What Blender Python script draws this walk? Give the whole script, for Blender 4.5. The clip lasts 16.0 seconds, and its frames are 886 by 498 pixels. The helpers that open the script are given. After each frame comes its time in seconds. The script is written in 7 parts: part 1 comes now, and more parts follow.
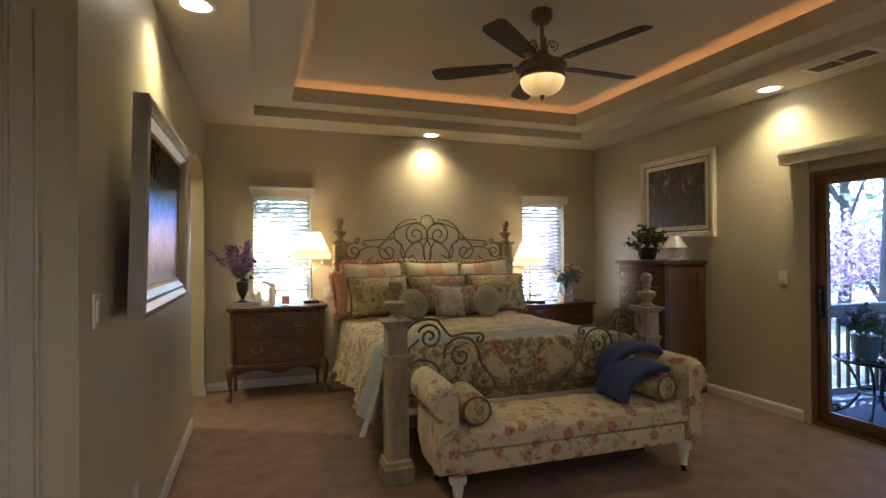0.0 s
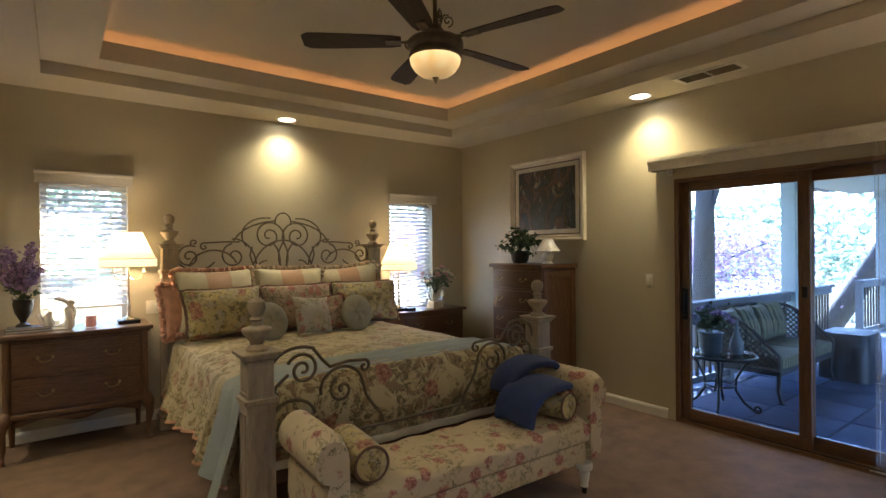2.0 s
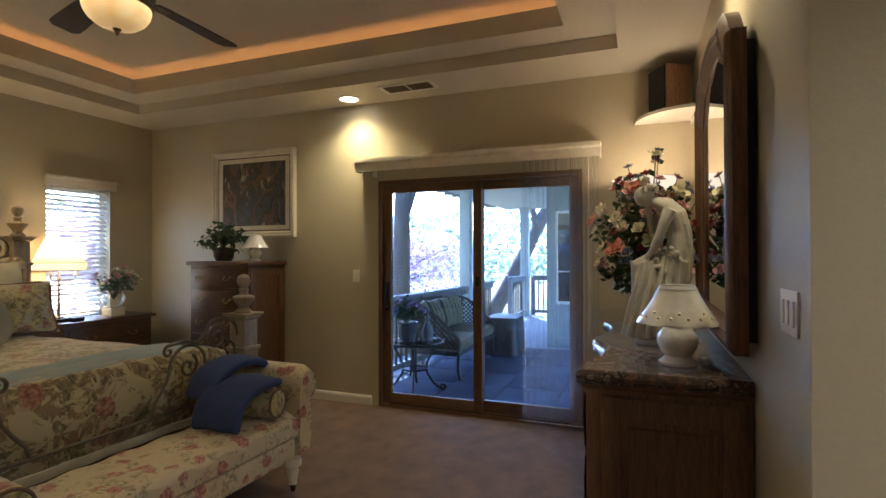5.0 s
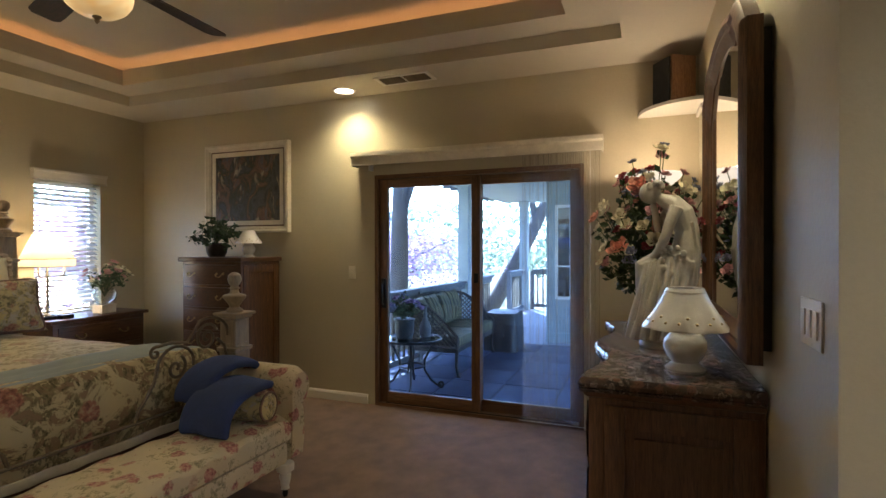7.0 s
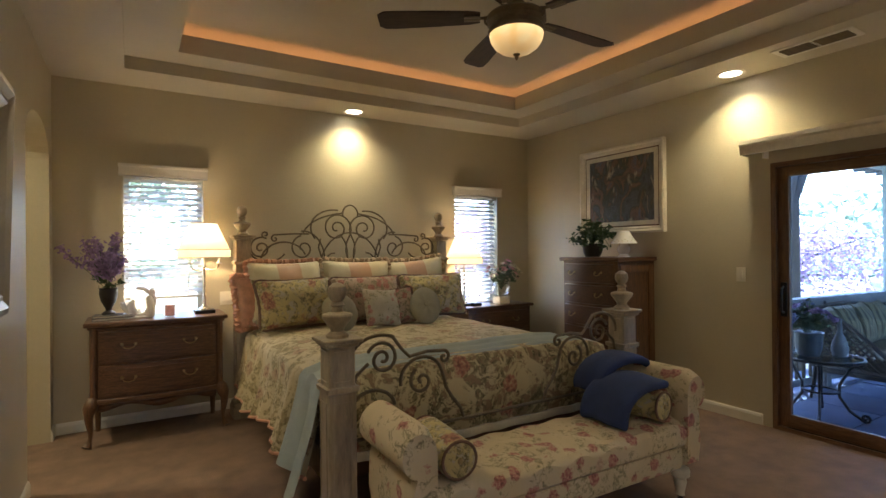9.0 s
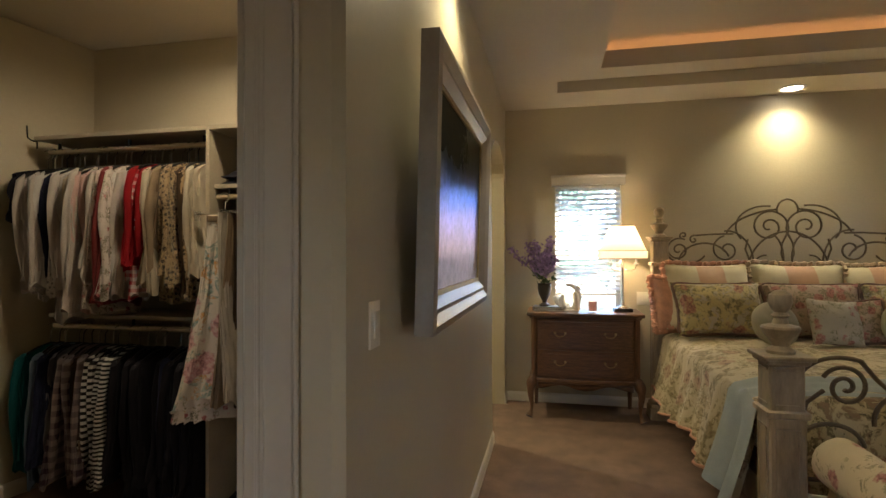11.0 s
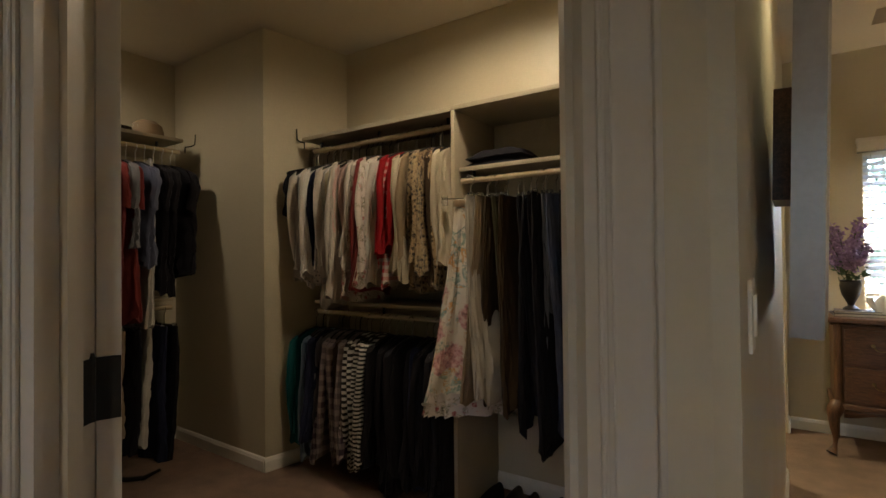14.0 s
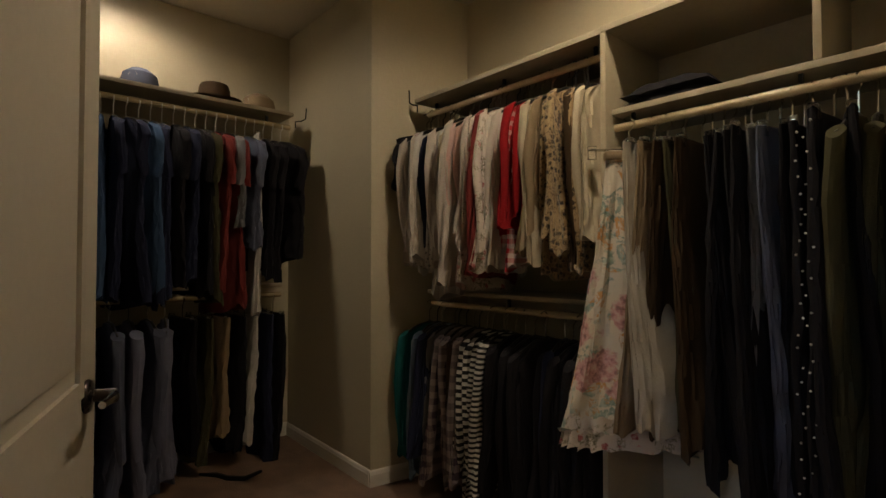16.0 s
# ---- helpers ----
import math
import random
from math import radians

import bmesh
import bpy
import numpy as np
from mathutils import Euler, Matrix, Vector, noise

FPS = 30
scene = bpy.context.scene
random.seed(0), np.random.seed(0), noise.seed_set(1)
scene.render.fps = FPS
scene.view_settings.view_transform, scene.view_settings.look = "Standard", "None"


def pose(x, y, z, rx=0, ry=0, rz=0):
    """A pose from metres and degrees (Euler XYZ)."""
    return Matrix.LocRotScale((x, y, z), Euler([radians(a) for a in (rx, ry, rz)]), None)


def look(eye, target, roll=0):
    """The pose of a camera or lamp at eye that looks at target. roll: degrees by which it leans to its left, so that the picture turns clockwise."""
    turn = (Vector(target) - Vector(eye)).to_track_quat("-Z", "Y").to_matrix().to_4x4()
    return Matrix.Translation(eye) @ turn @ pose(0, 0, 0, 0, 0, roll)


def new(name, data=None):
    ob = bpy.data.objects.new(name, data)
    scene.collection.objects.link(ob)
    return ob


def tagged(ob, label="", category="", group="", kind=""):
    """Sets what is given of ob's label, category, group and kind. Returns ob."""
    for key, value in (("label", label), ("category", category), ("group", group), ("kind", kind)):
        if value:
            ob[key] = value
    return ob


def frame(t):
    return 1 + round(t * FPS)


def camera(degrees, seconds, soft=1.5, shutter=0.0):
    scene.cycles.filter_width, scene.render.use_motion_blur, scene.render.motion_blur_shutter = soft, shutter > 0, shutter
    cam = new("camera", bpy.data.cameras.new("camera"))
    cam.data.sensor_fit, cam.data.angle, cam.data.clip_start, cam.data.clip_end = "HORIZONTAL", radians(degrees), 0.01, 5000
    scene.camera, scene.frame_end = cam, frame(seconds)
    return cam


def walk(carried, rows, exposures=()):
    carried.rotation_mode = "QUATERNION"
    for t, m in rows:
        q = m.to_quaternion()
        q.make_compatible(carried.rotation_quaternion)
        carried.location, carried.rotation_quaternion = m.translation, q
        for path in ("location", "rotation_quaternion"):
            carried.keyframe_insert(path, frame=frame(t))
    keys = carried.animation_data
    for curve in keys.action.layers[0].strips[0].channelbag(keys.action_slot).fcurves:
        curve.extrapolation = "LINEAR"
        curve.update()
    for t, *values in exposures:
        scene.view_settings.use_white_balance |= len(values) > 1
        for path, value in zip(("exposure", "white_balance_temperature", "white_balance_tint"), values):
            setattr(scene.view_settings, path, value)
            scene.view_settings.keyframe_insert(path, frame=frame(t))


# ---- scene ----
cam = camera(81.8, 16.0)
PATH = [
    (0, (0.447, 0.155, 1.408), (1.121, 2.038, 1.419), -0.4),
    (0.5, (0.465, 0.413, 1.43), (1.143, 2.294, 1.44), -0.5),
    (1, (0.46, 0.588, 1.44), (1.138, 2.469, 1.45), -0.5),
    (1.5, (0.447, 0.73, 1.455), (1.377, 2.501, 1.461), -0.3),
    (2, (0.485, 0.787, 1.465), (1.69, 2.383, 1.464), -0.5),
    (2.5, (0.518, 0.822, 1.437), (1.912, 2.256, 1.436), -0.1),
    (3, (0.537, 0.819, 1.432), (2.153, 1.997, 1.43), -0.2),
    (3.5, (0.535, 0.831, 1.466), (2.264, 1.836, 1.45), -0.2),
    (4, (0.539, 0.809, 1.436), (2.346, 1.665, 1.436), -0.2),
    (4.5, (0.53, 0.798, 1.404), (2.379, 1.56, 1.416), -0.1),
    (4.7, (0.519, 0.822, 1.37), (2.381, 1.552, 1.396), -0.1),
    (6.8, (0.625, 0.86, 1.397), (2.499, 1.56, 1.398), -0.1),
    (7, (0.626, 0.862, 1.402), (2.493, 1.579, 1.392), -0.1),
    (7.5, (0.593, 0.899, 1.396), (2.309, 1.927, 1.388), -0.4),
    (8, (0.564, 0.925, 1.38), (2.068, 2.243, 1.378), -0.5),
    (8.5, (0.503, 0.962, 1.38), (1.782, 2.5, 1.381), -0.5),
    (9, (0.436, 1.002, 1.385), (1.476, 2.71, 1.39), -0.5),
    (9.5, (0.4, 1.023, 1.377), (1.095, 2.899, 1.387), -0.5),
    (10, (0.413, 1.027, 1.383), (0.62, 3.017, 1.399), -0.6),
    (10.2, (0.403, 1.008, 1.395), (0.462, 3.008, 1.408), -0.4),
    (12.3, (0.297, 0.981, 1.365), (-0.645, 2.745, 1.394), -0.6),
    (12.5, (0.289, 0.987, 1.36), (-0.71, 2.719, 1.389), -0.6),
    (13, (0.248, 1.021, 1.344), (-0.839, 2.699, 1.371), -0.6),
    (13.5, (0.118, 1.119, 1.331), (-1.005, 2.774, 1.356), -0.6),
    (14, (-0.017, 1.226, 1.316), (-1.152, 2.873, 1.342), -0.6),
    (14.5, (-0.131, 1.374, 1.29), (-1.35, 2.96, 1.317), -0.6),
    (15, (-0.215, 1.499, 1.267), (-1.568, 2.972, 1.298), -0.4),
    (15.5, (-0.294, 1.607, 1.224), (-1.739, 2.99, 1.262), -0.3),
    (16, (-0.405, 1.691, 1.199), (-1.912, 3.006, 1.243), -0.0),
]
walk(cam, [(t, look(eye, aim, roll)) for t, eye, aim, roll in PATH], [(0.0, 4.0)])

# ---------------------------------------------------------------- sky and sun
world = bpy.data.worlds.new("sky")
scene.world = world
world.use_nodes = True
wn = world.node_tree.nodes
sky = wn.new("ShaderNodeTexSky")
sky.sky_type = "NISHITA"
sky.sun_disc = False
sky.sun_elevation = radians(52)
sky.sun_rotation = radians(60)
world.node_tree.links.new(sky.outputs[0], wn["Background"].inputs[0])
wn["Background"].inputs[1].default_value = 0.15
sun = new("sun", bpy.data.lights.new("sun", "SUN"))
sun.data.energy, sun.data.angle, sun.data.color = 5.0, radians(0.5), (1, 0.95, 0.86)
sun.matrix_world = look((0, 0, 0), (-0.53, -0.31, -0.79))

# ---------------------------------------------------------------- materials


def nodes_of(name):
    m = bpy.data.materials.new(name)
    m.use_nodes = True
    nt = m.node_tree
    return m, nt, nt.nodes["Principled BSDF"]


def link(nt, a, b):
    nt.links.new(a, b)


def noise_tex(nt, scale, detail=4, rough=0.6, stretch=None, distort=0.0):
    tc = nt.nodes.new("ShaderNodeTexCoord")
    mp = nt.nodes.new("ShaderNodeMapping")
    link(nt, tc.outputs["Object"], mp.inputs[0])
    if stretch:
        mp.inputs["Scale"].default_value = stretch
    n = nt.nodes.new("ShaderNodeTexNoise")
    n.inputs["Scale"].default_value = scale
    n.inputs["Detail"].default_value = detail
    n.inputs["Roughness"].default_value = rough
    n.inputs["Distortion"].default_value = distort
    link(nt, mp.outputs[0], n.inputs["Vector"])
    return n


def ramp(nt, src, stops):
    r = nt.nodes.new("ShaderNodeValToRGB")
    e = r.color_ramp.elements
    while len(e) < len(stops):
        e.new(0.5)
    for el, (p, c) in zip(e, stops):
        el.position = p
        el.color = (*c, 1)
    link(nt, src, r.inputs[0])
    return r


def mix(nt, fac, a, b, mode="MIX"):
    m = nt.nodes.new("ShaderNodeMix")
    m.data_type = "RGBA"
    m.blend_type = mode
    for sock, v in ((m.inputs[0], fac), (m.inputs[6], a), (m.inputs[7], b)):
        if isinstance(v, (int, float)):
            sock.default_value = v
        elif isinstance(v, tuple):
            sock.default_value = (*v, 1)
        else:
            link(nt, v, sock)
    return m.outputs[2]


def add_bump(nt, p, src, strength, dist=0.01):
    b = nt.nodes.new("ShaderNodeBump")
    b.inputs["Strength"].default_value = strength
    b.inputs["Distance"].default_value = dist
    link(nt, src, b.inputs["Height"])
    link(nt, b.outputs[0], p.inputs["Normal"])


def mat(name, col, rough=0.6, metal=0.0, var=0.15, scale=4.0, fine=90.0, bump=0.1, dist=0.003, stretch=None, coat=0.0, rvar=0.1, island=0.0):
    """Paint, plaster, cloth, metal: two scales of colour and fine relief."""
    m, nt, p = nodes_of(name)
    big = noise_tex(nt, scale, 5, 0.6, stretch)
    small = noise_tex(nt, fine, 3, 0.6, stretch)
    lo = tuple(c * (1 - var) for c in col)
    hi = tuple(min(1, c * (1 + var)) for c in col)
    c1 = ramp(nt, big.outputs[0], [(0.3, lo), (0.7, hi)])
    c2 = ramp(nt, small.outputs[0], [(0.3, (1 - var * 0.7,) * 3), (0.7, (1, 1, 1))])
    out = mix(nt, 1.0, c1.outputs[0], c2.outputs[0], "MULTIPLY")
    if island:
        oi = nt.nodes.new("ShaderNodeObjectInfo")
        r = ramp(nt, oi.outputs["Random"], [(0, (1 - island,) * 3), (1, (1, 1, 1))])
        out = mix(nt, 1.0, out, r.outputs[0], "MULTIPLY")
    link(nt, out, p.inputs["Base Color"])
    rr = ramp(nt, big.outputs[0], [(0.3, (max(0.02, rough - rvar),) * 3), (0.7, (min(1, rough + rvar),) * 3)])
    link(nt, rr.outputs[0], p.inputs["Roughness"])
    p.inputs["Metallic"].default_value = metal
    p.inputs["Coat Weight"].default_value = coat
    if bump:
        add_bump(nt, p, small.outputs[0], bump, dist)
    return m


def wood(name, dark, light, stretch=(2, 30, 30), scale=1.0, rough=0.4, coat=0.2):
    m, nt, p = nodes_of(name)
    n = noise_tex(nt, scale * 3, 6, 0.65, stretch, 0.6)
    f = noise_tex(nt, scale * 14, 3, 0.6, stretch)
    c = ramp(nt, n.outputs[0], [(0.3, dark), (0.72, light)])
    g = ramp(nt, f.outputs[0], [(0.35, (0.62, 0.62, 0.62)), (0.6, (1, 1, 1))])
    link(nt, mix(nt, 1.0, c.outputs[0], g.outputs[0], "MULTIPLY"), p.inputs["Base Color"])
    p.inputs["Roughness"].default_value = rough
    p.inputs["Coat Weight"].default_value = coat
    p.inputs["Coat Roughness"].default_value = 0.25
    add_bump(nt, p, f.outputs[0], 0.12, 0.002)
    return m


def floral(name, base, bloom, leaf, cell=9.0, amount=0.55, size=0.4, rough=0.85, extra=None, cover=0.25):
    """Printed cotton: sprigs of leaf over a plain ground, with roses scattered among them."""
    m, nt, p = nodes_of(name)
    tc = nt.nodes.new("ShaderNodeTexCoord")
    wob = noise_tex(nt, cell * 3.5, 4, 0.65)
    vm = nt.nodes.new("ShaderNodeVectorMath")
    vm.operation = "MULTIPLY_ADD"
    link(nt, wob.outputs["Color"], vm.inputs[0])
    vm.inputs[1].default_value = (0.55 / cell,) * 3
    link(nt, tc.outputs["Object"], vm.inputs[2])

    def spots(scale, r0, r1, share):
        v = nt.nodes.new("ShaderNodeTexVoronoi")
        v.inputs["Scale"].default_value = scale
        link(nt, vm.outputs[0], v.inputs["Vector"])
        inside = ramp(nt, v.outputs["Distance"], [(r0, (1, 1, 1)), (r1, (0, 0, 0))])
        sep = nt.nodes.new("ShaderNodeSeparateColor")
        link(nt, v.outputs["Color"], sep.inputs[0])
        pick = ramp(nt, sep.outputs[0], [(share, (1, 1, 1)), (share + 0.01, (0, 0, 0))])
        return mix(nt, 1.0, inside.outputs[0], pick.outputs[0], "MULTIPLY")

    def sprigs(scale, share):
        n = noise_tex(nt, scale, 5, 0.7, None, 1.2)
        cut = 0.5 + 0.22 * (0.5 - share)
        return ramp(nt, n.outputs[0], [(cut - 0.015, (0, 0, 0)), (cut + 0.025, (1, 1, 1))]).outputs[0]

    clump = sprigs(cell * 0.55, min(0.9, cover * 1.6 + 0.1))
    lf = mix(nt, 1.0, sprigs(cell * 2.4, cover + 0.22), clump, "MULTIPLY")
    fl = spots(cell, size - 0.08, size, amount)
    heart = noise_tex(nt, cell * 6, 3, 0.6)
    bl = ramp(nt, heart.outputs[0], [(0.36, tuple(c * 0.5 for c in bloom)), (0.5, bloom), (0.64, tuple(0.5 * c + 0.5 * g for c, g in zip(bloom, base)))])
    grd = noise_tex(nt, 5, 4)
    gr = ramp(nt, grd.outputs[0], [(0.3, tuple(c * 0.86 for c in base)), (0.7, base)])
    lt = ramp(nt, heart.outputs[0], [(0.38, tuple(c * 0.65 for c in leaf)), (0.62, tuple(0.7 * c + 0.3 * g for c, g in zip(leaf, base)))])
    out = mix(nt, lf, gr.outputs[0], lt.outputs[0])
    if extra:
        out = mix(nt, mix(nt, 1.0, sprigs(cell * 1.7, cover), clump, "MULTIPLY"), out, extra)
    out = mix(nt, fl, out, bl.outputs[0])
    link(nt, out, p.inputs["Base Color"])
    p.inputs["Roughness"].default_value = rough
    p.inputs["Sheen Weight"].default_value = 0.1
    fine = noise_tex(nt, 260, 2)
    add_bump(nt, p, fine.outputs[0], 0.12 if rough > 0.3 else 0.0, 0.002)
    return m


def stripes(name, a, b, freq, axis="Z", cross=None, rough=0.85):
    """Woven bands; cross adds a second set for checks and plaids."""
    m, nt, p = nodes_of(name)
    tc = nt.nodes.new("ShaderNodeTexCoord")

    def band(ax, f):
        w = nt.nodes.new("ShaderNodeTexWave")
        w.bands_direction = ax
        w.inputs["Scale"].default_value = f
        w.inputs["Distortion"].default_value = 1.2
        w.inputs["Detail Scale"].default_value = 0.6
        link(nt, tc.outputs["Object"], w.inputs["Vector"])
        return ramp(nt, w.outputs[1], [(0.46, (0, 0, 0)), (0.54, (1, 1, 1))]).outputs[0]

    f = band(axis, freq)
    out = mix(nt, f, a, b)
    if cross:
        out2 = mix(nt, band(cross, freq * 0.9), a, b)
        out = mix(nt, 0.5, out, out2)
    link(nt, out, p.inputs["Base Color"])
    p.inputs["Roughness"].default_value = rough
    return m


def glow(name, col, strength, base=(0.8, 0.8, 0.8)):
    m, nt, p = nodes_of(name)
    p.inputs["Base Color"].default_value = (*base, 1)
    p.inputs["Emission Color"].default_value = (*col, 1)
    p.inputs["Emission Strength"].default_value = strength
    p.inputs["Roughness"].default_value = 0.5
    return m


def glass(name, tint=(1, 1, 1), rough=0.0):
    m, nt, p = nodes_of(name)
    p.inputs["Base Color"].default_value = (*tint, 1)
    p.inputs["Transmission Weight"].default_value = 1.0
    p.inputs["Roughness"].default_value = rough
    p.inputs["IOR"].default_value = 1.45
    return m


def pane_mat(name, reflect=0.08, tint=(1, 1, 1)):
    """Thin window glass: clear, with a little mirror."""
    m, nt, p = nodes_of(name)
    nt.nodes.remove(p)
    tr = nt.nodes.new("ShaderNodeBsdfTransparent")
    tr.inputs[0].default_value = (*tint, 1)
    gl = nt.nodes.new("ShaderNodeBsdfGlossy")
    gl.inputs["Roughness"].default_value = 0.02
    ms = nt.nodes.new("ShaderNodeMixShader")
    ms.inputs[0].default_value = reflect
    link(nt, tr.outputs[0], ms.inputs[1])
    link(nt, gl.outputs[0], ms.inputs[2])
    link(nt, ms.outputs[0], nt.nodes["Material Output"].inputs[0])
    return m


def sheer(name, share):
    """Clear ribbed vane with a faint white body."""
    m, nt, p = nodes_of(name)
    tr = nt.nodes.new("ShaderNodeBsdfTransparent")
    p.inputs["Base Color"].default_value = (0.85, 0.86, 0.88, 1)
    p.inputs["Roughness"].default_value = 0.25
    tl = nt.nodes.new("ShaderNodeBsdfTranslucent")
    tl.inputs[0].default_value = (0.85, 0.86, 0.88, 1)
    a = nt.nodes.new("ShaderNodeMixShader")
    a.inputs[0].default_value = 0.5
    link(nt, p.outputs[0], a.inputs[1])
    link(nt, tl.outputs[0], a.inputs[2])
    ms = nt.nodes.new("ShaderNodeMixShader")
    ms.inputs[0].default_value = share
    link(nt, tr.outputs[0], ms.inputs[1])
    link(nt, a.outputs[0], ms.inputs[2])
    link(nt, ms.outputs[0], nt.nodes["Material Output"].inputs[0])
    return m


def thin_cloth(name, col, through_share=0.5, strength=0.0, glow_col=(1, 0.8, 0.5)):
    """Lamp shade or blind slat: light comes through it."""
    m, nt, p = nodes_of(name)
    n = noise_tex(nt, 60, 3)
    c = ramp(nt, n.outputs[0], [(0.3, tuple(x * 0.92 for x in col)), (0.7, col)])
    link(nt, c.outputs[0], p.inputs["Base Color"])
    p.inputs["Roughness"].default_value = 0.8
    if strength:
        p.inputs["Emission Color"].default_value = (*glow_col, 1)
        p.inputs["Emission Strength"].default_value = strength
    t = nt.nodes.new("ShaderNodeBsdfTranslucent")
    link(nt, c.outputs[0], t.inputs[0])
    ms = nt.nodes.new("ShaderNodeMixShader")
    ms.inputs[0].default_value = through_share
    link(nt, p.outputs[0], ms.inputs[1])
    link(nt, t.outputs[0], ms.inputs[2])
    link(nt, ms.outputs[0], nt.nodes["Material Output"].inputs[0])
    return m


def mid_band(name, ground, band, half):
    """Satin with one broad woven band down the middle."""
    m, nt, p = nodes_of(name)
    tc = nt.nodes.new("ShaderNodeTexCoord")
    sx = nt.nodes.new("ShaderNodeSeparateXYZ")
    link(nt, tc.outputs["Object"], sx.inputs[0])
    ab = nt.nodes.new("ShaderNodeMath")
    ab.operation = "ABSOLUTE"
    link(nt, sx.outputs[0], ab.inputs[0])
    f = ramp(nt, ab.outputs[0], [(half - 0.004, (1, 1, 1)), (half + 0.004, (0, 0, 0))])
    n = noise_tex(nt, 9, 4)
    sh = ramp(nt, n.outputs[0], [(0.3, (0.86, 0.85, 0.83)), (0.7, (1.0, 1.0, 1.0))])
    link(nt, mix(nt, 1.0, mix(nt, f.outputs[0], ground, band), sh.outputs[0], "MULTIPLY"), p.inputs["Base Color"])
    p.inputs["Roughness"].default_value = 0.55
    p.inputs["Sheen Weight"].default_value = 0.2
    return m


def alabaster(name, span):
    """Lit stone bowl: brightest round the bulbs, veined, dimmer at its foot."""
    m, nt, p = nodes_of(name)
    tc = nt.nodes.new("ShaderNodeTexCoord")
    sx = nt.nodes.new("ShaderNodeSeparateXYZ")
    link(nt, tc.outputs["Generated"], sx.inputs[0])
    n = noise_tex(nt, 9, 4, 0.6, None, 1.0)
    col = ramp(nt, n.outputs[0], [(0.32, (1.0, 0.52, 0.16)), (0.62, (1.0, 0.72, 0.34))])
    link(nt, col.outputs[0], p.inputs["Emission Color"])
    mr = nt.nodes.new("ShaderNodeMapRange")
    link(nt, sx.outputs[2], mr.inputs[0])
    mr.inputs[3].default_value, mr.inputs[4].default_value = span
    link(nt, mr.outputs[0], p.inputs["Emission Strength"])
    p.inputs["Base Color"].default_value = (0.6, 0.45, 0.26, 1)
    p.inputs["Roughness"].default_value = 0.3
    return m


def blotches(name, stops, lights, scale=6.0):
    """Dark oil painting: overlapping patches of pigment with a few pale touches."""
    m, nt, p = nodes_of(name)
    a = noise_tex(nt, scale, 3, 0.5, (1, 1, 0.6), 1.5)
    c = ramp(nt, a.outputs[0], stops)
    b = noise_tex(nt, scale * 1.7, 2, 0.5, (1, 1, 0.45), 0.8)
    f = ramp(nt, b.outputs[0], [(0.60, (0, 0, 0)), (0.70, (1, 1, 1))])
    d = noise_tex(nt, scale * 9, 4, 0.7)
    sh = ramp(nt, d.outputs[0], [(0.3, (0.5, 0.5, 0.5)), (0.7, (1.15, 1.15, 1.15))])
    link(nt, mix(nt, 0.8, mix(nt, f.outputs[0], c.outputs[0], lights), sh.outputs[0], "MULTIPLY"), p.inputs["Base Color"])
    p.inputs["Roughness"].default_value = 0.45
    add_bump(nt, p, d.outputs[0], 0.25, 0.002)
    return m


def painting_mat(name, bands, scale=5.0, mess=0.35, coat=0.6):
    """Oil sketch: soft bands of colour from bottom to top, broken by brush marks; they tint its sheen too."""
    m, nt, p = nodes_of(name)
    tc = nt.nodes.new("ShaderNodeTexCoord")
    sx = nt.nodes.new("ShaderNodeSeparateXYZ")
    link(nt, tc.outputs["Generated"], sx.inputs[0])
    n = noise_tex(nt, scale, 6, 0.65)
    ma = nt.nodes.new("ShaderNodeMath")
    ma.operation = "MULTIPLY_ADD"
    link(nt, n.outputs[0], ma.inputs[0])
    ma.inputs[1].default_value = mess
    sub = nt.nodes.new("ShaderNodeMath")
    sub.operation = "SUBTRACT"
    link(nt, sx.outputs[2], sub.inputs[0])
    sub.inputs[1].default_value = mess * 0.5
    link(nt, sub.outputs[0], ma.inputs[2])
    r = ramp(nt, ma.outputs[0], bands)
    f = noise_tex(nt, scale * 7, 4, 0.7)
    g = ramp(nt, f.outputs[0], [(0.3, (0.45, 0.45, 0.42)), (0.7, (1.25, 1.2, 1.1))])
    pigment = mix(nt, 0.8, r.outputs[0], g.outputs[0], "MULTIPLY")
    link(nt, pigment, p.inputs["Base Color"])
    # the bands colour the reflection as well, standing in for blue window light
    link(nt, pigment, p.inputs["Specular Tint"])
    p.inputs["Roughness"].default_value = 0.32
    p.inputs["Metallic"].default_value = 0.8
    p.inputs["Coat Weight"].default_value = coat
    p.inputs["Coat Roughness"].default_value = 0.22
    add_bump(nt, p, f.outputs[0], 0.06, 0.001)
    return m


WALL = mat("wall_paint", (0.50, 0.44, 0.312), 0.43, var=0.05, scale=1.5, fine=55, bump=0.25, dist=0.004)
CEIL = mat("ceiling_paint", (0.57, 0.51, 0.405), 0.7, var=0.05, scale=1.2, fine=60, bump=0.25, dist=0.004)
TRIM = mat("trim_paint", (0.72, 0.68, 0.61), 0.4, var=0.06, scale=2, fine=40, bump=0.05)
CARPET = mat("carpet_pile", (0.24, 0.154, 0.107), 0.95, var=0.24, scale=6.0, fine=130, bump=0.9, dist=0.012)
WALNUT = wood("walnut_wood", (0.065, 0.03, 0.016), (0.21, 0.10, 0.048), (2, 26, 26))
WALNUT_V = wood("walnut_wood_upright", (0.065, 0.03, 0.016), (0.21, 0.10, 0.048), (26, 26, 2))
CHERRY = wood("cherry_wood", (0.045, 0.018, 0.009), (0.14, 0.06, 0.026), (26, 3, 26))
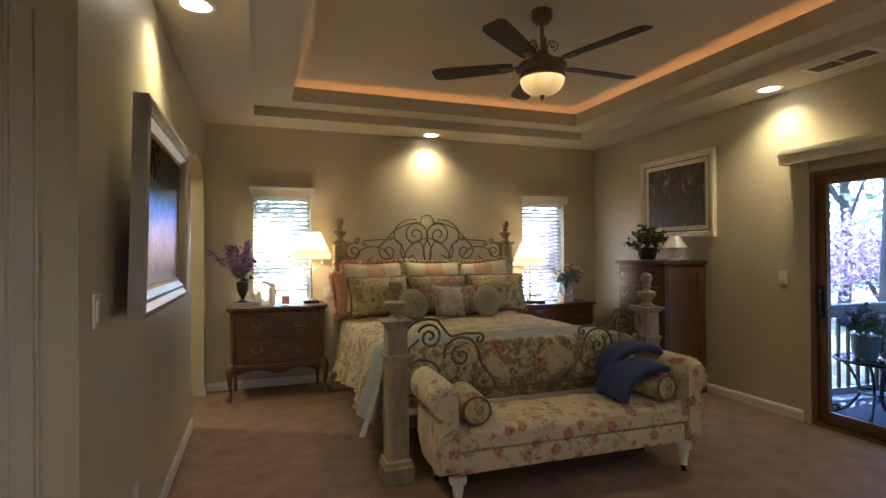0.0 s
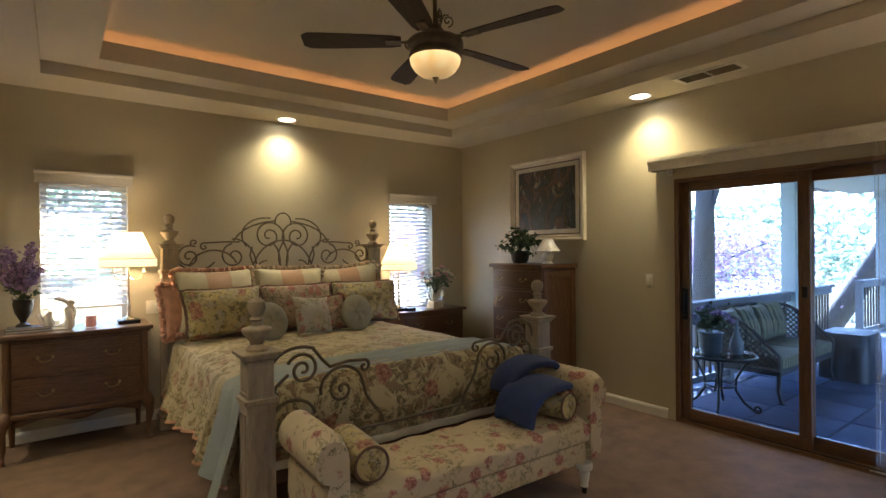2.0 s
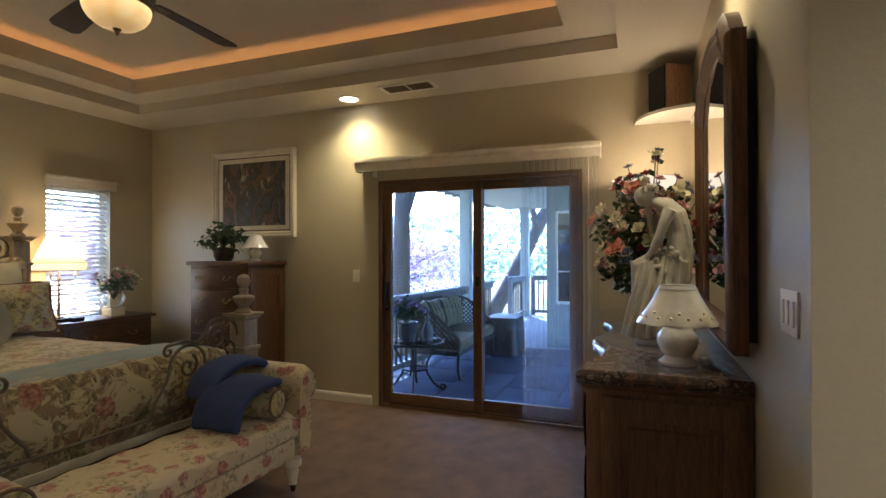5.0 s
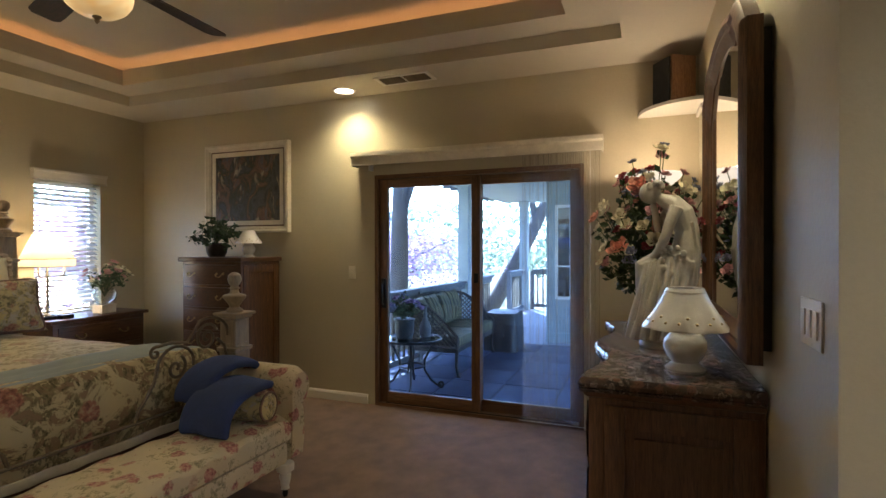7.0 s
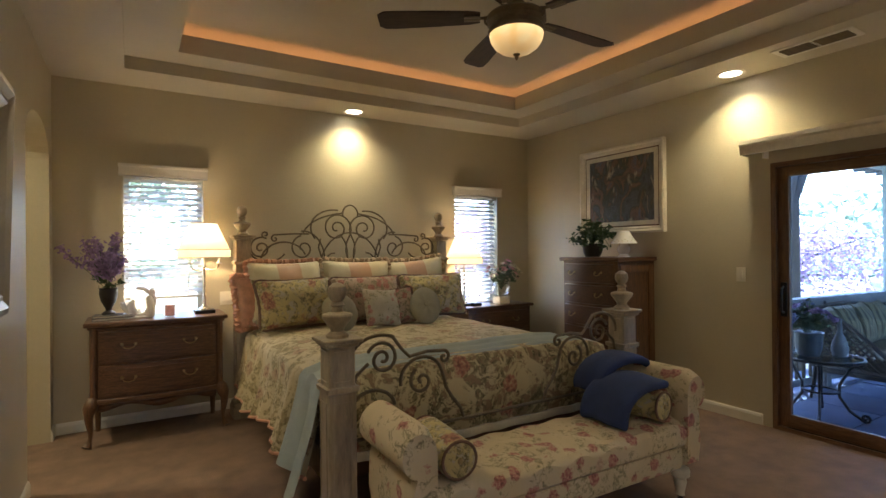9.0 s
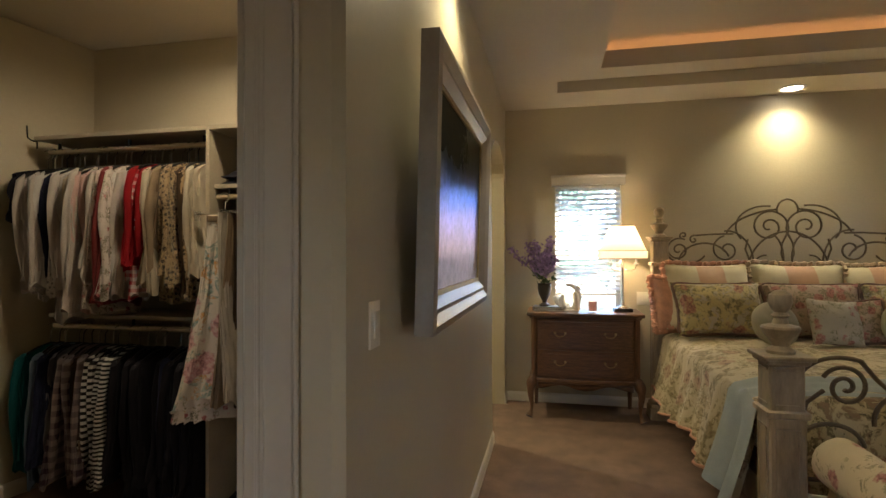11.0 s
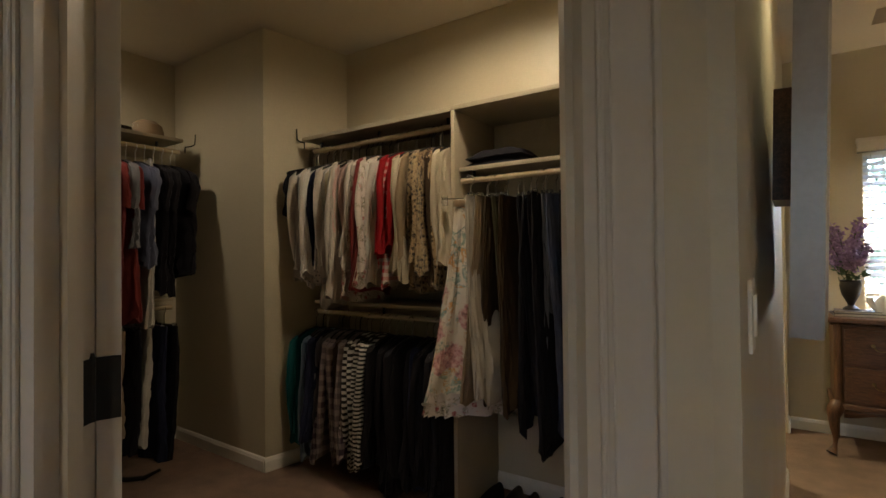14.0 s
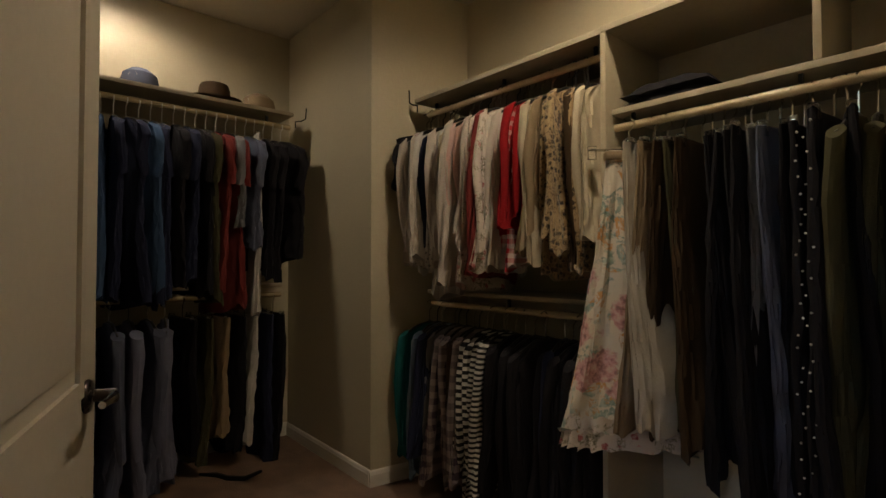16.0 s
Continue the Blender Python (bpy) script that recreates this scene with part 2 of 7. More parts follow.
CHERRY_V = wood("cherry_wood_upright", (0.06, 0.025, 0.011), (0.17, 0.078, 0.032), (26, 26, 2))
OAKFRAME = wood("door_wood", (0.10, 0.045, 0.02), (0.24, 0.12, 0.055), (26, 26, 2), rough=0.45)
OAKFRAME_H = wood("door_wood_level", (0.10, 0.045, 0.02), (0.24, 0.12, 0.055), (26, 2, 26), rough=0.45)
BEDPOST = mat("whitewashed_pine", (0.37, 0.29, 0.19), 0.5, var=0.28, scale=9, fine=45, bump=0.15, stretch=(3, 3, 0.6))
IRON = mat("bronzed_iron", (0.17, 0.13, 0.085), 0.45, 0.25, var=0.3, scale=14, fine=120, bump=0.15)
BLACK = mat("black_metal", (0.02, 0.018, 0.016), 0.4, 0.5, var=0.3, scale=14, fine=120, bump=0.1)
BRASS = mat("aged_brass", (0.35, 0.25, 0.12), 0.35, 0.9, var=0.3, scale=20, fine=100, bump=0.1)
CHROME = mat("nickel", (0.6, 0.58, 0.55), 0.22, 1.0, var=0.1, scale=12, fine=80, bump=0.02)
SILVER_FRAME = mat("champagne_frame", (0.34, 0.30, 0.26), 0.36, 0.3, var=0.1, scale=10, fine=70, bump=0.1, rvar=0.03)
CREAM_FRAME = mat("cream_frame", (0.72, 0.66, 0.54), 0.5, var=0.12, scale=8, fine=60, bump=0.15)
GILT = mat("gilt", (0.42, 0.32, 0.16), 0.4, 0.6, var=0.25, scale=14, fine=70, bump=0.15)
PORCELAIN = mat("porcelain", (0.78, 0.76, 0.74), 0.18, var=0.06, scale=14, fine=60, bump=0.02, coat=0.5)
MARBLE = mat("cast_marble", (0.44, 0.405, 0.345), 0.5, var=0.14, scale=9, fine=60, bump=0.15)
GRANITE = floral("granite", (0.09, 0.062, 0.05), (0.17, 0.09, 0.07), (0.03, 0.028, 0.03), 26, 0.6, 0.45, 0.1, (0.22, 0.18, 0.155), 0.3)
PLASTIC = mat("ivory_plastic", (0.76, 0.71, 0.60), 0.35, var=0.05, scale=20, fine=60, bump=0.02)
BLIND = thin_cloth("blind_slat", (0.80, 0.81, 0.84), 0.42)
VANE = sheer("sheer_vane", 0.07)
VANE_EDGE = sheer("vane_edge", 0.2)
SHADE = thin_cloth("lamp_shade", (0.80, 0.70, 0.50), 0.32, 0.03, (1.0, 0.76, 0.45))
BOWL = alabaster("alabaster_glow", (0.022, 0.085))
CANGLOW = glow("downlight_glow", (1, 0.92, 0.75), 0.8)
LED = glow("cove_light", (1.0, 0.49, 0.22), 0.29)
TORCHGLASS = glow("torchiere_glass", (1, 0.85, 0.68), 0.06)
CLEAR = glass("clear_glass", (0.95, 0.97, 0.96))
PANE = pane_mat("window_glass", 0.06, (0.80, 0.88, 1.0))
WINGGLASS = pane_mat("wing_glass", 0.75, (0.3, 0.34, 0.36))
PANE_SD = pane_mat("door_glass", 0.05, (0.64, 0.78, 1.0))
MIRROR = mat("mirror_silver", (0.9, 0.9, 0.9), 0.02, 1.0, var=0.0, bump=0, rvar=0.0)
FLORAL_BENCH = floral("rose_print", (0.62, 0.51, 0.335), (0.43, 0.17, 0.145), (0.34, 0.29, 0.17), 11, 0.5, 0.42, 0.85, None, 0.2)
FLORAL_BED = floral("tapestry_print", (0.56, 0.46, 0.26), (0.36, 0.15, 0.10), (0.15, 0.12, 0.05), 6.0, 0.22, 0.42, 0.85, (0.27, 0.18, 0.10), 0.36)
FLORAL_TOP = floral("quilt_print", (0.56, 0.475, 0.30), (0.38, 0.24, 0.15), (0.30, 0.24, 0.12), 7, 0.35, 0.42, 0.85, None, 0.35)
FLORAL_SHAM = floral("sham_print", (0.55, 0.44, 0.20), (0.36, 0.16, 0.11), (0.22, 0.19, 0.09), 8.5, 0.42, 0.45, 0.85, (0.44, 0.38, 0.28), 0.4)
FLORAL_PINK = floral("faded_rose_print", (0.45, 0.33, 0.24), (0.36, 0.14, 0.11), (0.22, 0.19, 0.10), 13, 0.6, 0.45, 0.85, None, 0.35)
FLORAL_CREAM = floral("posy_print", (0.50, 0.44, 0.32), (0.42, 0.19, 0.15), (0.24, 0.23, 0.12), 14, 0.45, 0.40, 0.85, None, 0.2)
PEACH = mid_band("peach_band", (0.66, 0.58, 0.38), (0.60, 0.36, 0.22), 0.10)
RUFFLE = mat("peach_ruffle", (0.62, 0.33, 0.22), 0.8, var=0.2, scale=20, fine=120, bump=0.3)
BROWN_TRIM = mat("brown_trim", (0.17, 0.10, 0.07), 0.85, var=0.2, scale=20, fine=120, bump=0.3)
SAGE = mat("sage_velvet", (0.33, 0.30, 0.21), 0.8, var=0.1, scale=9, fine=150, bump=0.2)
PALEBLUE = mat("pale_blue_blanket", (0.34, 0.38, 0.37), 0.9, var=0.1, scale=7, fine=170, bump=0.4)
BLUE = mat("blue_throw", (0.032, 0.052, 0.15), 0.95, var=0.2, scale=9, fine=160, bump=0.6, dist=0.006)
WHITEWOOD = mat("white_turned_wood", (0.7, 0.66, 0.57), 0.45, var=0.12, scale=8, fine=50, bump=0.06)
GREENLEAF = mat("green_leaf", (0.045, 0.085, 0.03), 0.5, var=0.45, scale=20, fine=60, bump=0.1)
LILAC = mat("lilac_bloom", (0.31, 0.20, 0.36), 0.7, var=0.4, scale=40, fine=60, bump=0.1)
PINKBLOOM = mat("dusty_pink_bloom", (0.60, 0.30, 0.30), 0.6, var=0.3, scale=30, fine=60, bump=0.1)
ROSE = mat("peach_rose", (0.75, 0.33, 0.24), 0.6, var=0.3, scale=30, fine=60, bump=0.1)
ROSERED = mat("dusky_red_bloom", (0.32, 0.05, 0.06), 0.6, var=0.4, scale=30, fine=60, bump=0.1)
ROSECREAM = mat("cream_bloom", (0.78, 0.72, 0.52), 0.6, var=0.2, scale=30, fine=60, bump=0.1)
BLUEBLOOM = mat("slate_blue_bloom", (0.22, 0.24, 0.36), 0.6, var=0.3, scale=30, fine=60, bump=0.1)
STEM = mat("stem", (0.06, 0.09, 0.03), 0.6, var=0.3, scale=30, fine=60, bump=0.1)
BOOK = mat("book_cover", (0.10, 0.09, 0.09), 0.5, var=0.2, scale=9, fine=60, bump=0.05)
PAPER = mat("paper_edge", (0.7, 0.65, 0.55), 0.8, var=0.1, scale=9, fine=200, bump=0.2)
PINKWAX = glow("pink_candle", (1.0, 0.42, 0.3), 0.012, (0.62, 0.25, 0.2))
GRILLE = mat("speaker_grille", (0.012, 0.012, 0.013), 0.8, var=0.3, scale=30, fine=300, bump=0.5)
SPEAKERWOOD = wood("speaker_wood", (0.30, 0.15, 0.08), (0.48, 0.27, 0.15), (26, 26, 3))
DOORPAINT = mat("door_paint", (0.50, 0.45, 0.365), 0.42, var=0.06, scale=3, fine=50, bump=0.06)
SHELFPAINT = mat("shelf_paint", (0.40, 0.34, 0.24), 0.45, var=0.1, scale=5, fine=60, bump=0.06)


# ---------------------------------------------------------------- mesh helpers
def bm_box(bm, x0, x1, y0, y1, z0, z1, bevel=0.0, seg=2):
    vs = [bm.verts.new(c) for c in ((x0, y0, z0), (x1, y0, z0), (x1, y1, z0), (x0, y1, z0), (x0, y0, z1), (x1, y0, z1), (x1, y1, z1), (x0, y1, z1))]
    fs = [bm.faces.new([vs[i] for i in f]) for f in ((3, 2, 1, 0), (4, 5, 6, 7), (0, 1, 5, 4), (1, 2, 6, 5), (2, 3, 7, 6), (3, 0, 4, 7))]
    if bevel:
        es = {e for f in fs for e in f.edges}
        bmesh.ops.bevel(bm, geom=list(es), offset=bevel, segments=seg, affect="EDGES", profile=0.6)
    return bm


def boxes(*bs, bevel=0.0):
    bm = bmesh.new()
    for b in bs:
        bm_box(bm, *b, bevel=bevel)
    return bm


def grid_faces(bm, rows, close=True, caps=False):
    """Skin rows of points; close joins each row to a ring."""
    vr = [[bm.verts.new(p) for p in r] for r in rows]
    n = len(vr[0])
    for a, b in zip(vr, vr[1:]):
        for i in range(n if close else n - 1):
            j = (i + 1) % n
            bm.faces.new((a[i], a[j], b[j], b[i]))
    if caps:
        bm.faces.new(list(reversed(vr[0])))
        bm.faces.new(vr[-1])
    return bm


def lathe(profile, n=24, bm=None, at=(0, 0, 0), squash=1.0, caps=True):
    bm = bm or bmesh.new()
    rows = [[(at[0] + max(r, 0.0004) * math.cos(2 * math.pi * i / n), at[1] + squash * max(r, 0.0004) * math.sin(2 * math.pi * i / n), at[2] + z) for i in range(n)] for r, z in profile]
    return grid_faces(bm, rows, True, caps)


def tube(pts, r, n=8, bm=None, closed=False, taper=None):
    bm = bm or bmesh.new()
    pts = [Vector(p) for p in pts]
    rows = []
    side = None
    for i, p in enumerate(pts):
        a, b = pts[max(i - 1, 0)], pts[min(i + 1, len(pts) - 1)]
        t = (b - a).normalized() if (b - a).length else Vector((0, 0, 1))
        if side is None:
            side = t.orthogonal().normalized()
        side = (side - t * side.dot(t)).normalized()
        up = t.cross(side)
        rr = r * (taper[i] if taper else 1)
        rows.append([p + (side * math.cos(2 * math.pi * k / n) + up * math.sin(2 * math.pi * k / n)) * rr for k in range(n)])
    return grid_faces(bm, rows, True, True)


def part(name, bm, material, parent=None, label="", smooth=True):
    """One mesh object; smooth: soft shading, with edges over 35 degrees kept sharp."""
    bmesh.ops.recalc_face_normals(bm, faces=bm.faces)
    if smooth:
        for f in bm.faces:
            f.smooth = True
        for e in bm.edges:
            if len(e.link_faces) == 2 and e.calc_face_angle(0) > 0.6:
                e.smooth = False
    me = bpy.data.meshes.new(name)
    bm.to_mesh(me)
    bm.free()
    me.materials.append(material)
    ob = new(name, me)
    if parent:
        ob.parent = parent
    if label:
        ob["label"] = label
    return ob


def thing(name, m, label, category, group=""):
    ob = new(name)
    ob.empty_display_size = 0.05
    ob.matrix_world = m
    return tagged(ob, label, category, group)


def structure(name, bm, material, label="", smooth=False):
    ob = part(name, bm, material, None, label, smooth)
    return tagged(ob, kind="structure", category=name.split("_")[0])


def shared(name, me, parent, m=None):
    """One more object on a mesh that alike pieces share."""
    ob = new(name, me)
    ob.parent = parent
    if m is not None:
        ob.matrix_basis = m
    return ob


def cushion(w, h, t, wav=0.012, n=14, seed=0, square=0.35):
    """A stuffed pillow standing in the x-z plane, soft corners, uneven."""
    bm = bmesh.new()
    rows_f, rows_b = [], []
    for j in range(n + 1):
        v = -1 + 2 * j / n
        rf, rb = [], []
        for i in range(n + 1):
            u = -1 + 2 * i / n
            prof = max(0.0, (1 - u ** 2) * (1 - v ** 2)) ** 0.5
            x = u * w / 2 * (1 - 0.10 * (1 - v * v) * abs(u) ** 5)
            z = v * h / 2 * (1 - 0.10 * (1 - u * u) * abs(v) ** 5)
            k = wav * (noise.noise(Vector((u * 2 + seed, v * 2, seed * 1.3))) + 0.5 * noise.noise(Vector((u * 5 + seed, v * 5, seed * 2.1))))
            rf.append((x, -t * 0.56 * prof + k * prof, z + h / 2))
            rb.append((x, t * 0.56 * prof + k * prof, z + h / 2))
        rows_f.append(rf)
        rows_b.append(rb)
    grid_faces(bm, rows_f, False)
    grid_faces(bm, rows_b, False)
    bmesh.ops.remove_doubles(bm, verts=bm.verts, dist=0.0008)
    return bm


def rim(w, h, r, wav=0.0, count=60, freq=0):
    """A cord or frill round a pillow's seam, in the x-z plane."""
    pts = []
    for i in range(count + 1):
        a = 2 * math.pi * i / count
        c, s = math.cos(a), math.sin(a)
        k = (abs(c) ** 9 + abs(s) ** 9) ** (-1 / 9)
        u, v = c * k, s * k
        u, v = u * (1 - 0.10 * (1 - v * v) * abs(u) ** 5), v * (1 - 0.10 * (1 - u * u) * abs(v) ** 5)
        pts.append((u * w / 2, wav * math.sin(freq * a), v * h / 2 + h / 2))
    return tube(pts, r, 6)


def spiral(cx, cz, r, turns, start, way=1, y=0.0, steps=40, r_end=0.12):
    out = []
    for i in range(steps + 1):
        f = i / steps
        a = start + way * f * turns * 2 * math.pi
        rr = r * (1 - f * (1 - r_end))
        out.append((cx + rr * math.cos(a), y, cz + rr * math.sin(a)))
    return out


def arc(cx, cz, rx, rz, a0, a1, y=0.0, steps=20):
    return [(cx + rx * math.cos(a0 + (a1 - a0) * i / steps), y, cz + rz * math.sin(a0 + (a1 - a0) * i / steps)) for i in range(steps + 1)]


def leaves(n, place, size, bm=None, rnd=None, curl=0.3):
    """Many small folded leaves; place(k) gives the centre of leaf k."""
    bm = bm or bmesh.new()
    rnd = rnd or random.Random(3)
    for k in range(n):
        c = Vector(place(k))
        q = Euler((rnd.uniform(0, 6.3), rnd.uniform(0, 6.3), rnd.uniform(0, 6.3))).to_matrix()
        s = size * rnd.uniform(0.6, 1.3)
        p = [c + q @ Vector(v) * s for v in ((0, -0.5, 0), (0.28, 0, curl * 0.3), (0, 0.55, 0), (-0.28, 0, curl * 0.3))]
        vs = [bm.verts.new(v) for v in p]
        bm.faces.new((vs[0], vs[1], vs[2]))
        bm.faces.new((vs[0], vs[2], vs[3]))
    return bm


def bloom(bm, c, r, rnd, petals=9):
    """A full flower head: whorls of rounded, cupped petals from a tight heart outwards."""
    c = Vector(c)
    for k in range(petals + 4):
        a = k * 2.4 + rnd.uniform(-0.2, 0.2)
        t = k / (petals + 3)
        tilt = 0.2 + 1.15 * t
        d = Vector((math.cos(a) * math.sin(tilt), math.sin(a) * math.sin(tilt), math.cos(tilt)))
        sd = Vector((-math.sin(a), math.cos(a), 0))
        cup = d.cross(sd)
        rr = r * (0.42 + 0.55 * t) * rnd.uniform(0.88, 1.1)
        base = c + Vector((math.cos(a), math.sin(a), 0)) * r * 0.12 * t
        mid = bm.verts.new(base + d * rr * 0.55 - cup * rr * 0.16)
        ring_ = [bm.verts.new(base + d * rr * p_ + sd * rr * q_ + cup * rr * h_) for p_, q_, h_ in ((0.05, -0.12, 0), (0.45, -0.42, 0.05), (0.85, -0.36, 0.02), (1.02, 0.0, 0.14), (0.85, 0.36, 0.02), (0.45, 0.42, 0.05), (0.05, 0.12, 0))]
        for p_, q_ in zip(ring_, ring_[1:]):
            bm.faces.new((mid, p_, q_))
    return bm


# ---------------------------------------------------------------- the rooms' shell
X0, X1, Y0, Y1, ZC = -0.08, 4.64, 0.47, 5.875, 2.745
structure("floor_bedroom", boxes((-3.9, X1 + 0.15, -2.2, Y1 + 0.2, -0.12, 0.0)), CARPET, "brown wall-to-wall cut pile carpet")
# north wall with two windows
WZ0, WZ1 = 0.74, 2.03
structure("wall_north", boxes(
    (X0 - 1.9, 0.38, Y1, Y1 + 0.16, 0, 3.2), (0.97, 3.56, Y1, Y1 + 0.16, 0, 3.2), (4.16, X1 + 0.16, Y1, Y1 + 0.16, 0, 3.2),
    (0.38, 0.97, Y1, Y1 + 0.16, 0, WZ0), (0.38, 0.97, Y1, Y1 + 0.16, WZ1, 3.2),
    (3.56, 4.16, Y1, Y1 + 0.16, 0, WZ0), (3.56, 4.16, Y1, Y1 + 0.16, WZ1, 3.2)), WALL, "tan textured plaster wall with two windows")
# east wall with the sliding door
SY0, SY1, SZ = 1.255, 3.045, 2.03
structure("wall_east", boxes(
    (X1, X1 + 0.16, -0.1, SY0, -0.1, 3.2), (X1, X1 + 0.16, SY1, Y1, -0.1, 3.2), (X1, X1 + 0.16, SY0, SY1, SZ, 3.2)), WALL, "tan plaster wall with a sliding patio door")
structure("wall_south", boxes((1.93, X1, Y0 - 0.14, Y0, 0, ZC)), WALL, "tan plaster wall behind the dresser", )
structure("wall_hall_east", boxes((1.93, 2.07, -2.2, Y0 - 0.14, 0, ZC)), WALL)
structure("wall_hall_south", boxes((-1.6, 0.1, -2.34, -2.2, 0, ZC), (0.9, 2.07, -2.34, -2.2, 0, ZC), (0.1, 0.9, -2.34, -2.2, 0, 1.3), (0.1, 0.9, -2.34, -2.2, 2.1, ZC)), WALL)
# unseen window, added so that sky light reaches the hall
hw = structure("window_4", boxes((0.1, 0.15, -2.31, -2.26, 1.3, 2.1), (0.85, 0.9, -2.31, -2.26, 1.3, 2.1), (0.475, 0.525, -2.31, -2.26, 1.35, 2.05), (0.15, 0.85, -2.31, -2.26, 1.3, 1.35), (0.15, 0.85, -2.31, -2.26, 2.05, 2.1)), TRIM, "white framed hall window")
for xa, xb in ((0.15, 0.475), (0.525, 0.85)):
    p = part("pane", boxes((xa, xb, -2.288, -2.282, 1.35, 2.05)), PANE, hw)
    p.visible_shadow = False


def arch_wall():
    """West wall with its arched opening."""
    bm = boxes((X0 - 0.14, X0, 2.02, 4.74, 0, 3.2), (X0 - 0.14, X0, 5.72, Y1, 0, 3.2), (X0 - 0.14, X0, 4.74, 5.72, 2.42, 3.2))
    n = 16
    cy, ry, zs, rz = 5.23, 0.49, 2.08, 0.22
    pts = [(cy - ry * math.cos(math.pi * i / n), zs + rz * math.sin(math.pi * i / n)) for i in range(n + 1)]
    for (ya, za), (yb, zb) in zip(pts, pts[1:]):
        f = [(ya, za), (yb, zb), (yb, 2.42), (ya, 2.42)]
        a = [bm.verts.new((X0, y, z)) for y, z in f]
        b = [bm.verts.new((X0 - 0.14, y, z)) for y, z in f]
        bm.faces.new(a)
        bm.faces.new(list(reversed(b)))
        bm.faces.new((a[0], b[0], b[1], a[1]))
    return bm


structure("wall_west", arch_wall(), WALL, "tan plaster wall with an arched opening")
# small lobby beyond the arch
structure("wall_lobby", boxes((X0 - 1.9, X0 - 1.76, 4.3, Y1, 0, ZC), (X0 - 1.76, X0 - 0.14, 4.3, 4.42, 0, ZC)), WALL)

# closet: door wall at an angle, then its other walls
DOOR = pose(-0.10, 2.03, 0, 0, 0, 35.5)
DX0, DX1, DH = -0.96, -0.175, 2.04
dw = boxes((-1.62, DX0, 0, 0.12, 0, ZC), (DX1, 0.0, 0, 0.12, 0, ZC), (DX0, DX1, 0, 0.12, DH, ZC))
bmesh.ops.transform(dw, matrix=DOOR, verts=dw.verts)
structure("wall_closet_door", dw, WALL, "tan plaster wall with a closet doorway")
structure("wall_hall_west", boxes((-1.60, -1.46, -2.2, 1.16, 0, ZC)), WALL)
structure("wall_closet_north", boxes((-2.62, X0 - 0.14, 3.82, 3.95, 0, ZC)), WALL)
nook = bmesh.new()
grid_faces(nook, [[(-3.95, 3.22, z), (-2.72, 3.20, z), (-2.62, 3.82, z), (-2.62, 3.95, z), (-3.95, 3.95, z)] for z in (0, ZC)], True, True)
structure("wall_closet_nook", nook, WALL)
structure("wall_closet_west", boxes((-3.95, -3.79, -0.4, 3.22, 0, ZC)), WALL)
structure("wall_closet_south", boxes((-3.95, -1.6, -0.5, -0.36, 0, ZC)), WALL)


# ---------------------------------------------------------------- ceiling with a two-step tray and a light cove
def ring(bm, a, b, z0, z1):
    """A flat frame between the rectangles a (outer) and b (inner)."""
    (ax0, ax1, ay0, ay1), (bx0, bx1, by0, by1) = a, b
    for c in ((ax0, ax1, ay0, by0), (ax0, ax1, by1, ay1), (ax0, bx0, by0, by1), (bx1, ax1, by0, by1)):
        bm_box(bm, *c, z0, z1)


T1 = (0.40, 4.125, 0.97, 5.42)
T2 = (0.735, 3.865, 1.29, 5.16)
ZR, ZL, ZT = 2.84, 2.975, 3.05
cb = bmesh.new()
ring(cb, (X0, X1, Y0, Y1), T1, ZC, ZR)
ring(cb, (T1[0] - 0.05, T1[1] + 0.05, T1[2] - 0.05, T1[3] + 0.05), T2, ZR, ZR + 0.03)
lip = (T2[0] - 0.02, T2[1] + 0.02, T2[2] - 0.02, T2[3] + 0.02)
ring(cb, lip, T2, ZR + 0.03, ZL)
out = (T2[0] - 0.24, T2[1] + 0.24, T2[2] - 0.24, T2[3] + 0.24)
ring(cb, (out[0] - 0.05, out[1] + 0.05, out[2] - 0.05, out[3] + 0.05), out, ZR + 0.03, ZT)
bm_box(cb, out[0] - 0.05, out[1] + 0.05, out[2] - 0.05, out[3] + 0.05, ZT, ZT + 0.1)
bm_box(cb, X0, 1.93, -2.2, Y0, ZC, ZR)
bm_box(cb, -1.46, X0, -2.2, 2.1, ZC + 0.002, ZR)
structure("ceiling", cb, CEIL, "tan two-step tray ceiling with a light cove")
structure("ceiling_closet", boxes((-3.9, X0 - 0.1, -0.4, 3.9, ZC + 0.006, ZR)), CEIL)
structure("ceiling_lobby", boxes((X0 - 1.9, X0 - 0.1, 4.3, Y1, ZC + 0.004, ZR)), CEIL)
for c in ((lip[0] - 0.12, lip[0] - 0.09, lip[2], lip[3]), (lip[1] + 0.09, lip[1] + 0.12, lip[2], lip[3]), (lip[0] - 0.09, lip[1] + 0.09, lip[2] - 0.12, lip[2] - 0.09), (lip[0] - 0.09, lip[1] + 0.09, lip[3] + 0.09, lip[3] + 0.12)):
    led = thing("cove_light_strip", pose(0, 0, 0), "warm orange light strip hidden in the ceiling cove", "light strip", "cove lights")
    part("diffuser", boxes((*c, ZR + 0.032, ZR + 0.055)), LED, led)
    part("channel", boxes((c[0] - 0.004, c[1] + 0.004, c[2] - 0.004, c[3] + 0.004, ZR + 0.028, ZR + 0.0315)), TRIM, led)


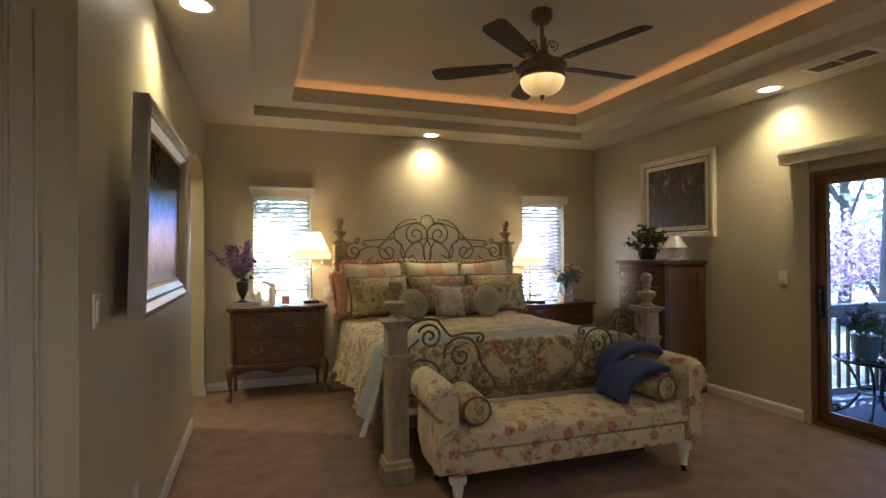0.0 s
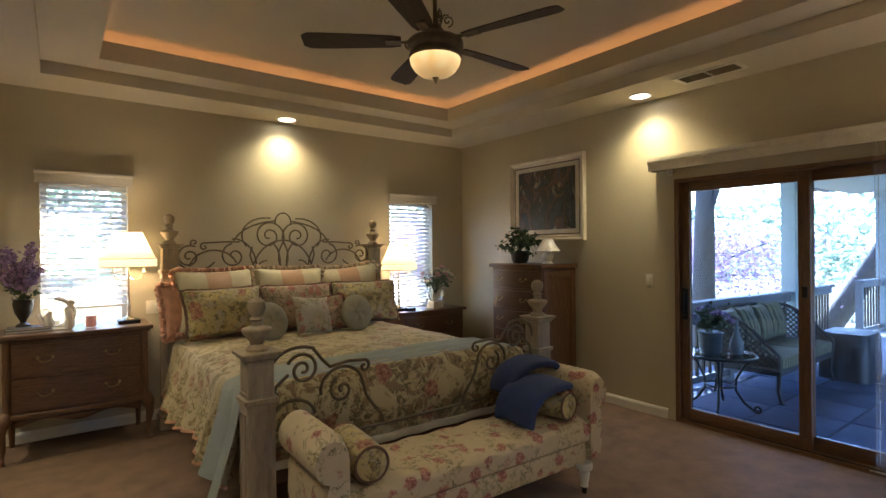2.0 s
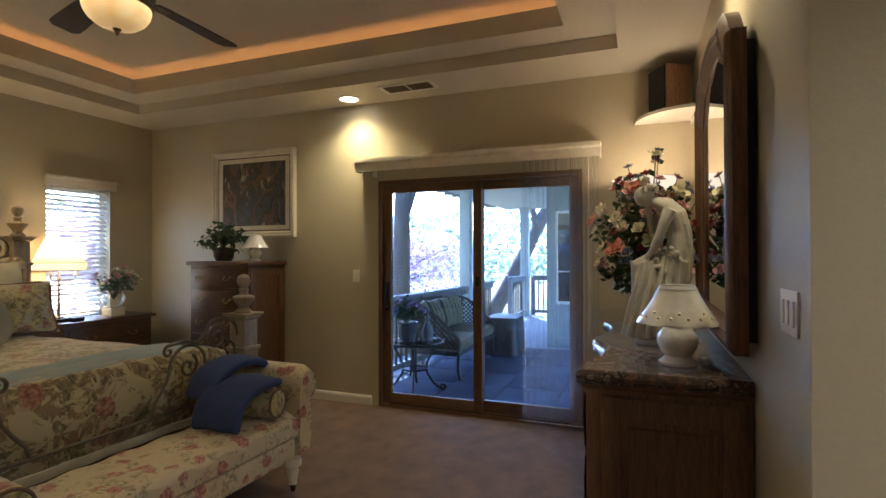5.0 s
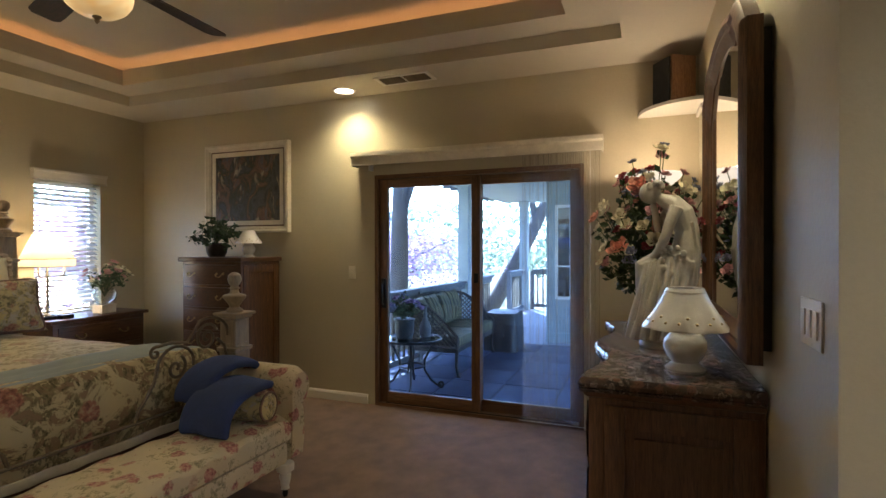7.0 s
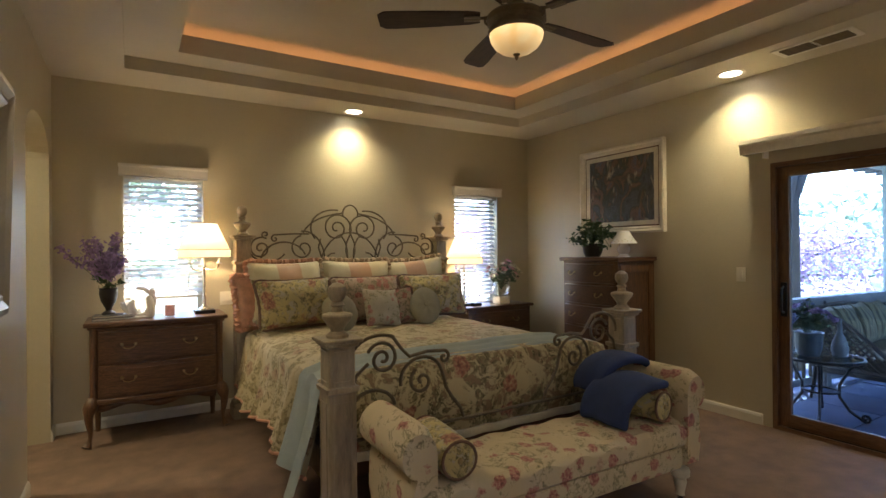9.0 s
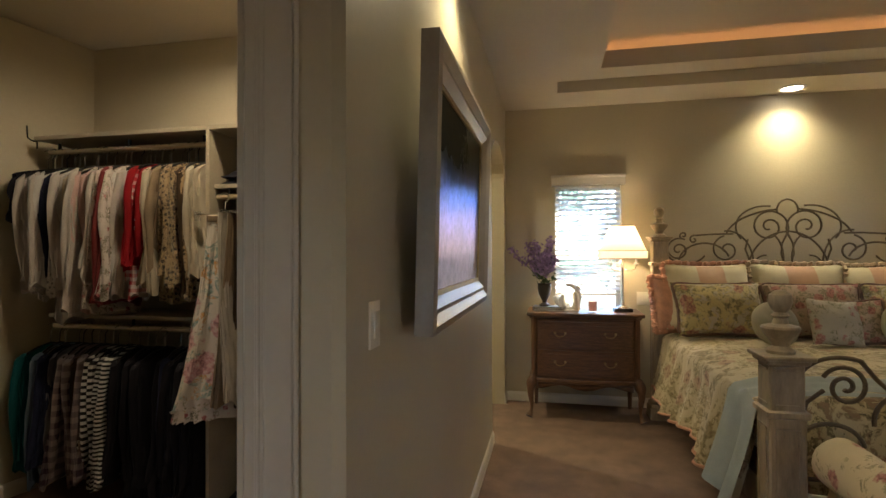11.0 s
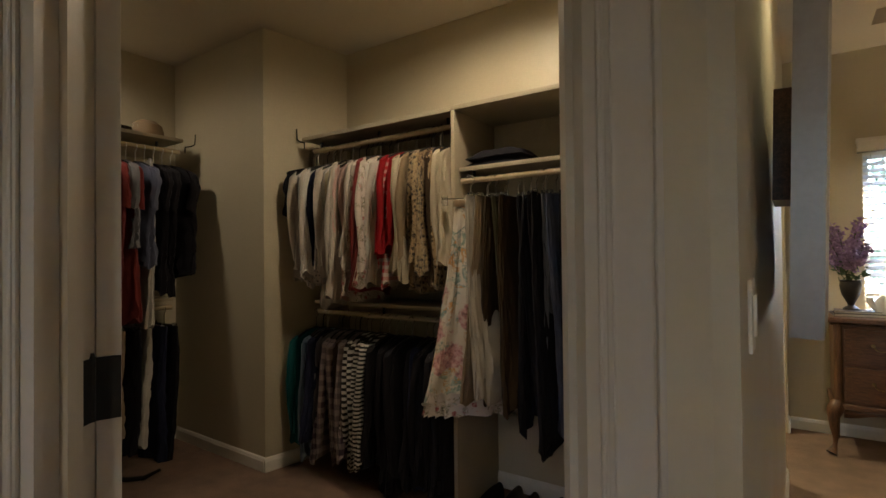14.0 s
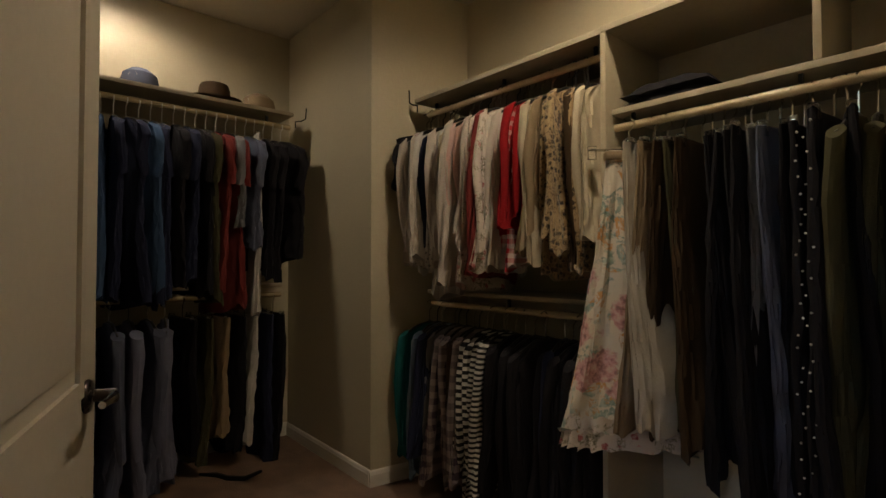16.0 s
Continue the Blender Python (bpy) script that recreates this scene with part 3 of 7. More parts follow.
# ---------------------------------------------------------------- baseboards and casings
def baseboard(x0, y0, x1, y1, inward):
    """Along a wall from one point to the other; inward: the side of the room."""
    d = Vector((x1 - x0, y1 - y0, 0))
    n = Vector((*inward, 0)).normalized()
    L = d.length
    d.normalize()
    prof = [(0, 0), (0.014, 0), (0.014, 0.062), (0.009, 0.078), (0.004, 0.086), (0, 0.086)]
    bm = bmesh.new()
    rows = [[Vector((x0, y0, 0)) + d * s + n * o + Vector((0, 0, z)) for o, z in prof] for s in (0, L)]
    grid_faces(bm, rows, True, True)
    return bm


for i, (x0, y0, x1, y1, n) in enumerate((
        (X0, 2.03, X0, 4.74, (1, 0)), (X0, 5.72, X0, Y1, (1, 0)), (X0 + 0.014, Y1, X1, Y1, (0, -1)), (X1, 3.12, X1, Y1 - 0.014, (-1, 0)),
        (X1, Y0, X1, 1.18, (-1, 0)), (1.93, Y0, X1, Y0, (0, 1)), (-3.79, 3.2205, -2.72, 3.2005, (0, -1)), (-2.719, 3.19, -2.619, 3.82, (1, -0.15)),
        (-2.60, 3.82, -0.22, 3.82, (0, -1)), (-3.79, -0.36, -3.79, 3.22, (1, 0)), (-1.46, -2.2, -1.46, 1.15, (1, 0)))):
    structure("baseboard_%d" % (i + 1), baseboard(x0, y0, x1, y1, n), TRIM, "white painted baseboard")


def casing():
    """Flat casing with an inner bead round the closet doorway on both sides, with jamb and stop."""
    bm = bmesh.new()
    for y, s in ((0.0, -1), (0.12, 1)):
        for x, w in ((DX0, -1), (DX1, 1)):
            for a, b, t in ((0.0, 0.088, 0.010), (0.004, 0.011, 0.0135), (0.017, 0.074, 0.015), (0.076, 0.087, 0.018)):
                ya, yb = sorted((y, y + s * t))
                xa, xb = sorted((x + w * a, x + w * b))
                bm_box(bm, xa, xb, ya, yb, 0, DH + 0.088, 0.004, 2)
        for a, b, t in ((0.0, 0.088, 0.0095), (0.004, 0.011, 0.013), (0.017, 0.074, 0.0145), (0.076, 0.087, 0.0175)):
            ya, yb = sorted((y, y + s * t))
            bm_box(bm, DX0, DX1, ya, yb, DH + a, DH + b, 0.003, 1)
    bm_box(bm, DX0, DX0 + 0.018, -0.002, 0.122, 0, DH)
    bm_box(bm, DX1 - 0.018, DX1, -0.002, 0.122, 0, DH)
    bm_box(bm, DX0 + 0.018, DX1 - 0.018, -0.002, 0.122, DH - 0.018, DH)
    bm_box(bm, DX0 + 0.018, DX0 + 0.03, 0.045, 0.078, 0, DH - 0.018)
    bm_box(bm, DX1 - 0.03, DX1 - 0.018, 0.045, 0.078, 0, DH - 0.018)
    bmesh.ops.transform(bm, matrix=DOOR, verts=bm.verts)
    return bm


structure("trim_closet_door", casing(), DOORPAINT, "cream painted moulded door casing")
BRONZE = mat("dark_bronze", (0.06, 0.05, 0.045), 0.3, 0.8, var=0.2, scale=20, fine=100, bump=0.05)
HINGE = mat("black_hinge", (0.010, 0.010, 0.011), 0.85, var=0.3, scale=14, fine=120, bump=0.1)

# closet door, standing open
door = thing("door_1", DOOR @ pose(DX0 + 0.02, 0.122, 0, 0, 0, 127), "cream painted panel door, standing open into the closet", "door")
door["kind"] = "structure"
db = boxes((0, 0.755, -0.035, 0, 0.012, 2.018), bevel=0.003)
part("leaf", db, DOORPAINT, door)
for x0, x1, z0, z1 in ((0.11, 0.625, 0.24, 0.78), (0.11, 0.625, 0.955, 1.88)):
    for ya, yb in ((-0.043, -0.034), (-0.001, 0.008)):
        p = part("panel_moulding", boxes((x0, x1, ya, yb, z0, z0 + 0.03), (x0, x1, ya, yb, z1 - 0.03, z1), (x0, x0 + 0.03, ya, yb, z0 + 0.03, z1 - 0.03), (x1 - 0.03, x1, ya, yb, z0 + 0.03, z1 - 0.03)), DOORPAINT, door)
        part("raised_field", boxes((x0 + 0.06, x1 - 0.06, ya + 0.001, yb - 0.001, z0 + 0.06, z1 - 0.06), bevel=0.003), DOORPAINT, door)
for s, yb in ((-1, -0.035), (1, 0.0)):
    h = part("door_handle", lathe([(0.0, 0), (0.03, 0), (0.032, 0.004), (0.028, 0.010), (0.012, 0.014), (0.011, 0.05), (0.0, 0.052)], 20), BRONZE, door, "dark bronze lever handle")
    h.matrix_basis = pose(0.672, yb, 0.945, 90 if s < 0 else -90, 0, 0)
    lv = part("lever", tube([(0, 0, 0.045), (-0.03, 0, 0.05), (-0.07, 0.004, 0.05), (-0.115, 0.008, 0.047)], 0.009, 10, taper=[1, 1.1, 0.9, 0.7]), CHROME, h, "bright metal lever")
for z in (0.24, 1.06, 1.80):
    hg = part("hinge", boxes((-0.004, -0.0005, -0.034, 0.006, z, z + 0.10)), HINGE, door, "black metal hinge")
    part("pin", lathe([(0.006, 0), (0.006, 0.1), (0.003, 0.108)], 10, at=(-0.004, 0.006, z)), BLACK, hg)
# hinge leaves on the jamb
for z in (0.24, 1.06, 1.80):
    hb = boxes((DX0 + 0.018, DX0 + 0.0205, 0.082, 0.121, z, z + 0.10))
    bmesh.ops.transform(hb, matrix=DOOR, verts=hb.verts)
    ob = part("hinge_plate", hb, HINGE)
    tagged(ob, "black metal hinge leaf screwed to the door jamb", "hinge", "jamb hinges")


# ---------------------------------------------------------------- windows with blinds
def window(i, x0, x1, open_tilt, bottom):
    w = structure("window_%d" % i, boxes((x0, x1, Y1 - 0.012, Y1 + 0.16, WZ0 - 0.02, WZ0)), TRIM, "white framed window with slatted blinds")
    yf = Y1 + 0.10
    part("window_frame", boxes((x0, x0 + 0.04, yf, yf + 0.05, WZ0, WZ1), (x1 - 0.04, x1, yf, yf + 0.05, WZ0, WZ1), (x0 + 0.04, x1 - 0.04, yf, yf + 0.05, WZ0, WZ0 + 0.045), (x0 + 0.04, x1 - 0.04, yf, yf + 0.05, WZ1 - 0.045, WZ1), (x0 + 0.04, x1 - 0.04, yf, yf + 0.05, 1.36, 1.40)), TRIM, w)
    for a, b in ((WZ0 + 0.045, 1.36), (1.40, WZ1 - 0.045)):
        p = part("pane", boxes((x0 + 0.04, x1 - 0.04, yf + 0.02, yf + 0.026, a, b)), PANE, w)
        p.visible_shadow = False
    bl = thing("window_blind", pose((x0 + x1) / 2, Y1, 0), "white wooden slatted blind hanging in the window", "blind", "bedroom blinds")
    hw = (x1 - x0) / 2
    part("valance", boxes((-hw - 0.03, hw + 0.03, -0.055, -0.003, WZ1 - 0.02, WZ1 + 0.075), (-hw - 0.034, hw + 0.034, -0.062, -0.003, WZ1 + 0.05, WZ1 + 0.076), (-hw - 0.032, hw + 0.032, -0.058, -0.003, WZ1 - 0.02, WZ1 - 0.004), bevel=0.003), TRIM, bl, "cream moulded valance")
    sl = part("slat", boxes((-hw + 0.008, hw - 0.008, -0.024, 0.024, -0.0015, 0.0015)), BLIND, bl)
    z = WZ1 - 0.05
    k = 0
    while z > bottom + 0.03:
        m = pose(0, 0.05, z, open_tilt, 0, 0)
        if k == 0:
            sl.matrix_basis = m
        else:
            shared("slat", sl.data, bl, m)
        z -= 0.046
        k += 1
    part("bottom_rail", boxes((-hw + 0.008, hw - 0.008, 0.026, 0.074, bottom, bottom + 0.02), bevel=0.003), TRIM, bl)
    for x in (-hw * 0.6, hw * 0.6):
        part("ladder_tape", boxes((x - 0.002, x + 0.002, 0.024, 0.0255, bottom + 0.02, WZ1 - 0.02), (x - 0.002, x + 0.002, 0.0745, 0.076, bottom + 0.02, WZ1 - 0.02)), TRIM, bl)
    part("wand", tube([(-hw + 0.05, 0.012, WZ1 - 0.03), (-hw + 0.05, 0.012, WZ1 - 0.6)], 0.004, 6), CLEAR, bl)


window(1, 0.38, 0.97, 36, 1.00)
window(2, 3.56, 4.16, 36, 0.80)


# ---------------------------------------------------------------- sliding patio door
sd = structure("door_2", boxes((X1 - 0.012, X1 + 0.13, SY0, SY1, -0.02, 0.028), (X1 - 0.012, X1 + 0.13, SY0, SY1, SZ - 0.035, SZ)), OAKFRAME_H, "wooden sliding patio door with clear glass")
part("jamb", boxes((X1 - 0.012, X1 + 0.13, SY0, SY0 + 0.035, 0.028, SZ - 0.035)), OAKFRAME, sd)
part("jamb", boxes((X1 - 0.012, X1 + 0.13, SY1 - 0.035, SY1, 0.028, SZ - 0.035)), OAKFRAME, sd)
part("weather_strip", boxes((X1 + 0.004, X1 + 0.008, SY0 + 0.1, SY1 - 0.1, 0.0285, 0.036)), BLACK, sd)


def slider(y0, y1, x, handle):
    s = part("sash", boxes((x, x + 0.042, y0, y0 + 0.075, 0.03, SZ - 0.036), (x, x + 0.042, y1 - 0.075, y1, 0.03, SZ - 0.036), bevel=0.004), OAKFRAME, sd)
    part("rail", boxes((x + 0.001, x + 0.041, y0 + 0.075, y1 - 0.075, 0.03, 0.125), (x + 0.001, x + 0.041, y0 + 0.075, y1 - 0.075, SZ - 0.112, SZ - 0.036), bevel=0.004), OAKFRAME_H, s)
    p = part("pane", boxes((x + 0.018, x + 0.024, y0 + 0.075, y1 - 0.075, 0.125, SZ - 0.112)), PANE_SD, s)
    p.visible_shadow = False
    if handle is not None:
        part("handle", boxes((x - 0.012, x - 0.001, handle - 0.022, handle + 0.022, 0.86, 1.12), bevel=0.004), BLACK, s, "black metal door pull")
        part("grip", tube([(x - 0.01, handle, 0.89), (x - 0.045, handle, 0.91), (x - 0.045, handle, 1.07), (x - 0.01, handle, 1.09)], 0.009, 8), BLACK, s)


slider(2.085, SY1 - 0.036, X1 + 0.02, SY1 - 0.075)
slider(SY0 + 0.036, 2.16, X1 + 0.07, None)
part("latch", boxes((X1 + 0.008, X1 + 0.019, 2.10, 2.135, 1.1, 1.18), bevel=0.003), BLACK, sd)

val = thing("blind_valance", pose(X1, 0, 0), "cream cornice valance over the patio door", "valance")
vb = bmesh.new()
grid_faces(vb, [[(-0.13, y, 2.105), (-0.112, y, 2.105), (-0.112, y, 2.20), (-0.002, y, 2.20), (-0.002, y, 2.215), (-0.142, y, 2.215), (-0.142, y, 2.185), (-0.13, y, 2.17)] for y in (1.11, 3.215)], True, True)
part("board", vb, CREAM_FRAME, val)
for y in (1.112, 3.205):
    part("end_return", boxes((-0.129, -0.002, y, y + 0.009, 2.106, 2.199)), CREAM_FRAME, val)
part("head_rail", boxes((-0.085, -0.03, 1.13, 3.19, 2.155, 2.19)), TRIM, val)
part("bracket", boxes((-0.07, -0.002, 3.06, 3.075, 2.07, 2.154)), TRIM, val)
vbl = thing("vertical_blind", pose(X1, 0, 0), "sheer vertical blind, drawn aside at the patio door", "blind")
vm = bmesh.new()
n = 8
grid_faces(vm, [[(-0.045 + 0.09 * i / n, 0.006 * math.sin(i * math.pi / n), z) for i in range(n + 1)] for z in (0.03, 2.15)], False)
for x in (-0.045, 0.045):
    tube([(x, 0.0, 0.03), (x, 0.0, 2.15)], 0.0024, 5, vm)
v0 = part("vane", vm, VANE, vbl)
v0.data.materials.append(VANE_EDGE)
for f_ in v0.data.polygons:
    if f_.index >= n:
        f_.material_index = 1
part("tilt_wand", tube([(-0.10, 1.20, 0.75), (-0.10, 1.20, 2.15)], 0.004, 6), TRIM, vbl)
rv = random.Random(5)
ys = [1.15 + 0.035 * k + rv.uniform(-0.007, 0.007) for k in range(17)]
for k, y in enumerate(ys):
    m = pose(-0.062, y, 0, 0, 0, -8 + rv.uniform(-10, 10))
    if k == 0:
        v0.matrix_basis = m
    else:
        shared("vane", v0.data, vbl, m)
part("chain", tube([(-0.062, 1.14, 0.04), (-0.062, 1.75, 0.04)], 0.002, 5), PLASTIC, vbl)


# ---------------------------------------------------------------- downlights, vent, plates
def downlight(x, y, watts, z=ZC, spread=134, warm=(1, 0.865, 0.55), blend=1.0):
    d = thing("downlight", pose(x, y, z), "round recessed ceiling downlight with a white trim, lit", "downlight", "recessed lights")
    part("trim_ring", lathe([(0.075, 0), (0.10, 0), (0.10, -0.006), (0.092, -0.009), (0.078, -0.007), (0.075, 0)], 32, caps=False), TRIM, d)
    part("lens", lathe([(0.0, -0.004), (0.076, -0.004), (0.076, -0.002), (0.0, -0.002)], 28), CANGLOW, d)
    l = new("downlight_beam", bpy.data.lights.new("downlight_beam", "SPOT"))
    l.data.energy, l.data.color, l.data.spot_size, l.data.spot_blend, l.data.shadow_soft_size = watts, warm, radians(spread), blend, 0.06
    l.matrix_world = look((x, y, z - 0.02), (x, y, 0))


downlight(2.293, 5.70, 4.6)
downlight(4.44, 3.235, 4.7)
downlight(0.13, 3.18, 4.9)
downlight(2.92, 0.72, 3.4)
# hall lamp is unseen, added to warm and brighten the casing and hall side
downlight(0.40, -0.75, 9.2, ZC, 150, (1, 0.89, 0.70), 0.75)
downlight(-1.25, 3.0, 3.6, ZC, 172, (1, 0.82, 0.58), 0.5)
downlight(-3.42, 2.15, 1.7, ZC, 165, (1, 0.84, 0.64), 0.6)

vent = thing("ceiling_vent", pose(4.335, 2.61, ZC), "white metal ceiling air vent with dark slats", "vent")
part("frame", boxes((-0.10, 0.10, -0.235, -0.205, -0.008, 0), (-0.10, 0.10, 0.205, 0.235, -0.008, 0), (-0.10, -0.075, -0.205, 0.205, -0.008, 0), (0.075, 0.10, -0.205, 0.205, -0.008, 0), (-0.075, 0.075, -0.01, 0.01, -0.008, 0)), TRIM, vent)
# black sheet in place of the shade inside the duct
part("backing", boxes((-0.075, 0.075, -0.205, 0.205, -0.002, -0.0008)), BLACK, vent)
s0 = part("slat", boxes((-0.006, 0.006, -0.2, 0.2, -0.001, 0.001)), IRON, vent)
for k in range(6):
    m = pose(-0.06 + 0.024 * k, 0, -0.006, 0, 40, 0)
    if k == 0:
        s0.matrix_basis = m
    else:
        shared("slat", s0.data, vent, m)


def plate(m, gangs=1, kind="switch"):
    p = thing("wall_plate", m, "ivory plastic wall plate with a %s" % kind, kind, "wall plates")
    w = 0.035 + 0.023 * (gangs - 1)
    part("cover", boxes((-w, w, -0.006, 0, -0.058, 0.058), bevel=0.002), PLASTIC, p)
    for g in range(gangs):
        x = (g - (gangs - 1) / 2) * 0.046
        part("rocker", boxes((x - 0.016, x + 0.016, -0.011, -0.0062, -0.033, 0.033), bevel=0.002), PLASTIC, p)


plate(pose(X0, 2.19, 1.215, 0, 0, 90))
plate(pose(X1, 3.28, 1.17, 0, 0, -90))
plate(pose(2.10, Y0, 1.215, 0, 0, 180), 3)
plate(pose(1.156, Y1, 0.98), 2, "outlet")
plate(pose(X0, 2.75, 0.33, 0, 0, 90), 1, "outlet")

# ---------------------------------------------------------------- ceiling fan
fan = thing("ceiling_fan", pose(2.27, 3.21, ZT), "bronze five-blade ceiling fan with a lit alabaster bowl", "ceiling fan")
part("canopy", lathe([(0.0, 0), (0.07, 0), (0.074, -0.02), (0.07, -0.06), (0.045, -0.085), (0.018, -0.09), (0.0, -0.09)]), IRON, fan)
part("downrod", lathe([(0.013, -0.085), (0.013, -0.29)], 14), IRON, fan)
part("motor_housing", lathe([(0.02, -0.265), (0.035, -0.275), (0.05, -0.30), (0.085, -0.335), (0.15, -0.36), (0.165, -0.375), (0.165, -0.405), (0.145, -0.425), (0.152, -0.44), (0.158, -0.455), (0.153, -0.47), (0.0, -0.47)], 36), IRON, fan)
part("light_bowl", lathe([(0.148, -0.468), (0.150, -0.475), (0.143, -0.505), (0.124, -0.535), (0.09, -0.562), (0.045, -0.577), (0.0, -0.58)], 36), BOWL, fan, "glowing alabaster glass bowl")
part("bowl_finial", lathe([(0.0, -0.573), (0.018, -0.576), (0.02, -0.583), (0.010, -0.592), (0.011, -0.60), (0.005, -0.61), (0.0, -0.614)], 16), IRON, fan)
bb = bmesh.new()
prof = [(0.20, 0.045), (0.26, 0.058), (0.45, 0.068), (0.66, 0.076), (0.735, 0.074), (0.77, 0.05)]
grid_faces(bb, [[(x, -w, 0.0), (x, w, 0.0), (x, w, 0.006), (x, -w, 0.006)] for x, w in prof], True, True)
BLADE = wood("fan_blade_wood", (0.022, 0.011, 0.007), (0.075, 0.04, 0.024), (2, 24, 24), rough=0.6, coat=0.0)
b0 = part("blade", bb, BLADE, fan, "dark walnut fan blade")
sc = tube(spiral(0.15, -0.02, 0.03, 1.2, 1.6, -1), 0.006, 6)
tube([(0.10, 0, -0.03), (0.17, 0, 0.0), (0.22, 0, -0.004), (0.29, 0, -0.004)], 0.009, 8, sc)
bm_box(sc, 0.2, 0.29, -0.028, 0.028, -0.008, -0.002)
a0 = part("blade_iron", sc, IRON, fan, "scrolled bronze blade arm")
hp = tube(spiral(0.075, 0.0, 0.035, 1.3, -1.5, 1), 0.005, 6)
tube([(0.03, 0, -0.03), (0.05, 0, 0.035), (0.08, 0, 0.037)], 0.005, 6, hp)
h0 = part("scroll", hp, IRON, fan)
for k in range(5):
    a = 72 * k + 2
    mb, ma, mh = pose(0, 0, -0.372, 0, 0, a) @ pose(0, 0, 0, 11, 0, 0), pose(0, 0, -0.372, 0, 0, a), pose(0, 0, -0.245, 0, 0, a + 36)
    if k == 0:
        b0.matrix_basis, a0.matrix_basis, h0.matrix_basis = mb, ma, mh
    else:
        shared("blade", b0.data, fan, mb)["label"] = "dark walnut fan blade"
        shared("blade_iron", a0.data, fan, ma)
        shared("scroll", h0.data, fan, mh)

# ---------------------------------------------------------------- bed
BX, BYF, BYH, HW = 2.21, 3.26, 5.60, 0.97
bed = thing("bed", pose(BX, 0, 0), "king bed with whitewashed posts and scrolled iron boards", "bed")


def bed_post(x, y, cap, name):
    levels = [(0.091, 0), (0.095, 0.006), (0.095, 0.094), (0.09, 0.10), (0.085, 0.104), (0.083, 0.128), (0.068, 0.138), (0.066, 0.145), (0.066, cap - 0.245), (0.077, cap - 0.238), (0.078, cap - 0.218), (0.064, cap - 0.213), (0.062, cap - 0.205), (0.062, cap - 0.042), (0.077, cap - 0.032), (0.078, cap - 0.02), (0.091, cap - 0.016), (0.093, cap - 0.004), (0.09, cap)]
    bm = bmesh.new()
    e = 0.006
    grid_faces(bm, [[(sx * (w - (e if k else 0)), sy * (w - (0 if k else e)), z) for sx, sy, k in ((-1, -1, 0), (-1, -1, 1), (1, -1, 1), (1, -1, 0), (1, 1, 0), (1, 1, 1), (-1, 1, 1), (-1, 1, 0))] for w, z in levels], True, True)
    p = part(name, bm, BEDPOST, bed, "whitewashed square bed post")
    p.matrix_basis = pose(x - BX, y, 0)
    pm = bmesh.new()
    for s in range(4):
        q = boxes((-0.044, 0.044, -0.071, -0.0655, 0.20, 0.206), (-0.044, 0.044, -0.071, -0.0655, cap - 0.29, cap - 0.284), (-0.044, -0.036, -0.071, -0.0655, 0.206, cap - 0.29), (0.036, 0.044, -0.071, -0.0655, 0.206, cap - 0.29), (-0.04, 0.04, -0.067, -0.0615, cap - 0.195, cap - 0.19), (-0.04, 0.04, -0.067, -0.0615, cap - 0.06, cap - 0.055))
        bmesh.ops.transform(q, matrix=pose(0, 0, 0, 0, 0, 90 * s), verts=q.verts)
        tmp = bpy.data.meshes.new("tmp")
        q.to_mesh(tmp)
        q.free()
        pm.from_mesh(tmp)
        bpy.data.meshes.remove(tmp)
    part("panel_bead", pm, BEDPOST, p)
    part("finial", lathe([(0.0, cap), (0.05, cap), (0.052, cap + 0.012), (0.03, cap + 0.03), (0.034, cap + 0.045), (0.065, cap + 0.085), (0.07, cap + 0.1), (0.066, cap + 0.108), (0.03, cap + 0.118), (0.024, cap + 0.14), (0.034, cap + 0.15), (0.022, cap + 0.163), (0.034, cap + 0.178), (0.043, cap + 0.205), (0.038, cap + 0.232), (0.02, cap + 0.248), (0.0, cap + 0.252)], 22), BEDPOST, p, "turned urn finial")


for s in (-1, 1):
    bed_post(BX + s * HW, BYF, 0.99, "foot_post")
    bed_post(BX + s * HW, BYH, 1.525, "head_post")


def scrolls(lines, r, y, label):
    """Each bent iron rod is a part of its own."""
    for l in lines:
        p = part("scroll", tube(l, r, 7), IRON, bed, label)
        p.matrix_basis = pose(0, y, 0)


def mirrored(lines):
    return lines + [[(-x, y, z) for x, y, z in l] for l in lines]


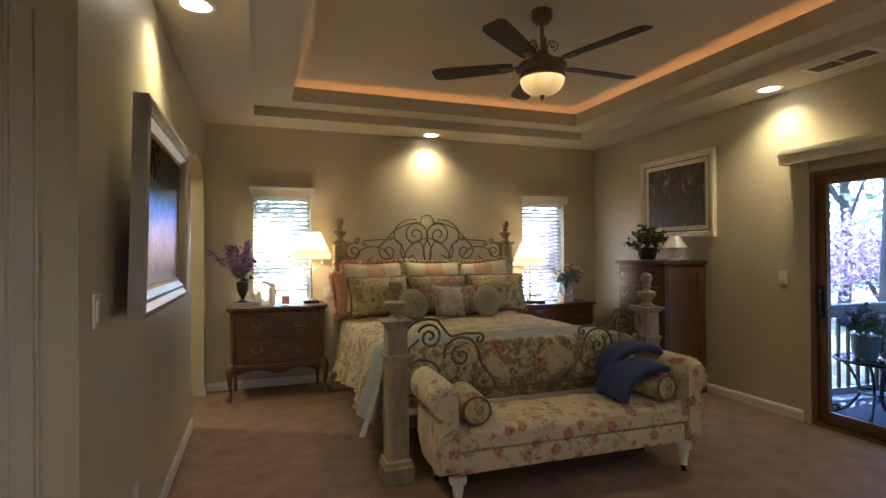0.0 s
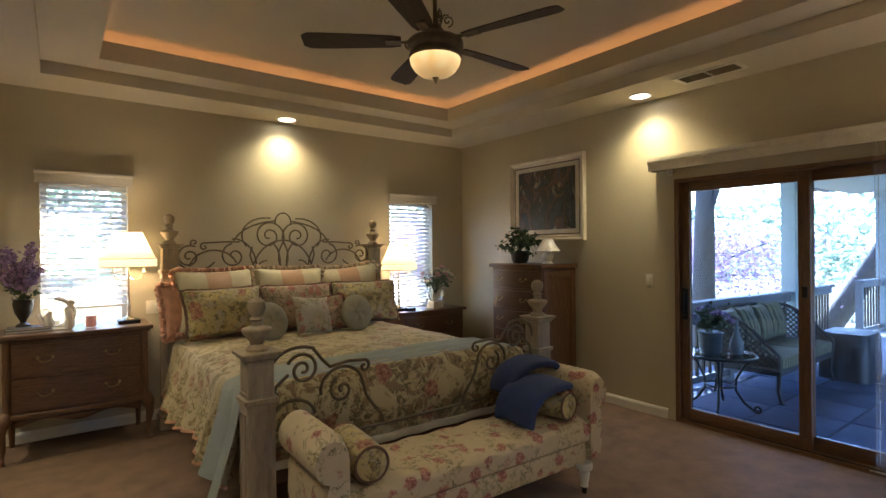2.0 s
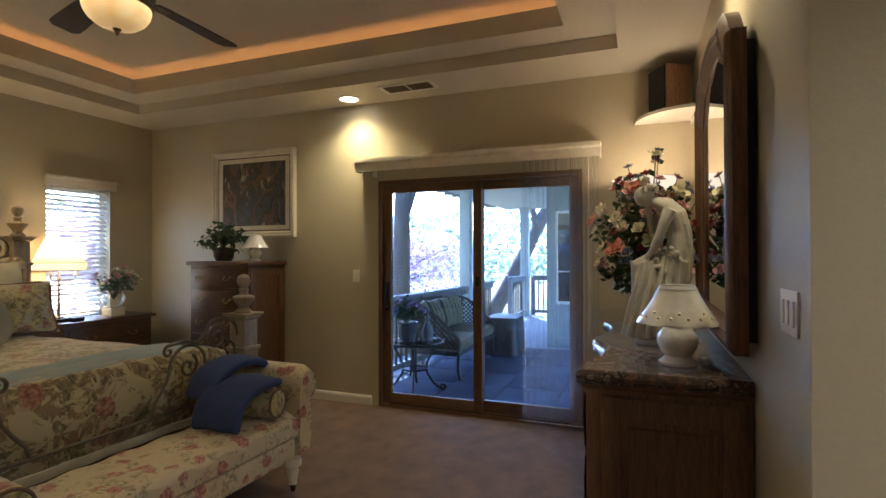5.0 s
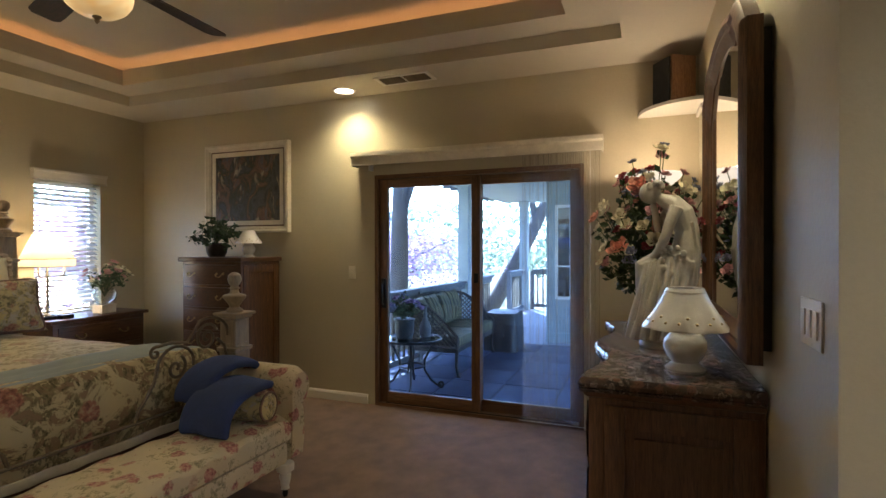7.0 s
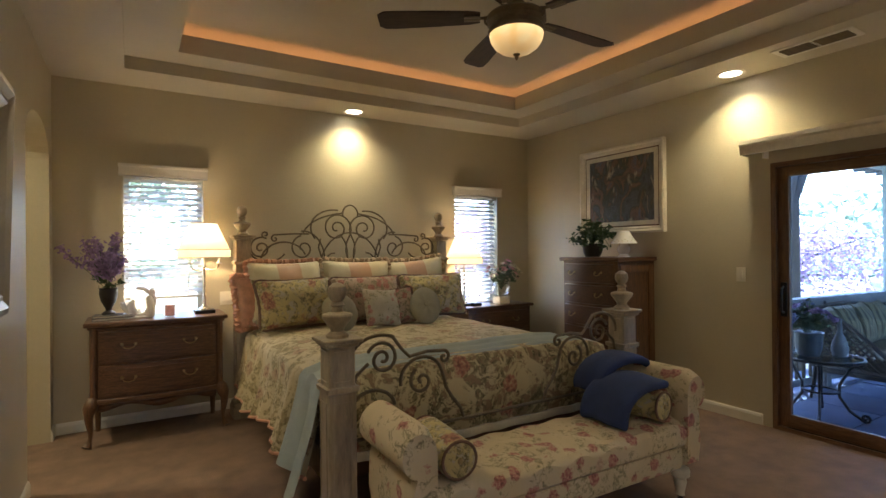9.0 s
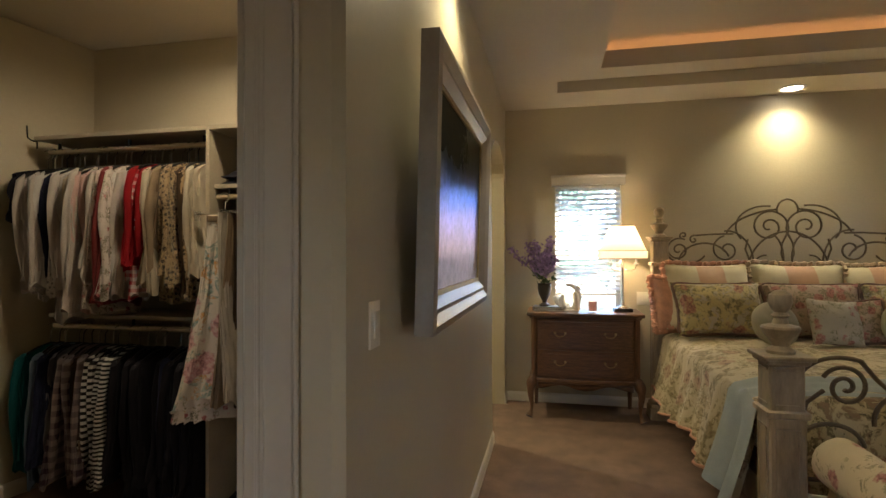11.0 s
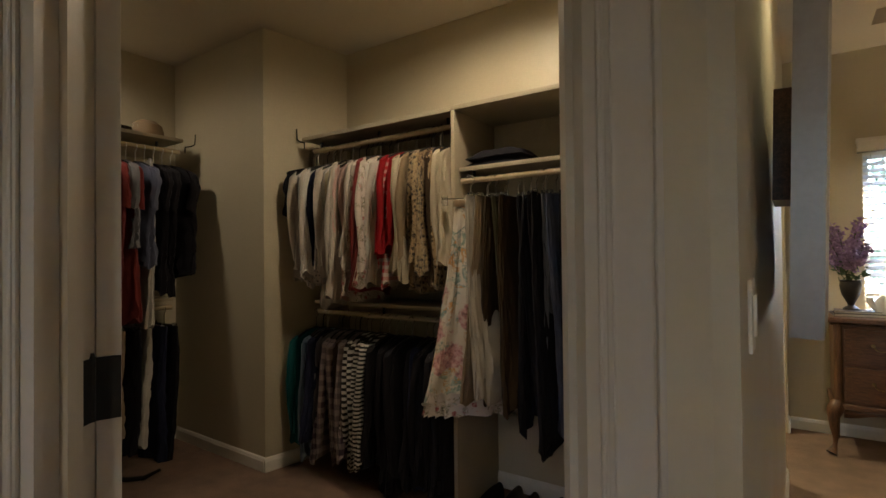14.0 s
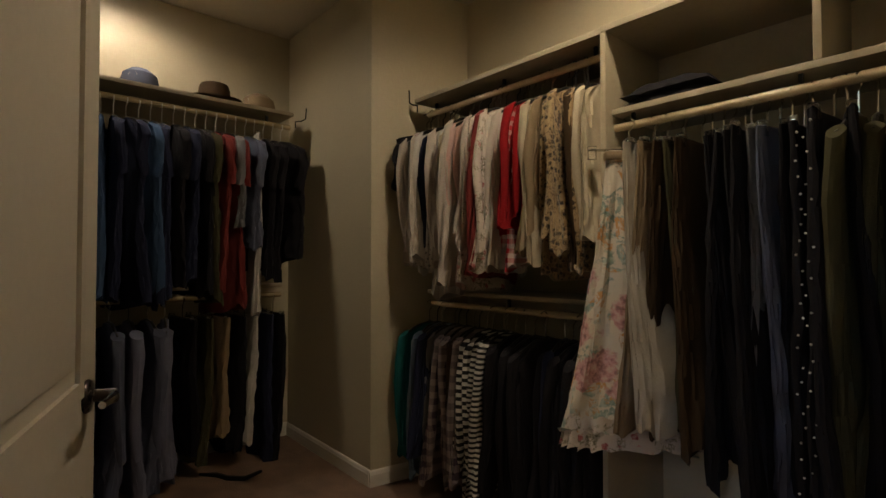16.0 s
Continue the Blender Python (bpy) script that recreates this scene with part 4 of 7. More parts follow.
half = [
    arc(0.0, 1.50, 0.46, 0.245, math.radians(168), math.radians(100)),
    arc(0.0, 1.735, 0.075, 0.085, math.radians(200), math.radians(90)),
    spiral(-0.135, 1.60, 0.15, 1.9, math.radians(-40), 1),
    arc(-0.16, 1.60, 0.22, 0.17, math.radians(80), math.radians(215)),
    spiral(-0.45, 1.415, 0.115, 1.4, math.radians(100), 1),
    arc(-0.45, 1.30, 0.20, 0.27, math.radians(95), math.radians(-20)),
    [(-0.40, 0, 1.545), (-0.54, 0, 1.545), (-0.68, 0, 1.535)] + spiral(-0.70, 1.50, 0.035, 1.0, math.radians(100), 1, steps=14),
    spiral(-0.82, 1.415, 0.10, 1.7, math.radians(60), 1),
    arc(-0.76, 1.43, 0.165, 0.13, math.radians(170), math.radians(330)),
    [(-0.80, 0, 1.515)] + spiral(-0.78, 1.535, 0.03, 1.0, math.radians(200), -1, steps=14),
    arc(-0.62, 1.30, 0.2, 0.17, math.radians(20), math.radians(170)),
    arc(0.0, 1.20, 0.30, 0.36, math.radians(90), math.radians(180)),
    arc(-0.13, 1.34, 0.1, 0.2, math.radians(-60), math.radians(80)),
    [(0.0, 0, 1.55), (-0.04, 0, 1.46), (-0.045, 0, 1.38), (-0.01, 0, 1.25), (0.0, 0, 1.2)],
    [(-0.29, 0, 1.50), (-0.31, 0, 1.42), (-0.27, 0, 1.3), (-0.28, 0, 0.95)],
    spiral(-0.17, 1.28, 0.09, 1.2, math.radians(80), 1),
    spiral(-0.50, 1.2, 0.10, 1.3, math.radians(90), -1),
    [(-0.93, 0, 1.15), (-0.5, 0, 1.12), (0, 0, 1.12)],
    [(-0.93, 0, 0.7), (0, 0, 0.7)],
    [(-0.62, 0, 1.13), (-0.62, 0, 0.7)],
]
scrolls(mirrored(half), 0.0078, BYH, "bent bronze iron headboard rod")
foot = [
    spiral(-0.745, 0.865, 0.085, 1.75, math.radians(155), -1),
    [(-0.91, 0, 0.70), (-0.88, 0, 0.80), (-0.82, 0, 0.85)],
    arc(-0.76, 0.87, 0.15, 0.11, math.radians(190), math.radians(60)),
    [(-0.69, 0, 0.965), (-0.64, 0, 0.90), (-0.60, 0, 0.86), (-0.50, 0, 0.875), (-0.42, 0, 0.87)] + spiral(-0.40, 0.835, 0.035, 1.1, math.radians(90), -1, steps=16),
    arc(-0.53, 0.74, 0.12, 0.11, math.radians(0), math.radians(190)),
    spiral(-0.53, 0.73, 0.07, 1.3, math.radians(120), 1),
    [(-0.41, 0, 0.76), (-0.39, 0, 0.68), (-0.35, 0, 0.62), (-0.30, 0, 0.56), (-0.28, 0, 0.5)],
    arc(-0.8, 0.62, 0.12, 0.1, math.radians(10), math.radians(180)),
    [(-0.91, 0, 0.5), (0, 0, 0.5)],
]
scrolls(mirrored(foot), 0.0088, BYF, "bent bronze iron footboard rod")
for s in (-1, 1):
    part("side_rail", boxes((s * HW - 0.02, s * HW + 0.02, BYF + 0.06, BYH - 0.06, 0.27, 0.42), bevel=0.004), BEDPOST, bed)
part("box_spring", boxes((-0.93, 0.93, BYF + 0.22, BYH - 0.09, 0.22, 0.46), bevel=0.03), BROWN_TRIM, bed)
part("mattress", boxes((-0.93, 0.93, BYF + 0.21, BYH - 0.08, 0.462, 0.71), bevel=0.05), PAPER, bed)


def soft(x, y, a=0.01, f=3.0):
    return a * noise.noise(Vector((x * f, y * f, 0.7)))


def drape_section(top, half_w, low_l, low_r, n_top=18, n_side=12, y=0.0, flare=0.1):
    """Points of a spread across the bed: up one side, over, down the other."""
    pts = []
    for i in range(n_side):
        f = i / n_side
        z = low_l + (top - 0.04 - low_l) * f
        fold = (1 - f) ** 0.8 * 0.035 * math.sin(y * 17 + 1.6 * math.sin(y * 5.0)) + (1 - f) * 0.02 * math.sin(y * 41)
        pts.append((-half_w - flare * (1 - f) ** 1.3 - fold - 0.01 * f, z))
    for i in range(n_top + 1):
        u = -1 + 2 * i / n_top
        pts.append((u * (half_w - 0.01), top - 0.045 * abs(u) ** 10 + soft(u * 2, y, 0.012)))
    for i in range(n_side):
        f = 1 - (i + 1) / n_side
        z = low_r + (top - 0.04 - low_r) * f
        fold = (1 - f) ** 0.8 * 0.03 * math.sin(y * 15 + 2) + (1 - f) * 0.015 * math.sin(y * 37)
        pts.append((half_w + flare * (1 - f) ** 1.3 + fold + 0.01 * f, z))
    return pts


spread = thing("bedspread", pose(BX, 0, 0), "cream floral quilt draped over the bed to near the floor", "bedspread")
bm = bmesh.new()
rows = []
n = 70
for j in range(n + 1):
    y = BYF + 0.20 + (BYH - 0.1 - BYF - 0.20) * j / n
    rows.append([(x, y, z) for x, z in drape_section(0.765 + soft(0.3, y, 0.01), 0.955, 0.26 + 0.03 * math.sin(y * 6), 0.26, y=y)])
grid_faces(bm, rows, False)
part("quilt", bm, FLORAL_TOP, spread)
part("binding", tube([r[0] for r in rows], 0.010, 6), RUFFLE, spread, "gathered hem")
bm = bmesh.new()
rows = []
for j in range(17):
    y = BYF + 0.19 + 0.36 * j / 16
    rows.append([(x * 1.012, y, z + 0.010) for x, z in drape_section(0.772 + soft(0.3, y, 0.01) + 0.01 * math.sin(j * 0.9), 0.965, 0.22 - 0.05 * math.sin(j * 0.35), 0.3, y=y, flare=0.13)])
grid_faces(bm, rows, False)
bl = thing("folded_blanket", pose(BX, 0, 0), "pale blue blanket folded across the foot of the bed", "blanket")
part("blanket", bm, PALEBLUE, bl)

# tapestry throw hanging over the foot of the bed
tp = thing("foot_throw", pose(BX, 0, 0), "brown floral tapestry spread hanging over the bed foot", "throw")
bm = bmesh.new()
rows = []
for i in range(61):
    u = -1 + 2 * i / 60
    x = u * 0.985
    r = []
    for j in range(15):
        f = j / 14
        if f < 0.25:
            r.append((x, BYF + 0.24 - 0.4 * f + 0.02, 0.79 - 0.2 * f * f - 0.05 * abs(u) ** 8))
        else:
            g = (f - 0.25) / 0.75
            w = 0.007 * g * math.sin(u * 23 + math.sin(u * 9)) + 0.004 * math.sin(u * 61) * g
            r.append((x, BYF + 0.155 - 0.035 * math.sin(g * 3.0) - w, 0.765 - 0.42 * g - 0.05 * abs(u) ** 8))
    rows.append(r)
grid_faces(bm, rows, False)
q = part("cloth", bm, FLORAL_BED, tp)
md = q.modifiers.new("thickness", "SOLIDIFY")
md.thickness = 0.008
hb_ = bmesh.new()
grid_faces(hb_, [[(x, BYF + 0.140 - 0.007 * math.sin(x / 0.985 * 23 + math.sin(x / 0.985 * 9)) - d_, z) for d_, z in ((0.0, 0.335), (0.012, 0.337), (0.015, 0.36), (0.012, 0.381), (0.0, 0.383))] for x in [-0.98 + 1.96 * i / 60 for i in range(61)]], True, True)
part("hem_band", hb_, CREAM_FRAME, tp, "cream hem band")


def pillow(x, y, z, w, h, t, m1, lean=-14, turn=0, roll=0, trim=None, frill=False, name="pillow", label="", seed=0, cat="pillow"):
    p = thing(name, pose(x, y, z, lean, roll, turn), label, cat, "pillows on the bed")
    part("cover", cushion(w, h, t, 0.02, 14, seed), m1, p)
    if trim:
        if frill:
            part("ruffle", rim(w * 1.03, h * 1.03, 0.02, 0.022, 150, 44), trim, p, "gathered ruffle")
        else:
            part("cord", rim(w * 1.0, h * 1.0, 0.013, 0.004, 70, 19), trim, p, "brown fringe cord")
    return p


PZ = 0.765
FRILL = mat("cream_frill", (0.62, 0.47, 0.31), 0.7, var=0.3, scale=22, fine=120, bump=0.3)
for i, x in enumerate((-0.64, -0.02, 0.60)):
    pillow(BX + x, 5.34, PZ + 0.02, 0.68, 0.54, 0.26, PEACH, -14, (6, -2, -8)[i], (0, 1, -5)[i], RUFFLE if i == 0 else FRILL, True, label="cream pillow with peach stripe and ruffled edge, leaning on the headboard", seed=i)
pillow(BX - 0.90, 5.38, PZ - 0.02, 0.34, 0.46, 0.2, RUFFLE, -12, 20, 0, RUFFLE, True, label="peach satin pillow with a gathered ruffle", seed=9)
for i, x in enumerate((-0.63, -0.02, 0.62)):
    pillow(BX + x, 5.08, PZ + 0.01, 0.66, 0.42, 0.24, (FLORAL_SHAM, FLORAL_PINK, FLORAL_SHAM)[i], -22, (8, 0, -9)[i], 0, BROWN_TRIM, False, label=("gold floral sham with brown fringe", "faded rose floral sham with brown fringe", "gold floral sham with brown fringe")[i], seed=20 + i)
pillow(BX - 0.02, 4.80, PZ + 0.005, 0.34, 0.33, 0.14, FLORAL_CREAM, -24, 8, 5, None, label="small square cream floral cushion", seed=31)
pillow(BX + 0.16, 4.88, PZ + 0.005, 0.34, 0.32, 0.14, FLORAL_PINK, -26, -14, -8, BROWN_TRIM, label="small rose floral cushion with brown fringe", seed=33)


def round_cushion(x, y, z, r, t, turn, lean, label, squash=1.0):
    p = thing("round_cushion", pose(x, y, z, lean, 0, turn), label, "cushion", "pillows on the bed")
    bm = bmesh.new()
    rows = []
    for j in range(13):
        a = -math.pi / 2 + math.pi * j / 12
        rr, d = r * max(math.cos(a), 0.02) ** 0.6, t / 2 * math.sin(a)
        rows.append([(rr * squash * math.cos(2 * math.pi * i / 40), d * (1 - 0.12 * abs(math.sin(6 * math.pi * i / 40 + j * 0.25))), r + rr * math.sin(2 * math.pi * i / 40)) for i in range(40)])
    grid_faces(bm, rows, True, True)
    part("cover", bm, SAGE, p)
    bt = lathe([(0.0, 0), (0.022, 0.002), (0.026, 0.009), (0.018, 0.016), (0.0, 0.018)], 16)
    b = part("button", bt, SAGE, p)
    b.matrix_basis = pose(0, -t / 2 * 0.86, r, 90, 0, 0)


round_cushion(BX - 0.38, 4.76, PZ + 0.0, 0.155, 0.13, 14, -22, "round pleated sage velvet cushion")
round_cushion(BX + 0.34, 4.74, PZ + 0.0, 0.165, 0.12, -16, -24, "oval sage velvet cushion leaning on the pillows", 0.8)

# ---------------------------------------------------------------- bench at the foot of the bed
bench = thing("upholstered_bench", pose(2.225, 2.93, 0, 0, 0, -1.5), "rolled-arm bench upholstered in cream rose print", "bench")
bm = bmesh.new()
rows = []
for i in range(49):
    u = -1 + 2 * i / 48
    r = []
    for j in range(24):
        a = 2 * math.pi * j / 24
        c, s = math.cos(a), math.sin(a)
        k = (abs(c) ** 6 + abs(s) ** 6) ** (-1 / 6)
        y, z = c * k * 0.225, 0.375 + s * k * 0.075
        if s > 0.4:
            z += 0.012 * math.cos(u * 22) * math.cos(y * 26) - 0.006
        r.append((u * 0.765, y - 0.005, z))
    rows.append(r)
grid_faces(bm, rows, True, True)
part("seat_cushion", bm, FLORAL_BENCH, bench)
part("base", boxes((-0.765, 0.765, -0.215, 0.215, 0.19, 0.315), bevel=0.03), FLORAL_BENCH, bench)
for s in (-1, 1):
    bm = bmesh.new()
    rows = []
    sec = [(0.0, 0.19), (0.0, 0.40), (0.0, 0.58)] + [(-0.085 + 0.085 * math.cos(a), 0.615 + 0.1 * math.sin(a)) for a in [math.pi * 1.45 * k / 13 for k in range(14)]] + [(-0.17 + 0.055, 0.46), (-0.12, 0.30), (-0.10, 0.19)]
    for k in range(9):
        f = k / 8
        y = -0.235 + 0.46 * f
        e = 1 - 0.12 * max(0, abs(2 * f - 1) - 0.75) / 0.25
        cx, cz = -0.06, 0.45
        rows.append([(s * (0.765 + 0.0 - ((x - cx) * e + cx)), y, (z - cz) * e + cz) for x, z in sec])
    grid_faces(bm, rows, True, True)
    part("arm", bm, FLORAL_BENCH, bench, "rolled upholstered arm")
    for yf in (-0.19, 0.19):
        lg = part("leg", lathe([(0.0, 0.19), (0.045, 0.19), (0.05, 0.175), (0.048, 0.15), (0.028, 0.135), (0.033, 0.12), (0.028, 0.09), (0.02, 0.055), (0.024, 0.045), (0.0, 0.045)], 18), WHITEWOOD, bench, "white turned leg")
        lg.matrix_basis = pose(s * 0.765, yf, 0)
        part("caster", lathe([(0.0, 0.0), (0.012, 0.002), (0.018, 0.02), (0.012, 0.04), (0.008, 0.046), (0.0, 0.046)], 12), BLACK, lg)

SZ_ = 0.45


def bolster(x, y, z, turn, label):
    b = thing("bolster", pose(x, y, z, 90, 0, turn), label, "bolster", "bolsters on the bench")
    part("cover", lathe([(0.0, -0.185), (0.05, -0.187), (0.075, -0.178), (0.082, -0.15), (0.085, 0.0), (0.082, 0.15), (0.075, 0.178), (0.05, 0.187), (0.0, 0.185)], 26), FLORAL_SHAM, b)
    for s in (-1, 1):
        ring_ = tube([(0.076 * math.cos(2 * math.pi * i / 24), 0.076 * math.sin(2 * math.pi * i / 24), s * 0.178) for i in range(25)], 0.007, 6)
        part("piping", ring_, BROWN_TRIM, b)
        part("button", lathe([(0.0, 0.0), (0.014, 0.003), (0.01, 0.01), (0, 0.012)], 12, at=(0, 0, s * 0.188 - 0.005)), GILT, b)


bolster(1.585, 2.92, SZ_ + 0.083, -6, "small floral bolster with fringed ends on the bench")
bolster(2.86, 2.92, SZ_ + 0.083, 6, "small floral bolster at the bench arm")


def throw_fold(path, y0, y1, seed):
    """A heavy fold of cloth lying over what is under it."""
    bm = bmesh.new()
    rows = []
    for j in range(13):
        v = -1 + 2 * j / 12
        y = y0 + (y1 - y0) * j / 12
        rows.append([(x + 0.004 * math.sin(j * 0.8 + seed), y + 0.006 * math.sin(i * 1.1), z - 0.012 * abs(v) ** 4 + 0.014 * noise.noise(Vector((x * 6, y * 7, seed)))) for i, (x, z) in enumerate(path)])
    return grid_faces(bm, rows, False)


tw = thing("blue_throw", pose(2.80, 2.93, SZ_ + 0.012, 0, 0, -4), "navy blue fleece throw over the bench bolster and arm", "throw")
for nm, q in (("front_fold", throw_fold([(-0.205, -0.004), (-0.20, 0.05), (-0.18, 0.11), (-0.13, 0.16), (-0.06, 0.185), (0.0, 0.19), (0.05, 0.188), (0.10, 0.18)], -0.22, 0.10, 2.0)),
              ("back_fold", throw_fold([(-0.13, 0.10), (-0.11, 0.17), (-0.06, 0.225), (0.0, 0.255), (0.08, 0.27), (0.15, 0.265), (0.20, 0.252), (0.225, 0.225)], 0.03, 0.25, 5.0))):
    q = part(nm, q, BLUE, tw)
    md = q.modifiers.new("thickness", "SOLIDIFY")
    md.thickness, md.offset = 0.045, 1
    md = q.modifiers.new("soft", "SUBSURF")
    md.levels = md.render_levels = 2


# ---------------------------------------------------------------- furniture in dark wood
def bail_pull(parent, m, w=0.07):
    h = part("handle", tube([(-w / 2, -0.004, 0.0), (-w / 2, -0.02, -0.004), (-w / 3, -0.024, -0.022), (0, -0.026, -0.03), (w / 3, -0.024, -0.022), (w / 2, -0.02, -0.004), (w / 2, -0.004, 0)], 0.004, 6), BRASS, parent, "aged brass bail pull")
    h.matrix_basis = m
    for s in (-1, 1):
        part("rosette", lathe([(0.0, 0.0), (0.012, 0.0), (0.009, 0.006), (0, 0.008)], 12, at=(0, 0, 0)), BRASS, h).matrix_basis = pose(s * w / 2, 0, 0, 90, 0, 0)


def bow(u, depth=0.045):
    return -depth * (1 - u * u)


def bowed_slab(w, d, z0, z1, over=0.0, depth=0.045, n=20):
    """A slab with a bowed front; x centred, back at y = d."""
    bm = bmesh.new()
    out = []
    for i in range(n + 1):
        u = -1 + 2 * i / n
        out.append((u * (w / 2 + over), bow(u, depth) - over))
    out += [(w / 2 + over, d), (-w / 2 - over, d)]
    prof = [(0.0, z0), (0.0, z1)] if z1 - z0 > 0.05 else [(-0.008, z0), (0.0, z0 + 0.006), (0.0, z1 - 0.006), (-0.006, z1)]
    rows = []
    for o, z in prof:
        rows.append([(x + (o if x > 0 else -o) * (abs(x) > w / 2 - 0.01), y - o * (y < d - 0.01), z) for x, y in out])
    grid_faces(bm, rows, True, True)
    return bm


def cabriole(h, s):
    """Curved leg with a knee and a small foot, bending outward by s (x) and to the front."""
    pts, rad = [], []
    for k in range(17):
        f = k / 16
        b = 0.052 * math.sin(f * math.pi * 1.05) * (1 - f) + 0.045 * f ** 4
        pts.append((s * b, -b, h * (1 - f) + 0.010 * f))
        rad.append(1.2 + 0.35 * math.sin(min(1, f / 0.3) * math.pi) - 0.85 * min(1, f / 0.85) + (0.65 * (f - 0.85) / 0.15 if f > 0.85 else 0))
    return tube(pts, 0.034, 12, taper=rad)


ns = thing("nightstand", pose(0.615, 5.43, 0), "walnut two-drawer nightstand on cabriole legs", "nightstand")
W, D = 0.88, 0.42
part("body", bowed_slab(W, D, 0.30, 0.855), WALNUT, ns)
part("top", bowed_slab(W, D, 0.855, 0.888, 0.035), WALNUT, ns, "moulded walnut top")
part("moulding", bowed_slab(W, D - 0.001, 0.835, 0.8545, 0.014), WALNUT, ns)
part("base_moulding", bowed_slab(W, D - 0.001, 0.30, 0.335, 0.02), WALNUT, ns)
for z0, z1 in ((0.36, 0.575), (0.60, 0.815)):
    bm = bmesh.new()
    n = 18
    for e, o0, o1 in ((0.0, 0.0, -0.014), (0.03, -0.012, -0.019)):
        prof = []
        for i in range(n + 1):
            u = (-1 + 2 * i / n)
            x = u * (W / 2 - 0.06 - e)
            prof.append((x, bow(x / (W / 2))))
        rows = [[(x, y + o0, z0 + e) for x, y in prof], [(x, y + o1, z0 + e) for x, y in prof], [(x, y + o1, z1 - e) for x, y in prof], [(x, y + o0, z1 - e) for x, y in prof]]
        grid_faces(bm, rows, False)
        for rr in (0, -1):
            bm.faces.new([bm.verts.new((rows[k][rr])) for k in range(4)])
    dr = part("drawer", bm, WALNUT, ns, "bow-fronted drawer")
    for sx in (-0.2, 0.2):
        bail_pull(dr, pose(sx, bow(sx / (W / 2)) - 0.021, (z0 + z1) / 2 + 0.015), 0.085)
for sx in (-1, 1):
    part("corner_post", tube([(sx * (W / 2 - 0.025), 0.0, 0.32), (sx * (W / 2 - 0.025), 0.0, 0.85)], 0.026, 14), WALNUT_V, ns)
    lg = part("leg", cabriole(0.335, sx), WALNUT_V, ns)
    lg.matrix_basis = pose(sx * (W / 2 - 0.025), 0.01, 0)
    lg = part("leg", tube([(0, 0, 0.31), (0, 0, 0.0)], 0.024, 10, taper=[1.1, 0.7]), WALNUT_V, ns)
    lg.matrix_basis = pose(sx * (W / 2 - 0.03), D - 0.04, 0)
bm = bmesh.new()
rows = []
for z in (0, 1):
    rows.append([(-W / 2 + 0.05 + (W - 0.1) * i / 24, bow(-1 + i / 12, 0.04) - 0.004, 0.305 if z else 0.262 - 0.02 * math.cos((-1 + i / 12) * 6.3)) for i in range(25)])
grid_faces(bm, rows, False)
q = part("apron", bm, WALNUT, ns)
md = q.modifiers.new("thickness", "SOLIDIFY")
md.thickness = 0.016

nr = thing("bedside_chest", pose(3.87, 5.45, 0), "dark cherry three-drawer bedside chest", "nightstand")
part("body", boxes((-0.42, 0.42, 0.0, 0.40, 0.05, 0.748), bevel=0.006), WALNUT, nr)
part("top", boxes((-0.455, 0.455, -0.03, 0.405, 0.75, 0.782), bevel=0.008), WALNUT, nr)
part("plinth", boxes((-0.43, 0.43, -0.012, 0.40, 0.0, 0.0495), bevel=0.004), WALNUT, nr)
for z in (0.09, 0.305, 0.52):
    d = part("drawer", boxes((-0.38, 0.38, -0.014, -0.0005, z, z + 0.195), bevel=0.005), WALNUT, nr)
    for sx in (-0.2, 0.2):
        bail_pull(d, pose(sx, -0.0145, z + 0.11), 0.08)

# tall chest by the east wall, front to the west
ch = thing("tall_chest", pose(4.10, 4.385, 0, 0, 0, -90), "cherry lingerie chest with curved drawer front", "chest of drawers")
CW, CD = 0.66, 0.50
part("body", bowed_slab(CW, CD, 0.06, 1.27, 0, 0.05), CHERRY_V, ch)
part("top", bowed_slab(CW, CD, 1.27, 1.308, 0.03, 0.05), CHERRY, ch)
part("plinth", bowed_slab(CW, CD - 0.001, 0.0, 0.0595, 0.012, 0.05), CHERRY, ch)
for k in range(6):
    z0 = 0.09 + k * 0.196
    bm = bmesh.new()
    prof = [((-1 + 2 * i / 14) * (CW / 2 - 0.035), bow((-1 + 2 * i / 14) * (1 - 0.035 / (CW / 2)), 0.05)) for i in range(15)]
    rows = [[(x, y - o, z) for x, y in prof] for o, z in ((0, z0), (0.018, z0 + 0.006), (0.022, z0 + 0.09), (0.018, z0 + 0.172), (0, z0 + 0.178))]
    grid_faces(bm, rows, False)
    d = part("drawer", bm, CHERRY, ch, "curved drawer front")
    for sx in (-0.16, 0.16):
        bail_pull(d, pose(sx, bow(sx / (CW / 2), 0.05) - 0.023, z0 + 0.10), 0.07)
for sx in (-1, 1):
    for y0, y1, z0, z1 in ((0.03, 0.09, 0.1, 1.24), (CD - 0.09, CD - 0.03, 0.1, 1.24), (0.09, CD - 0.09, 0.1, 0.17), (0.09, CD - 0.09, 1.17, 1.24)):
        xa, xb = sorted((sx * CW / 2, sx * (CW / 2 + 0.008)))
        part("side_stile", boxes((xa, xb, y0, y1, z0, z1), bevel=0.002), CHERRY_V, ch)


# ---------------------------------------------------------------- lamps
def point_light(name, at, watts, col=(1, 0.72, 0.38), size=0.035):
    l = new(name, bpy.data.lights.new(name, "POINT"))
    l.data.energy, l.data.color, l.data.shadow_soft_size = watts, col, size
    l.location = at


